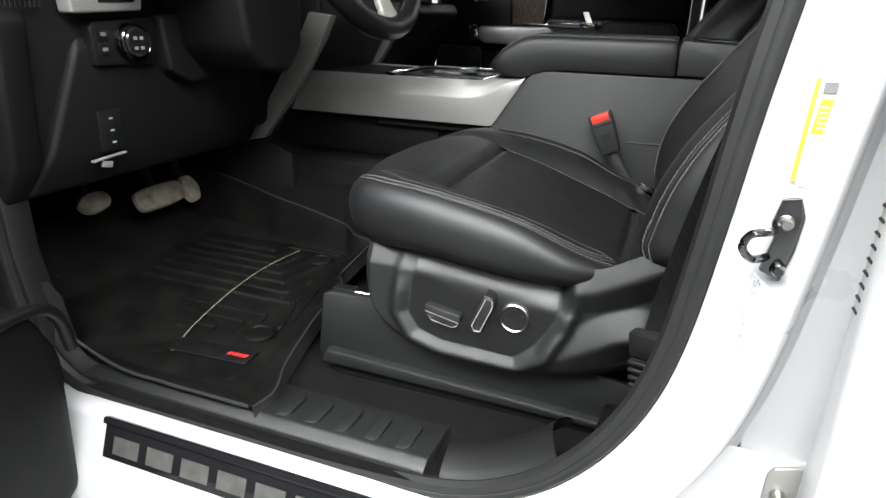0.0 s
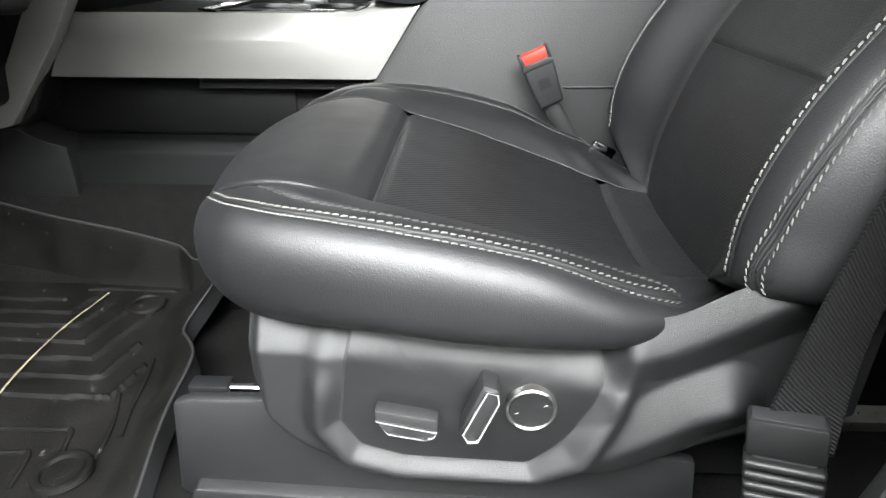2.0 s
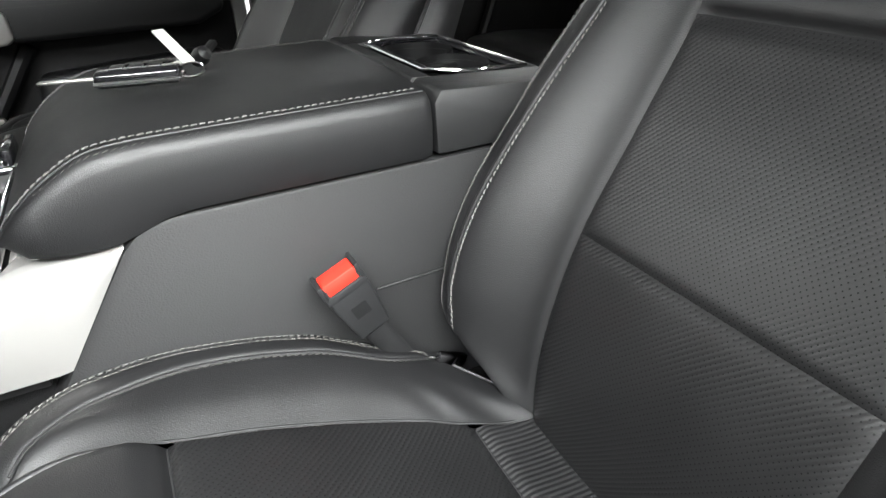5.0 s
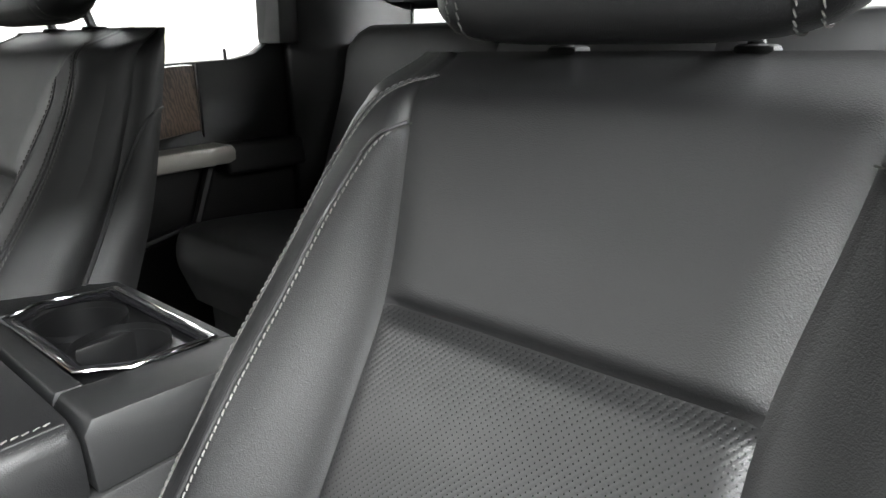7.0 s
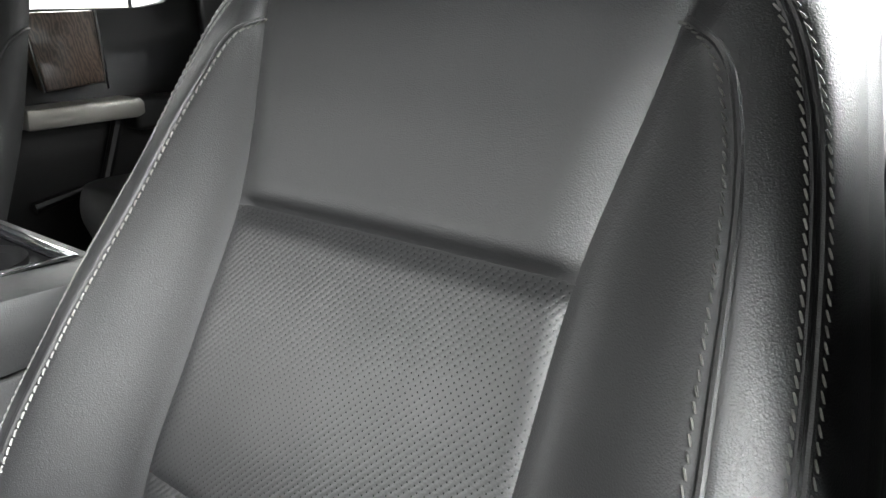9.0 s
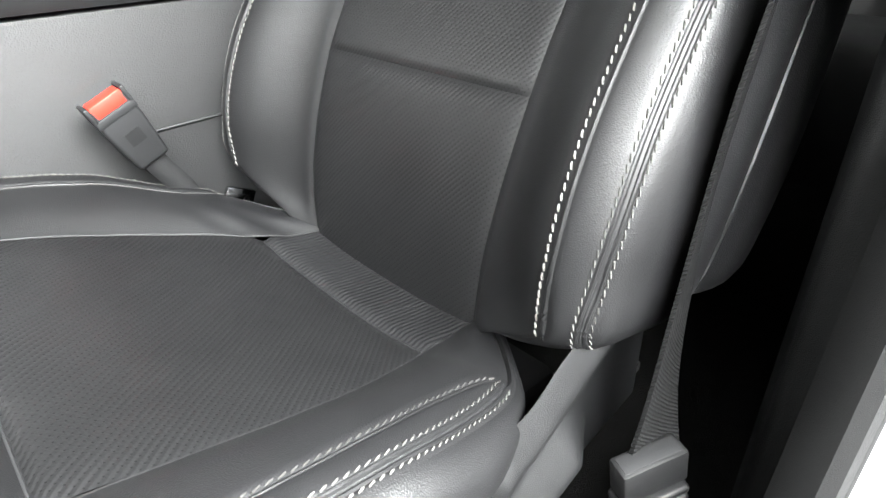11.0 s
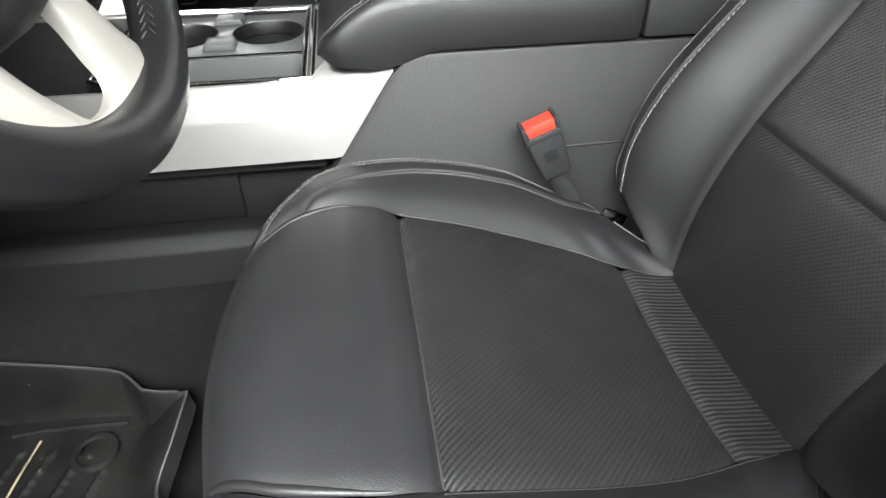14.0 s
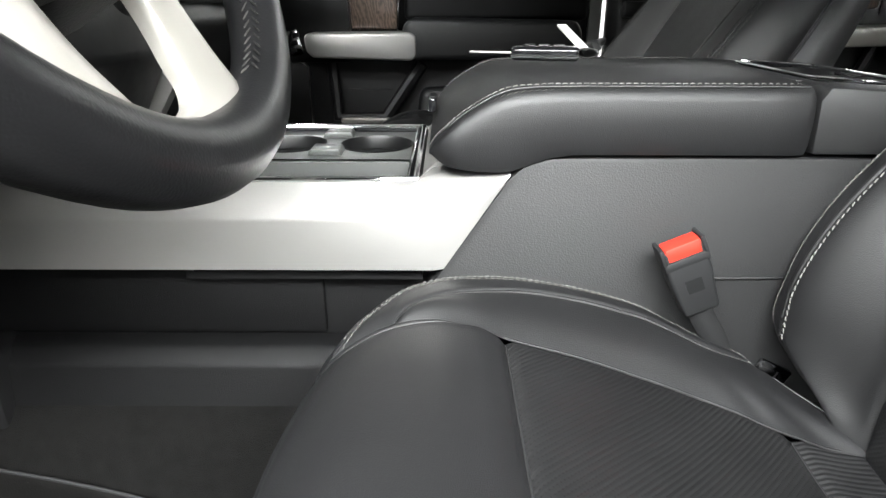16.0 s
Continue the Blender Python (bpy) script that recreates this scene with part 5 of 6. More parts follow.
part("column", turned(lathe([(0.0, -0.30), (0.05, -0.30), (0.06, -0.08), (0.075, -0.03), (0.07, -0.015), (0.0, -0.015)], Matrix.Identity(4), 28), WM), PLASTIC_DARK, wheel)
part("column_lever", turned(sweep([(0.05, 0.02, -0.06), (0.13, 0.03, -0.055), (0.19, 0.035, -0.045)], [0.005, 0.007, 0.009], 10), WM), PLASTIC_SMOOTH, wheel)

# ---- dashboard ----
dash = thing("dashboard", "black grained dashboard with satin silver vent frames and trim", "dashboard")
part("main_body", prism([(-1.25, 1.16), (-0.90, 1.19), (-0.82, 1.22), (-0.79, 1.42), (-0.80, 1.50), (-0.78, 1.62), (-0.86, 1.70), (-1.30, 1.74), (-1.45, 1.74), (-1.45, 1.16)], "y", 0.60, 2.20, 0.012, 3), DASH, dash)
knee = prism([(-0.80, 1.43), (-0.782, 1.40), (-0.795, 1.25), (-0.83, 1.185), (-0.90, 1.175), (-0.86, 1.43)], "y", 0.655, 1.17, 0.01, 3)
for v in knee.verts:
    if v.co.y < 0.70:
        v.co.y += 0.08 * (v.co.z - 1.235) / 0.2
part("knee_panel", knee, DASH, dash)
# the end cap between knee panel and door, with its fine demister slats
part("end_cap", prism([(-0.80, 1.47), (-0.775, 1.44), (-0.80, 1.24), (-0.84, 1.18), (-0.90, 1.18), (-0.90, 1.47)], "y", 0.604, 0.652, 0.008, 3), DASH, dash)
for i in range(10):
    part("slat", sweep([(-0.776, 0.612 + i * 0.0068, 1.456), (-0.772, 0.617 + i * 0.0068, 1.50)], 0.0016, 6), PLASTIC_SMOOTH, dash)
# foot of the driver's vent frame
foot = part("vent_foot", prism([(0.706, 1.449), (0.832, 1.455), (0.842, 1.52), (0.70, 1.52)], "x", -0.785, -0.757, 0.004, 3), SATIN, dash, "satin silver foot of the vent frame")
part("vent_opening", prism([(0.752, 1.4645), (0.818, 1.467), (0.826, 1.512), (0.752, 1.512)], "x", -0.77, -0.7555, 0.001), GLOSS, foot)
part("upper_pad", prism([(-0.86, 1.612), (-0.71, 1.612), (-0.695, 1.632), (-0.725, 1.69), (-0.95, 1.735), (-1.3, 1.742), (-1.3, 1.60)], "y", 0.64, 2.17, 0.016, 4), VINYL, dash)
part("passenger_trim", prism([(-0.80, 1.512), (-0.690, 1.514), (-0.682, 1.522), (-0.700, 1.604), (-0.712, 1.609), (-0.80, 1.609)], "y", 1.50, 1.99, 0.004, 3), SATIN_WARM, dash, "satin silver dash panel with raised letters")
for i in range(9):
    y = 1.655 + i * 0.0285 + (0.016 if i > 4 else 0)
    part("raised_letter", turned(box(-0.0012, 0.0012, -0.0095, 0.0095, -0.008, 0.008, 0.0008), pose(-0.6925, y, 1.570, 0, -12, 0)), SATIN_WARM, dash)
part("glovebox", prism([(-0.79, 1.50), (-0.70, 1.50), (-0.685, 1.47), (-0.73, 1.42), (-0.78, 1.26), (-0.84, 1.18), (-0.90, 1.18), (-0.90, 1.50)], "y", 1.58, 2.16, 0.01, 3), PLASTIC, dash)
VENT = [(1.795, 1.70), (1.83, 1.742), (1.875, 1.738), (1.925, 1.694), (2.066, 1.562), (2.062, 1.548), (1.968, 1.508), (1.886, 1.520), (1.884, 1.530), (1.912, 1.556), (1.838, 1.640)]
HOLE = [(1.866, 1.722), (1.915, 1.694), (2.050, 1.566), (2.046, 1.556), (1.978, 1.560), (1.962, 1.575), (1.862, 1.690)]
for mid_y, sd in ((0.0, 1), (2.78, -1)):
    v = part("vent", prism([(mid_y + sd * a, b) for a, b in VENT], "x", -0.74, -0.655, 0.006, 3), SATIN, dash, "satin silver vent surround")
    part("vent_opening", prism([(mid_y + sd * a, b) for a, b in HOLE], "x", -0.70, -0.652, 0.002), GLOSS, v)
    for i in range(6):
        f = (i + 0.6) / 6.4
        a, b = 1.864 + 0.108 * f, 1.694 - 0.122 * f
        c, d = 1.912 + 0.132 * f, 1.700 - 0.134 * f
        part("slat", sweep([(-0.650, mid_y + sd * a, b), (-0.650, mid_y + sd * c, d)], 0.0042, 8, flat=0.5, up=(1, 0, 0)), PLASTIC_SMOOTH, v)
    part("vent_tab", box(-0.652, -0.636, mid_y + sd * 1.950 - 0.012, mid_y + sd * 1.950 + 0.012, 1.628, 1.640, 0.003), CHROME, v)
# light switch panel at the driver's end
sp = part("light_switch_panel", prism([(0.745, 1.375), (0.742, 1.43), (0.75, 1.438), (0.862, 1.444), (0.868, 1.436), (0.868, 1.38), (0.858, 1.372)], "x", -0.79, -0.772, 0.003), DASH, dash, "black light switch panel")
DM = Matrix.Translation((-0.772, 0.812, 1.408)) @ Matrix.Rotation(radians(90), 4, "Y")
part("light_dial", lathe([(0.0, 0.020), (0.021, 0.020), (0.0235, 0.017), (0.0245, 0.0)], DM, 36), GLOSS, sp)
part("dial_ring", lathe([(0.0255, 0.0), (0.0255, 0.015), (0.0268, 0.0165), (0.0285, 0.014), (0.0295, 0.0)], DM, 36), DARK_CHROME, sp, "dark chrome dial ring")
for i in range(4):
    part("icon", box(-0.7524, -0.7512, 0.802 + (i % 2) * 0.012, 0.809 + (i % 2) * 0.012, 1.397 + (i // 2) * 0.015, 1.402 + (i // 2) * 0.015, 0.0), GREYPRINT, sp)
for i in range(2):
    part("button", box(-0.773, -0.7695, 0.753, 0.772, 1.39 + i * 0.022, 1.407 + i * 0.022, 0.001), DASH, sp)
    part("icon", box(-0.7697, -0.769, 0.758, 0.767, 1.396 + i * 0.022, 1.401 + i * 0.022, 0.0), GREYPRINT, sp)
part("lower_switch_panel", box(-0.80, -0.7885, 0.745, 0.79, 1.24, 1.305, 0.002), DASH, dash)
for i in range(3):
    part("icon", box(-0.7888, -0.7880, 0.764, 0.771, 1.253 + i * 0.019, 1.2555 + i * 0.019, 0.0), BLUEICON, dash)
part("column_shroud", prism([(0.90, 1.50), (0.915, 1.40), (0.955, 1.36), (1.03, 1.355), (1.075, 1.40), (1.085, 1.52)], "x", -0.80, -0.62, 0.012, 3), DASH, dash)
part("lower_shroud", prism([(0.87, 1.45), (0.88, 1.36), (0.93, 1.335), (1.12, 1.345), (1.15, 1.40), (1.15, 1.46)], "x", -0.86, -0.76, 0.008, 3), DASH, dash)
# release handle under the panel
part("release_handle", turned(box(-0.004, 0.004, -0.033, 0.033, -0.0016, 0.0016, 0.001), pose(-0.790, 0.755, 1.232, 4, 0, 0)), GREYPRINT, dash, "pale release handle")
part("handle_tag", turned(box(-0.002, 0.002, -0.010, 0.010, -0.005, 0.005, 0.001), pose(-0.790, 0.748, 1.221, -12, 0, 0)), GREYPRINT, dash)
# silver leg between dash and console
for y in (1.216, 1.575):
    leg = [(-0.880, 1.172), (-0.828, 1.184), (-0.735, 1.300), (-0.665, 1.405), (-0.64, 1.455), (-0.695, 1.462), (-0.722, 1.411), (-0.790, 1.306)]
    part("side_leg", prism(leg, "y", y, y + 0.028, 0.004), SATIN, dash, "satin silver dash leg")
part("centre_panel", prism([(-0.90, 1.13), (-0.80, 1.20), (-0.67, 1.44), (-0.69, 1.66), (-0.9, 1.66)], "y", 1.232, 1.576, 0.008, 3), PLASTIC_SMOOTH, dash)
for i in range(5):
    part("climate_button", turned(box(-0.004, 0.004, -0.018, 0.018, -0.007, 0.007, 0.002), pose(-0.712, 1.28 + i * 0.055, 1.40, 0, -30, 0)), PLASTIC_DARK, dash)
    part("icon", turned(box(-0.001, 0.0055, -0.006, 0.006, -0.002, 0.002, 0.0), pose(-0.7115, 1.28 + i * 0.055, 1.40, 0, -30, 0)), BLUEICON, dash)

# pedals
for nm, lab, y0, y1, z0, z1, x in (("brake_pedal", "dusty worn brake pedal", 0.975, 1.108, 1.035, 1.088, -1.0), ("accelerator_pedal", "dusty worn accelerator pedal pad", 1.118, 1.168, 1.02, 1.085, -1.01), ("parking_brake_pedal", "dusty round parking brake pedal", 0.84, 0.91, 1.07, 1.112, -1.0)):
    pd = thing(nm, lab, "pedal")
    cy, cz = (y0 + y1) / 2, (z0 + z1) / 2
    pad = bmesh.new()
    rg = spline([(y0, cz), (y0 + 0.01, z0 + 0.004), (cy, z0), (y1 - 0.01, z0 + 0.006), (y1, cz), (y1 - 0.008, z1 - 0.004), (cy, z1), (y0 + 0.012, z1 - 0.004)], 32, True)
    part("pad", turned(loft([[Vector((0.0, a, b)) for a, b in rg], [Vector((0.012, a, b)) for a, b in rg], [Vector((0.016, cy + (a - cy) * 0.9, cz + (b - cz) * 0.88)) for a, b in rg]], cap_first=True), Matrix.Translation((x, cy, cz)) @ Matrix.Rotation(radians(-32), 4, "Y") @ Matrix.Translation((0, -cy, -cz))), WORN, pd)
    part("arm", sweep(spline([(x - 0.005, cy, cz), (x - 0.03, cy, cz + 0.06), (x - 0.08, cy, cz + 0.2)], 10), 0.009, 8), PLASTIC_DARK, pd)

# ---- cab shell ----
floor = tagged(part("floor", box(-1.45, 1.45, 0.60, 2.30, 0.85, 0.905, 0.0), CARPET), "charcoal carpet over the cab floor", "floor", kind="structure")
tagged(part("firewall", prism([(-1.16, 0.90), (-1.45, 1.05), (-1.50, 1.75), (-1.55, 1.75), (-1.55, 0.85), (-1.16, 0.85)], "y", 0.60, 2.21, 0.0), CARPET), "dark carpeted firewall", "firewall", kind="structure")
tagged(part("tunnel", prism([(1.16, 0.90), (1.22, 1.06), (1.26, 1.10), (1.55, 1.10), (1.59, 1.06), (1.65, 0.90)], "x", -1.45, 0.30, 0.02, 3), CARPET), "charcoal carpeted transmission tunnel", "floor", kind="structure")
# unseen roof rail, added to keep lamp light off the far seat
rail = tagged(part("added_roof_rail", prism([(0.605, 2.05), (0.61, 2.035), (0.64, 2.028), (0.69, 2.04), (0.71, 2.06), (0.71, 2.09), (0.66, 2.12), (0.61, 2.08)], "x", -0.60, 1.42, 0.008, 3), PLASTIC_DARK), "unseen dark roof rail added over the door openings to block light", "roof rail", kind="structure")
roof = tagged(part("ceiling", box(-0.75, 1.48, 0.70, 2.24, 2.06, 2.10, 0.0), GREYROOF), "grey cloth headliner", "ceiling", kind="structure")
tagged(part("hood", box(-2.6, -1.35, 0.55, 2.26, 1.45, 1.70, 0.05, 3), WHITE), "white hood ahead of the windscreen", "hood", kind="structure")
kick = tagged(part("kick_panel", prism([(-1.42, 0.90), (-0.80, 0.90), (-0.84, 1.10), (-0.84, 1.60), (-1.42, 1.60)], "y", 0.60, 0.645, 0.006), PLASTIC_DARK), "black kick panel beside the pedals", "kick panel", kind="structure")

# door opening: a rounded frame of seal, pillar and sill
OPEN = [(-0.86, 1.60), (-0.86, 1.20), (-0.85, 1.04), (-0.82, 0.945), (-0.76, 0.898), (-0.66, 0.885), (-0.50, 0.885), (-0.30, 0.886), (-0.14, 0.900), (-0.05, 0.938), (0.015, 0.998), (0.062, 1.075), (0.088, 1.16), (0.104, 1.28), (0.116, 1.40), (0.134, 1.55), (0.15, 1.75), (0.16, 2.0)]


def opening(off, y, n=90):
    pts = spline([(a, 0, b) for a, b in OPEN], n)
    out = []
    for i, p in enumerate(pts):
        t = pts[min(i + 1, n - 1)] - pts[max(i - 1, 0)]
        t /= np.linalg.norm(t)
        nn = np.array((-t[2], 0, t[0])) * -1
        out.append(Vector((p[0] + nn[0] * off, y, p[2] + nn[2] * off)))
    return out


seal = thing("door_seal", "black rubber door seal round the opening", "door seal", kind="structure")
part("seal_bulb", sweep(opening(0.003, 0.6035), 0.0085, 10, up=(0, 1, 0)), SEAL_RUBBER, seal)
part("seal_lip", sheet([opening(0.013, 0.606), opening(0.011, 0.599), opening(0.008, 0.6005), opening(-0.004, 0.597), opening(-0.0115, 0.600), opening(-0.0145, 0.608), opening(-0.011, 0.618), opening(0.002, 0.632)]), SEAL_RUBBER, seal)
bodyside = thing("body_side", "glossy white body side round the driver's door opening", "car body", kind="structure")
PROF = [(0.006, 0.608), (0.012, 0.600), (0.020, 0.5945), (0.032, 0.5915), (0.046, 0.5895), (0.054, 0.5875), (0.061, 0.582), (0.067, 0.576), (0.073, 0.574), (0.079, 0.577), (0.084, 0.585), (0.089, 0.598), (0.096, 0.610), (0.110, 0.618)]
jamb = [opening(a, b) for a, b in spline(PROF, 34)]
first = next(i for i, p in enumerate(jamb[0]) if p.z < 0.96)
part("jamb", sheet([r[first:] for r in jamb]), WHITE, bodyside)
part("hinge_post", sheet([r[:first + 1] for r in jamb]), DASH, bodyside, "black lined hinge post")
# pillar trim inside
bp = thing("b_pillar_trim", "black plastic pillar trim behind the door opening", "pillar trim", kind="structure")
part("trim", prism([(0.135, 0.655), (0.13, 0.625), (0.14, 0.615), (0.34, 0.615), (0.34, 0.66), (0.30, 0.665), (0.16, 0.665)], "z", 0.93, 1.50, 0.008), PLASTIC, bp)
part("upper_trim", prism([(0.10, 0.68), (0.10, 0.628), (0.34, 0.628), (0.34, 0.70), (0.14, 0.72)], "z", 1.50, 2.06, 0.008), PLASTIC, bp)
part("pillar_core", box(0.17, 0.34, 0.613, 0.62, 0.86, 2.08, 0.002), WHITE, bp)
part("pillar_foot", box(0.05, 0.34, 0.6085, 0.6125, 0.62, 1.06, 0.001), WHITE, bodyside)
sill = thing("sill_trim", "black ribbed plastic scuff plate along the sill", "scuff plate", kind="structure")
part("plate", prism([(0.610, 0.895), (0.612, 0.912), (0.628, 0.921), (0.70, 0.916), (0.725, 0.905), (0.725, 0.89), (0.61, 0.885)], "x", -0.80, -0.175, 0.003), PLASTIC, sill)
for i in range(13):
    x = -0.215 - i * 0.047
    rows = [[(x - 0.010, 0.632), (x + 0.004, 0.632), (x + 0.010, 0.640), (x + 0.010, 0.682), (x + 0.000, 0.694), (x - 0.010, 0.684)]]
    part("rib", prism(rows[0], "z", 0.917, 0.9235, 0.002), PLASTIC, sill)
rows = [opening(a, b, 160) for a, b in ((-0.006, 0.609), (-0.013, 0.6125), (-0.020, 0.622), (-0.0255, 0.634), (-0.0295, 0.645), (-0.031, 0.656), (-0.0285, 0.668), (-0.022, 0.682), (-0.014, 0.694), (-0.002, 0.700))]
keep = [i for i, p in enumerate(rows[0]) if p.x > -0.166 and p.z < 0.985]
part("end_cap", sheet([[r[i] for i in keep] for r in rows]), PLASTIC_DARK, sill, "grained black corner trim inside the opening")
keep = [i for i, p in enumerate(rows[0]) if p.x < -0.66 and p.z < 1.06]
part("kick_rim", sheet([[r[i] for i in keep] for r in rows[:4]] + [[rows[3][i] + Vector((0.008, 0.012, -0.03)) for i in keep]]), DASH, sill, "curved black rim at the opening's front foot")
# door step plate on the outer sill
outer_sill = thing("outer_sill", "white painted outer sill below the door", "sill", kind="structure")
part("rocker", prism([(0.602, 0.892), (0.58, 0.891), (0.568, 0.887), (0.550, 0.838), (0.530, 0.815), (0.50, 0.70), (0.51, 0.60), (0.60, 0.58)], "x", -0.95, 0.24, 0.008, 3), WHITE, outer_sill)
step = thing("sill_plate", "gloss black sill plate with worn silver lettering", "sill plate")
SP = pose(-0.365, 0.5545, 0.862, 69, 0, 0)
part("plate", turned(box(-0.295, 0.60, -0.028, 0.028, -0.002, 0.004, 0.003), SP), GLOSS, step)
part("ledge", turned(box(-0.295, 0.60, 0.024, 0.034, -0.002, 0.010, 0.002), SP), GLOSS, step)
for i in range(7):
    part("letter", turned(box(-0.275 + i * 0.062, -0.228 + i * 0.062, -0.018, 0.008, 0.0041, 0.0046, 0.0), SP), WORNPRINT, step)
board = thing("running_board", "dark running board below the sill", "running board")
for bx in (-0.8, 0.6):
    part("bracket", box(bx - 0.03, bx + 0.03, 0.42, 0.56, 0.53, 0.62, 0.005), PLASTIC_DARK, board)
part("board", box(-1.1, 0.9, 0.22, 0.47, 0.50, 0.55, 0.015, 3), PLASTIC_DARK, board)
part("edge", box(-1.1, 0.9, 0.205, 0.222, 0.51, 0.548, 0.004), STEEL, board)

# floor liner: a deep tray whose walls run up to the tunnel, the seat and the kick panel
LY = [0.618, 0.66, 0.72, 0.80, 0.874, 0.962, 1.00, 1.041, 1.09, 1.15, 1.20]
REAR_FOOT = [-0.478, -0.474, -0.498, -0.518, -0.530, -0.534, -0.556, -0.583, -0.588, -0.578, -0.575]
REAR_TOP = [-0.440, -0.433, -0.456, -0.476, -0.486, -0.490, -0.512, -0.538, -0.526, -0.512, -0.512]
REAR_Z = [0.934, 0.936, 0.940, 0.944, 0.955, 0.968, 0.964, 0.954, 0.975, 0.997, 1.000]
LX = [-1.13, -0.90, -0.80, -0.69, -0.60, -0.585, -0.568, -0.51, -0.43]
FAR_Y = [1.205, 1.198, 1.194, 1.190, 1.183, 1.174, 1.156, 1.148, 1.146]
FAR_Z = [1.12, 1.075, 1.051, 1.030, 1.010, 1.006, 1.001, 0.997, 0.99]
NEAR_Z = [1.06, 1.05, 0.985, 0.940, 0.935, 0.934, 0.934, 0.934, 0.934]


def liner_base(x, y):
    z = 0.927 + 0.015 * smooth01((y - 0.80) / 0.3)
    z += 0.45 * max(0.0, -0.98 - x) + 0.042 * smooth01((-0.93 - x) / 0.25)
    if x > -0.95 and y > 0.893 and x < curve1(y, LY, REAR_FOOT) - 0.022 and y < 1.13:
        n = (1.04 - y) / 0.034
        if x > -0.686 + 0.03 * n:
            n = (3.5 * (x + 0.686) - (y - 1.04)) / 0.139
        z += 0.004 * smooth01((0.11 - abs((n % 1.0) - 0.5)) / 0.035)
    return z


def liner_point(u, v):
    """u: 0 at the firewall, 1 at the foot of the rear wall, 2 at its top; v: -1 at the near rim, 0 and 1 at the feet of the side walls, 2 at the far rim."""
    x = -1.13
    for _ in range(3):
        yt = curve1(x, LX, FAR_Y)
        yf = yt - 0.016
        y = 0.652 + (yf - 0.652) * min(1, max(0, v)) + (0.016 * (v - 1) if v > 1 else 0) + (0.034 * v if v < 0 else 0)
        foot, top = curve1(y, LY, REAR_FOOT), curve1(y, LY, REAR_TOP)
        x = -1.13 + (foot + 1.13) * u if u <= 1 else foot + (top - foot) * (u - 1)
    z = liner_base(x, y)
    lifts = []
    for w, top in ((u - 1, curve1(y, LY, REAR_Z)), (v - 1, curve1(x, LX, FAR_Z)), (-v, curve1(x, LX, NEAR_Z))):
        if w > 0:
            lifts.append((top - z) * (0.35 * w + 0.65 * smooth01(w)))
    return Vector((x, y, z + (max(lifts) if lifts else 0.0)))


mat_ob = thing("floor_liner", "dusty black rubber floor liner with raised chevron ribs", "floor mat")
US = steps(0, 1, 170) + steps(1, 2, 12)[1:]
VS = steps(-1, 0, 12) + steps(0, 1, 150)[1:] + steps(1, 2, 12)[1:]
rows = [[liner_point(u, v) for v in VS] for u in US]
part("liner", sheet(rows), MATRUB, mat_ob)
drop = Vector((0.004, 0, -0.03))
part("liner_back", sheet([rows[-1], [p + drop for p in rows[-1]]]), RUBBER, mat_ob, "outer face of the liner's rear wall")
part("rim", sweep(rows[-1][::3], 0.0022, 8), RUBBER, mat_ob, "rolled rubber rim of the liner")
part("rim", sweep([r[0] for r in rows[::4]], 0.003, 8), RUBBER, mat_ob, "rolled rubber rim of the liner")
part("rim", sweep([r[-1] for r in rows[::4]], 0.002, 8), RUBBER, mat_ob, "rolled rubber rim of the liner")
LOW_RIBS = [[(-0.572, 0.926), (-0.557, 0.885), (-0.549, 0.85), (-0.548, 0.822)], [(-0.78, 0.864), (-0.62, 0.867), (-0.598, 0.868), (-0.590, 0.845), (-0.581, 0.806)], [(-0.76, 0.830), (-0.645, 0.832), (-0.624, 0.833), (-0.616, 0.808), (-0.612, 0.785)], [(-0.74, 0.796), (-0.67, 0.797), (-0.655, 0.797), (-0.649, 0.780)], [(-0.74, 1.155), (-0.70, 1.158), (-0.60, 1.155)], [(-0.56, 0.99), (-0.552, 0.955), (-0.545, 0.90), (-0.536, 0.86)]]
for rib in LOW_RIBS:
    part("rib", sweep([Vector((a, b, liner_base(a, b) + 0.0008)) for a, b in spline(rib, 26)], 0.0032, 8, flat=0.9), MATRUB, mat_ob, "raised liner rib")
for x, y, r in ((-0.628, 1.113, 1.0), (-0.568, 0.806, 1.05)):
    part("fastener", lathe([(0.0, 0.001), (0.019 * r, 0.001), (0.0205 * r, 0.0045), (0.024 * r, 0.0055), (0.027 * r, 0.0045), (0.0285 * r, 0.0)], Matrix.Translation((x, y, liner_base(-0.9, y) + 0.003)), 36), MATRUB, mat_ob, "round mat fastener")
part("badge", turned(box(-0.075, 0.075, -0.02, 0.02, 0, 0.004, 0.002), pose(-0.60, 0.725, 0.929, 0, 0, 4)), PLASTIC_SMOOTH, mat_ob, "raised smooth badge on the liner")
for i in range(4):
    part("badge_letter", turned(prism([(0.030 + i * 0.0095, -0.0045), (0.0375 + i * 0.0095, -0.0045), (0.0395 + i * 0.0095, 0.0035), (0.032 + i * 0.0095, 0.0035)], "z", 0.0041, 0.0047, 0.0), pose(-0.60, 0.725, 0.929, 0, 0, 4)), REDPRINT, mat_ob, "red printed letter bar")
sc = spline([(-0.66, 0.70), (-0.695, 0.80), (-0.715, 0.92), (-0.715, 1.03), (-0.70, 1.14)], 40)
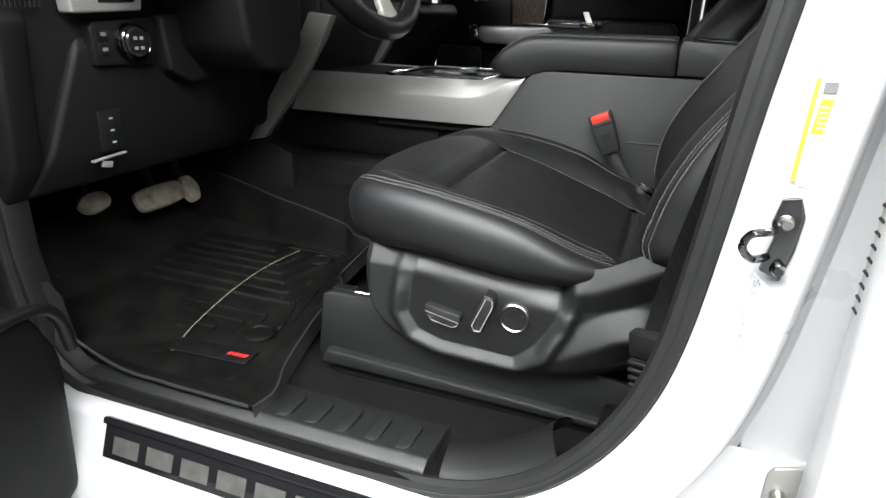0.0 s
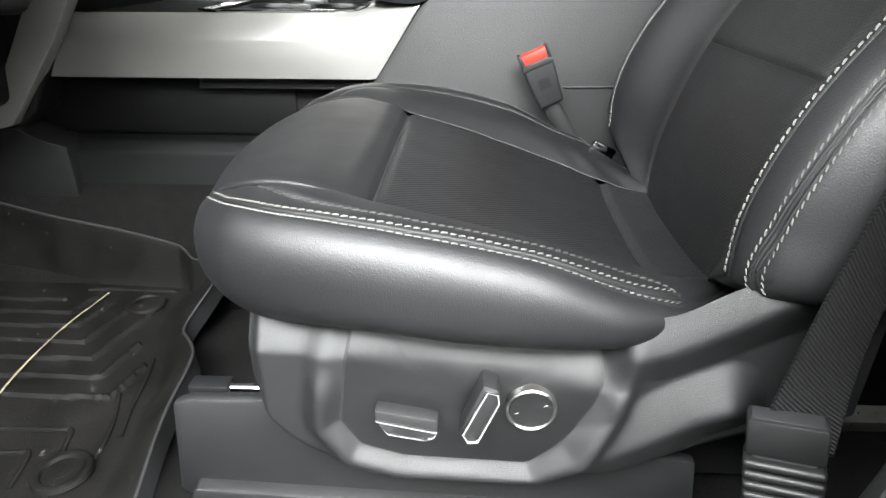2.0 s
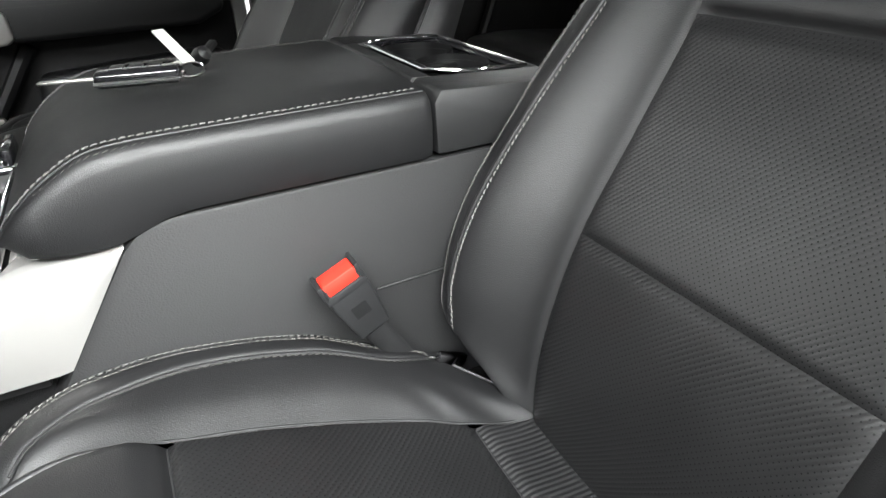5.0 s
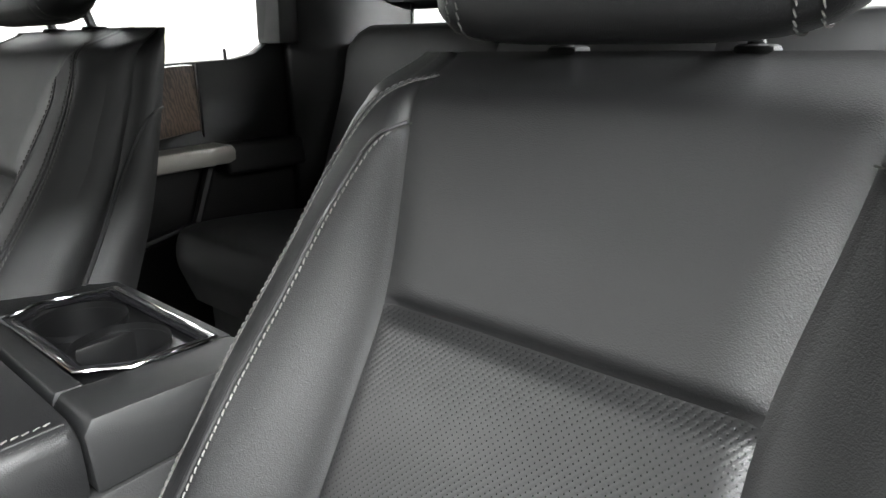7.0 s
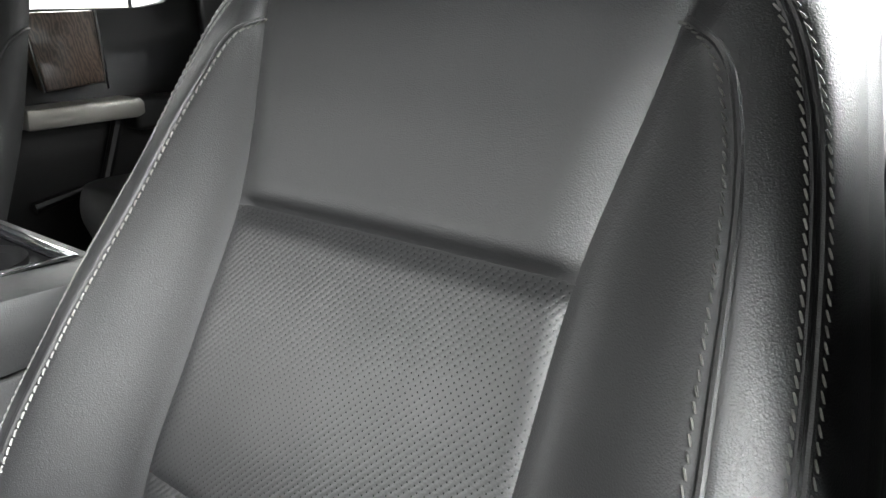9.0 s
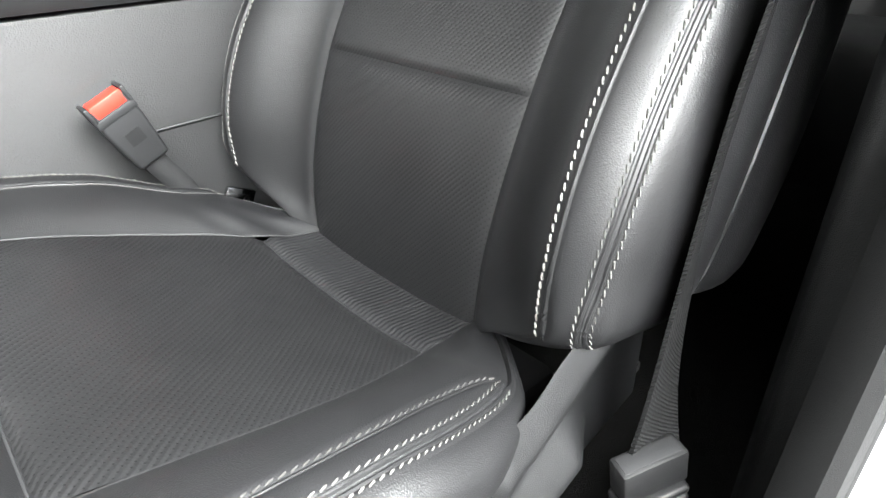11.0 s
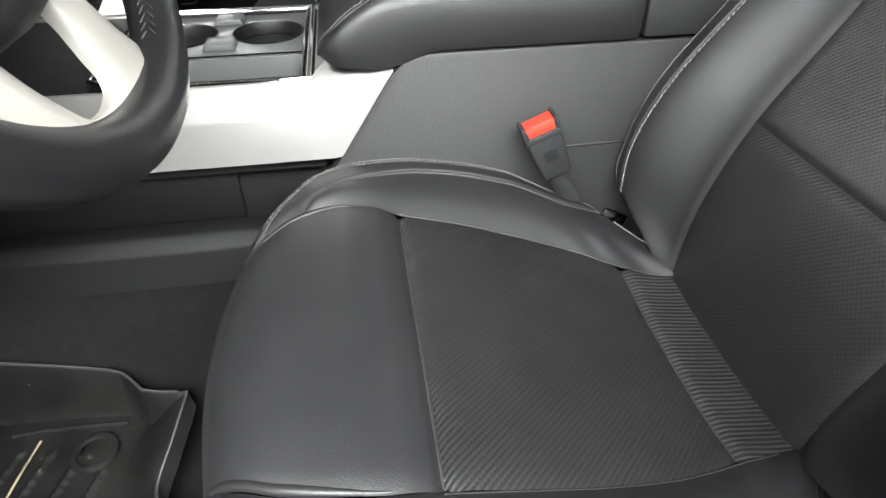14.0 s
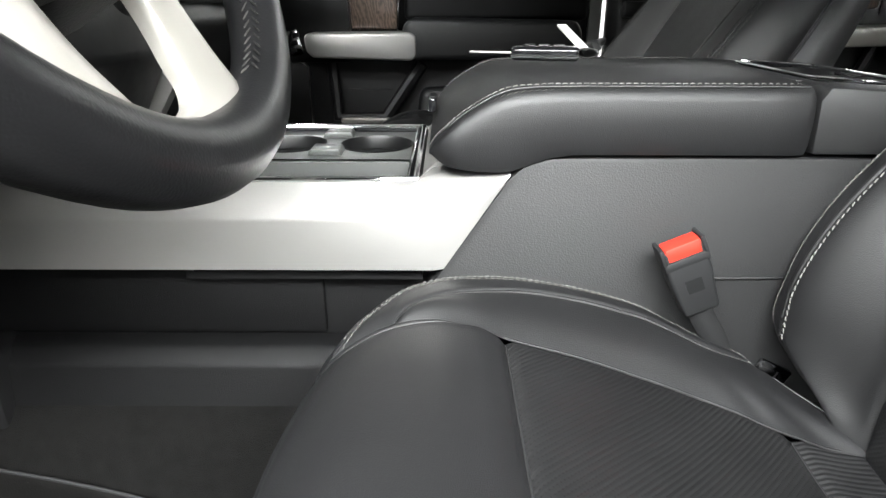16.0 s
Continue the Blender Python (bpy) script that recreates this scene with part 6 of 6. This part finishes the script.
part("scuff_line", sweep([(a, b, 0.9315 + 0.015 * smooth01((b - 0.80) / 0.3)) for a, b in sc], 0.0017, 6, flat=0.5), DUST, mat_ob, "pale dusty scuffed line")

# labels, striker and rear door
striker = thing("door_striker", "dark steel door striker on the white pillar", "door striker")
part("plate", turned(prism([(-0.012, -0.030), (0.006, -0.038), (0.012, -0.010), (0.014, 0.020), (0.008, 0.037), (-0.006, 0.034), (-0.010, 0.012), (-0.006, 0.0)], "z", 0, 0.006, 0.002), Matrix.Translation((0.155, 0.582, 1.294)) @ Matrix.Rotation(radians(90), 4, "X")), DARK_CHROME, striker)
part("loop", sweep(spline([(0.150, 0.582, 1.301), (0.142, 0.562, 1.303), (0.128, 0.553, 1.302), (0.124, 0.553, 1.290), (0.134, 0.560, 1.279), (0.150, 0.582, 1.277)], 24), 0.0035, 8), DARK_CHROME, striker)
part("bolt", lathe([(0.0, 0.009), (0.004, 0.009), (0.0055, 0.006), (0.0065, 0.0)], Matrix.Translation((0.157, 0.576, 1.268)) @ Matrix.Rotation(radians(90), 4, "X"), 12), DARK_CHROME, striker)
part("bolt", lathe([(0.0, 0.009), (0.004, 0.009), (0.0055, 0.006), (0.0065, 0.0)], Matrix.Translation((0.155, 0.576, 1.309)) @ Matrix.Rotation(radians(90), 4, "X"), 12), STEEL, striker)

lab = thing("safety_label", "white and yellow paper labels with fine print on the pillar", "label")
part("sheet", prism([(0.1565, 1.345), (0.1575, 1.425), (0.1705, 1.425), (0.1665, 1.33), (0.160, 1.325)], "y", 0.5866, 0.5876, 0.0), PAPER, lab)
part("yellow_strip", prism([(0.1525, 1.342), (0.1545, 1.423), (0.1578, 1.423), (0.1558, 1.342)], "y", 0.5858, 0.5868, 0.0), YELLOW, lab)
part("yellow_patch", prism([(0.1585, 1.381), (0.161, 1.408), (0.1695, 1.408), (0.167, 1.381)], "y", 0.5856, 0.5866, 0.0), YELLOW, lab)
part("print_bar", box(0.1605, 0.170, 0.5856, 0.5866, 1.412, 1.4205, 0.0), GREYPRINT, lab)
for i in range(7):
    part("print_bar", box(0.1588, 0.163 if i % 3 else 0.166, 0.5858, 0.5866, 1.337 + i * 0.006, 1.3385 + i * 0.006, 0.0), FAINTPRINT, lab)
for i in range(5):
    part("print_bar", box(0.1615, 0.1672, 0.5850, 0.5857, 1.385 + i * 0.004, 1.3862 + i * 0.004, 0.0), FAINTPRINT, lab)
tyre = thing("tyre_label", "pale printed label with fine grey text and a bar code", "label")
LC = [Vector((0.1345, 0, 1.169)), Vector((0.1425, 0, 1.258)), Vector((0.1565, 0, 1.246)), Vector((0.153, 0, 1.150))]
JAMB = spline([(a, 0, b) for a, b in OPEN], 200)


def jamb_y(x, z):
    off = min(math.hypot(x - q[0], z - q[2]) for q in JAMB)
    return float(np.interp(off, [p[0] for p in PROF], [p[1] for p in PROF]))


def on_label(u, v, lift):
    p = (LC[0].lerp(LC[1], u)).lerp(LC[3].lerp(LC[2], u), v)
    return Vector((p.x, jamb_y(p.x, p.z) - 0.0012 - lift, p.z))


def label_bars(bars, lift):
    b = bmesh.new()
    for u0, u1, v0, v1 in bars:
        n = 1 if v1 - v0 < 0.2 else 8
        for i in range(n):
            a, c = v0 + (v1 - v0) * i / n, v0 + (v1 - v0) * (i + 1) / n
            b.faces.new([b.verts.new(on_label(u, v, lift)) for u, v in ((u0, a), (u1, a), (u1, c), (u0, c))])
    return b


part("sheet", label_bars([(0, 1, 0, 1)], 0.0), LABELBLUE, tyre, smooth=False)
rng = random.Random(5)
for line in range(13):
    v = 0.03 + line * 0.048 if line < 11 else 0.80 + (line - 11) * 0.10
    u, bars = 0.02 + 0.10 * rng.random(), []
    while u < 0.95:
        w = 0.015 + 0.05 * rng.random()
        if rng.random() < 0.72:
            bars.append((u, min(0.97, u + w), v, v + 0.026))
        u += w + 0.012
    part("print_line", label_bars(bars, 0.0006), LABELPRINT, tyre, smooth=False)
part("bar_code", label_bars([(0.05 + i * 0.018, 0.05 + i * 0.018 + 0.004 + 0.008 * rng.random(), 0.62, 0.73) for i in range(50)], 0.0006), LABELPRINT, tyre, smooth=False)

# ---- far door, rear cabin ----
door = thing("passenger_door", "black passenger door panel with silver pull and wood trim", "car door")
PD = 2.25
part("lower_panel", prism([(-0.82, 0.93), (-0.82, 1.53), (-0.70, 1.545), (-0.50, 1.548), (-0.385, 1.565), (-0.30, 1.605), (-0.20, 1.63), (-0.05, 1.636), (0.065, 1.632), (0.068, 0.93)], "y", PD + 0.045, PD + 0.09, 0.006), PLASTIC_DARK, door)
part("upper_roll", prism([(-0.39, 1.46), (-0.385, 1.56), (-0.30, 1.60), (-0.20, 1.624), (-0.05, 1.63), (0.06, 1.626), (0.06, 1.46)], "y", PD + 0.02, PD + 0.05, 0.014, 4), PLASTIC_DARK, door)
part("armrest", prism([(-0.385, 1.40), (-0.39, 1.45), (-0.37, 1.468), (0.02, 1.462), (0.035, 1.44), (0.035, 1.40), (-0.02, 1.375), (-0.36, 1.372)], "y", PD - 0.055, PD + 0.046, 0.014, 4), LEATHER, door, "padded black armrest with stitching")
part("stitching", dashes([(x, PD - 0.054, 1.437) for x in steps(-0.36, 0.02, 30)], [(0, -1, 0)] * 31), THREAD, door, smooth=False, kind="stuff")
part("switch_pod", prism([(-0.80, 1.36), (-0.80, 1.53), (-0.66, 1.54), (-0.52, 1.54), (-0.50, 1.44), (-0.52, 1.36)], "y", PD + 0.01, PD + 0.05, 0.012, 3), PLASTIC_DARK, door)
part("handle_bezel", sweep(spline([(-0.70, PD + 0.009, 1.515), (-0.70, PD + 0.009, 1.528), (-0.65, PD + 0.009, 1.53), (-0.60, PD + 0.009, 1.526), (-0.605, PD + 0.009, 1.512), (-0.65, PD + 0.009, 1.512)], 30, True), 0.0014, 6, closed=True), GLOSS, door)
part("lock_switch", box(-0.68, -0.635, PD + 0.0, PD + 0.012, 1.516, 1.526, 0.002), GLOSS, door)
part("lock_switch_edge", box(-0.66, -0.645, PD - 0.002, PD + 0.004, 1.514, 1.528, 0.002), SATIN, door)
part("seat_memory", turned(box(-0.016, 0.016, -0.004, 0.004, -0.03, 0.03, 0.003), pose(-0.66, PD + 0.01, 1.408, 0, -14, 0)), CHROME, door, "chrome framed switch")
for i in range(3):
    part("memory_button", turned(box(-0.008, 0.008, -0.006, 0.004, -0.006, 0.006, 0.001), pose(-0.664 + i * 0.0045, PD + 0.008, 1.39 + i * 0.018, 0, -14, 0)), PLASTIC_SMOOTH, door)
pull = [(-0.622, 1.425), (-0.612, 1.434), (-0.372, 1.437), (-0.358, 1.428), (-0.356, 1.382), (-0.368, 1.372), (-0.602, 1.378), (-0.618, 1.392)]
part("pull_handle", prism(pull, "y", PD - 0.062, PD + 0.02, 0.008, 3), SATIN, door, "satin silver door pull")
part("wood_panel", prism([(-0.515, 1.44), (-0.52, 1.548), (-0.40, 1.562), (-0.405, 1.44)], "y", PD - 0.004, PD + 0.04, 0.006, 3), WOOD, door, "smoked wood trim panel")
for x0, x1 in ((-0.5185, -0.523), (-0.4045, -0.3985)):
    part("chrome_strip", sweep([(x0, PD - 0.004, 1.435), (x1, PD - 0.005, 1.556)], 0.0022, 8), CHROME, door)
part("pocket_frame", sweep([(-0.575, PD + 0.03, 1.375), (-0.565, PD + 0.025, 1.225), (-0.44, PD + 0.025, 1.225), (-0.345, PD + 0.015, 1.36)], 0.016, 8, flat=0.8, up=(0, 1, 0)), PLASTIC_DARK, door)
part("pocket_base", box(-0.555, -0.43, PD + 0.0, PD + 0.05, 1.212, 1.226, 0.004), SATIN_WARM, door, "satin silver pocket edge")
part("pocket_line", box(-0.54, -0.43, PD + 0.043, PD + 0.047, 1.29, 1.294, 0.001), PLASTIC_DARK, door)
part("speaker_grille", prism([(-0.79, 1.165), (-0.79, 1.358), (-0.645, 1.360), (-0.632, 1.345), (-0.634, 1.178), (-0.648, 1.163)], "y", PD + 0.02, PD + 0.05, 0.004), PLASTIC_DARK, door, "black speaker cover")
part("grille_edge", sweep([(-0.79, PD + 0.019, 1.360), (-0.648, PD + 0.019, 1.362), (-0.632, PD + 0.019, 1.348), (-0.633, PD + 0.019, 1.176), (-0.648, PD + 0.019, 1.163), (-0.68, PD + 0.019, 1.162)], 0.0018, 6), SATIN, door, "thin silver edge")
part("lower_pocket", prism([(-0.40, 0.98), (-0.35, 1.30), (0.0, 1.32), (0.04, 1.30), (0.04, 0.98)], "y", PD + 0.0, PD + 0.046, 0.02, 3), PLASTIC_DARK, door)
part("lock_knob", lathe([(0.0, 0.022), (0.004, 0.020), (0.005, 0.0)], Matrix.Translation((0.035, PD + 0.06, 1.63)), 10), PLASTIC_SMOOTH, door)
part("window_edge", sweep([(-0.82, PD + 0.07, 1.556), (-0.50, PD + 0.07, 1.556), (-0.385, PD + 0.07, 1.574), (-0.30, PD + 0.07, 1.612), (-0.20, PD + 0.07, 1.638), (0.065, PD + 0.07, 1.640)], 0.006, 8), RUBBER, door)
wing = thing("door_mirror", "black folding door mirror outside the passenger window", "door mirror")
part("housing", prism([(-0.75, 1.575), (-0.78, 1.72), (-0.76, 1.86), (-0.60, 1.87), (-0.575, 1.82), (-0.58, 1.62), (-0.60, 1.585)], "y", 2.60, 2.68, 0.015, 3), PLASTIC_SMOOTH, wing)
part("mirror_glass", prism([(-0.735, 1.605), (-0.745, 1.72), (-0.735, 1.84), (-0.62, 1.845), (-0.598, 1.81), (-0.60, 1.635), (-0.615, 1.612)], "y", 2.594, 2.602, 0.0), MIRROR, wing, "mirror glass")
part("arm", sweep([(-0.84, 2.33, 1.63), (-0.80, 2.5, 1.63), (-0.76, 2.62, 1.63)], 0.03, 10, flat=0.6), PLASTIC_SMOOTH, wing)
far = thing("far_pillar", "white far pillar with dark trim between the doors", "pillar", kind="structure")
part("gap_edge", box(0.067, 0.098, PD + 0.045, PD + 0.12, 0.9, 1.70, 0.003), GREYROOF, far)
part("trim", prism([(0.105, 2.26), (0.115, 2.20), (0.28, 2.18), (0.33, 2.22), (0.33, 2.28), (0.105, 2.30)], "z", 0.92, 1.62, 0.01), PLASTIC, far)
part("upper_trim", prism([(0.11, 2.26), (0.12, 2.18), (0.30, 2.16), (0.33, 2.2), (0.33, 2.28), (0.11, 2.30)], "z", 1.62, 2.08, 0.01), GREYROOF, far)
fbelt = thing("seat_belt", "black seat belt hanging on the far pillar", "seat belt")
part("webbing", ribbon(spline([(0.165, 2.165, 1.90), (0.158, 2.17, 1.68), (0.14, 2.17, 1.56), (0.13, 2.16, 1.50)], 14), [(1, 0.1, 0.2)] * 14, 0.024), BELT, fbelt)
part("guide", box(0.11, 0.165, 2.14, 2.18, 1.47, 1.505, 0.006), PLASTIC_SMOOTH, fbelt)
rdoor = thing("rear_door", "black rear door panel with silver pull and wood trim", "car door")
part("panel", prism([(0.36, 0.93), (0.36, 1.64), (0.72, 1.652), (0.90, 1.662), (0.96, 1.675), (1.03, 1.72), (1.10, 1.73), (1.10, 0.93)], "y", PD + 0.05, PD + 0.09, 0.006), PLASTIC_DARK, rdoor)
part("pull_handle", prism([(0.55, 1.40), (0.555, 1.445), (0.81, 1.452), (0.822, 1.44), (0.82, 1.412), (0.80, 1.405)], "y", PD - 0.03, PD + 0.06, 0.006), SATIN_WARM, rdoor, "satin silver door pull")
part("armrest", prism([(0.80, 1.37), (0.80, 1.45), (1.05, 1.45), (1.06, 1.37)], "y", PD - 0.02, PD + 0.06, 0.012, 3), PLASTIC_DARK, rdoor)
part("wood_panel", prism([(0.62, 1.475), (0.60, 1.64), (0.755, 1.65), (0.755, 1.49)], "y", PD + 0.01, PD + 0.06, 0.006), WOOD, rdoor, "smoked wood trim panel")
for x0, x1 in ((0.615, 0.597), (0.757, 0.757)):
    part("chrome_strip", sweep([(x0, PD + 0.009, 1.475), (x1, PD + 0.009, 1.652)], 0.003, 8), CHROME, rdoor)
part("pocket", sweep([(0.78, PD + 0.03, 1.40), (0.72, PD + 0.03, 1.25), (0.55, PD + 0.03, 1.22)], 0.014, 8), PLASTIC_DARK, rdoor)
part("lock_knob", lathe([(0.0, 0.03), (0.004, 0.028), (0.005, 0.0)], Matrix.Translation((0.875, PD + 0.06, 1.658)), 10), PLASTIC_SMOOTH, rdoor)
cp = thing("rear_quarter", "dark trim and grey pillar at the rear corner", "pillar", kind="structure")
part("trim", prism([(1.07, 2.34), (1.05, 2.27), (1.12, 2.20), (1.25, 2.15), (1.46, 2.15), (1.46, 2.34)], "z", 0.92, 2.08, 0.01), PLASTIC_DARK, cp)
part("upper_trim", prism([(1.00, 1.70), (1.07, 1.70), (1.07, 2.08), (1.02, 2.08)], "y", 2.24, 2.34, 0.008), PLASTIC_DARK, cp)
cpn = thing("rear_quarter", "dark trim at the rear corner behind the driver seat", "pillar", kind="structure")
part("trim", prism([(1.07, 0.47), (1.05, 0.54), (1.12, 0.61), (1.25, 0.66), (1.46, 0.66), (1.46, 0.47)], "z", 0.92, 2.08, 0.01), PLASTIC_DARK, cpn)
rw = tagged(part("rear_wall", box(1.40, 1.46, 0.56, 2.25, 0.88, 1.73, 0.0), PLASTIC_DARK), "dark trimmed rear wall of the cab", "rear wall", kind="structure")
ndoor = thing("rear_door", "white rear door edge with black rubber edge seal", "car door")
part("skin", prism([(0.208, 0.505), (0.209, 0.545), (0.222, 0.585), (1.10, 0.585), (1.10, 0.50), (0.24, 0.498)], "z", 0.86, 1.66, 0.006), WHITE, ndoor)
part("inner_panel", box(0.36, 1.08, 0.585, 0.62, 0.92, 1.64, 0.01), PLASTIC_DARK, ndoor)
for i in range(9):
    part("seal_tooth", prism([(0.2068, 1.256 + i * 0.0105), (0.2105, 1.259 + i * 0.0105), (0.2105, 1.253 + i * 0.0105)], "y", 0.533, 0.546, 0.0015), RUBBER, ndoor)
hinge = thing("door_check_bracket", "grey painted steel bracket at the pillar's foot", "bracket")
part("leaf", prism([(0.186, 1.03), (0.186, 1.074), (0.191, 1.083), (0.216, 1.090), (0.216, 1.03)], "y", 0.558, 0.563, 0.002), SATIN, hinge)
part("pin", lathe([(0.0, 0.012), (0.007, 0.012), (0.007, 0.0)], Matrix.Translation((0.198, 0.5575, 1.055)) @ Matrix.Rotation(radians(90), 4, "X"), 16), STEEL, hinge)

bench = thing("rear_bench", "black leather rear bench seat with pale stitching", "rear seat")
bz = [(0.60, 1.12), (0.575, 1.20), (0.585, 1.27), (0.62, 1.297), (0.75, 1.295), (1.02, 1.26), (1.08, 1.18)]


def bench_mesh(prof, y0, y1, crown=0.012, n=16):
    rows = []
    for j in range(n + 1):
        a = j / n
        y = y0 + (y1 - y0) * a
        e = min(a, 1 - a) * (y1 - y0)
        k = smooth01(e / 0.05)
        cx = sum(p[0] for p in prof) / len(prof)
        cz = sum(p[1] for p in prof) / len(prof)
        rows.append([Vector((cx + (p[0] - cx) * (0.9 + 0.1 * k), y, cz + (p[1] - cz) * (0.82 + 0.18 * k))) for p in spline(prof, 30)])
    b = sheet(rows)
    b.verts.ensure_lookup_table()
    for base in (0, n * 30):
        b.faces.new([b.verts[base + i] for i in range(30)])
    return b


for y0, y1 in ((0.66, 1.30), (1.30, 2.16)):
    part("cushion", bench_mesh(bz, y0, y1), LEATHER, bench)
bk = [(0.99, 1.22), (1.01, 1.28), (1.12, 1.58), (1.15, 1.71), (1.18, 1.745), (1.24, 1.745), (1.28, 1.70), (1.27, 1.22)]
for y0, y1 in ((0.66, 1.16), (1.16, 1.64), (1.64, 2.14)):
    part("backrest", bench_mesh(bk, y0, y1), LEATHER, bench)
    cy = (y0 + y1) / 2
    part("head_rest", bench_mesh([(1.16, 1.80), (1.165, 1.90), (1.20, 1.92), (1.26, 1.90), (1.27, 1.80), (1.22, 1.785)], cy - 0.13, cy + 0.13), LEATHER, bench)
    for dy in (-0.06, 0.06):
        part("post", sweep([(1.215, cy + dy, 1.71), (1.215, cy + dy, 1.80)], 0.006, 8), CHROME, bench)
part("base", box(0.64, 1.25, 0.70, 2.12, 0.905, 1.14, 0.01), PLASTIC_DARK, bench)
for o in (0.0, 0.01):
    part("stitching", dashes([(0.585 + 0.03 * a, 1.305 + o, 1.25 + 0.045 * a) for a in steps(0, 1, 8)], [(-0.6, 0, 0.7)] * 9), THREAD, bench, smooth=False, kind="stuff")

# windows
for nm, pts, lab in (("window_1", [(-0.82, 2.31, 1.55), (0.07, 2.31, 1.63), (0.12, 2.24, 2.06), (-0.45, 2.24, 2.06)], "clear passenger window"), ("window_2", [(0.36, 2.31, 1.64), (1.04, 2.31, 1.72), (1.04, 2.24, 2.06), (0.36, 2.24, 2.06)], "clear far rear window"), ("window_3", [(1.43, 0.66, 1.735), (1.43, 2.15, 1.735), (1.43, 2.10, 2.05), (1.43, 0.71, 2.05)], "clear rear screen")):
    b = bmesh.new()
    b.faces.new([b.verts.new(p) for p in pts])
    g = tagged(part(nm, b, GLASS, smooth=False), lab, "window", kind="structure")
    g.visible_shadow = False

# ---- driver's open door, at the edge of view ----
ddoor = thing("driver_door", "open black driver door panel with map pocket", "car door")
DDM = Matrix.Translation((-0.91, 0.53, 0)) @ Matrix.Rotation(radians(-72), 4, "Z")
part("inner_panel", turned(box(0.03, 0.98, -0.02, 0.08, 0.74, 1.52, 0.02, 3), DDM), DASH, ddoor)
part("outer_skin", turned(box(0.0, 1.0, -0.075, -0.02, 0.72, 1.56, 0.01, 3), DDM), WHITE, ddoor)
part("map_pocket", turned(prism([(0.05, 0.76), (0.03, 1.00), (0.08, 1.10), (0.55, 1.12), (0.62, 1.02), (0.60, 0.76)], "y", 0.05, 0.205, 0.04, 4), DDM), DASH, ddoor)
part("pocket_rim", turned(sweep(spline([(0.03, 0.205, 1.00), (0.08, 0.208, 1.085), (0.30, 0.208, 1.105), (0.55, 0.208, 1.10), (0.62, 0.205, 1.02)], 40), 0.009, 10), DDM), PLASTIC_SMOOTH, ddoor, "smooth curved rim of the map pocket")

# ---- workshop round the truck ----
X0, X1, Y0, Y1, ZC = -6.0, 7.0, -5.0, 6.2, 3.5
tagged(part("ground", box(X0, X1, Y0, Y1, -0.1, 0.0, 0.0), CONCRETE), "grey sealed concrete workshop floor", "floor", kind="structure")
tagged(part("wall_north", box(X0, X1, Y1, Y1 + 0.1, 0, ZC, 0.0), WALLPAINT), "bright white workshop wall", "wall", kind="structure")
tagged(part("wall_south", box(X0, X1, Y0 - 0.1, Y0, 0, ZC, 0.0), WALLGREY), "plain unseen workshop wall, grey to cut bounced light", "wall", kind="structure")
tagged(part("wall_east", box(X1, X1 + 0.1, Y0, Y1, 0, ZC, 0.0), WALLPAINT), "bright white workshop wall", "wall", kind="structure")
tagged(part("wall_west", box(X0 - 0.1, X0, Y0, Y1, 0, ZC, 0.0), WALLGREY), "plain unseen workshop wall, grey to cut bounced light", "wall", kind="structure")
tagged(part("ceiling", box(X0, X1, Y0, Y1, ZC, ZC + 0.1, 0.0), WALLGREY), "unseen workshop ceiling, grey to cut bounced light", "ceiling", kind="structure")
tagged(part("wall_column", box(2.61, 3.12, Y1 - 0.12, Y1, 0, ZC, 0.01), WALLCREAM), "cream painted wall column", "column", kind="structure")
# bodies of the unseen lamps that were added to light the cab
for lx, ly, lz, sx, sy, w in LAMPS:
    tl = thing("assumed_ceiling_panel", "assumed lit white ceiling panel, out of view", "ceiling light", "ceiling tubes")
    part("housing", box(lx - sx / 2, lx + sx / 2, ly - sy / 2 - 0.01, ly + sy / 2 + 0.01, lz, ZC, 0.01), WALLPAINT, tl)
    part("diffuser", box(lx - sx / 2, lx + sx / 2, ly - sy / 2, ly + sy / 2, lz - 0.05, lz, 0.0), LAMP_GLOW, tl)
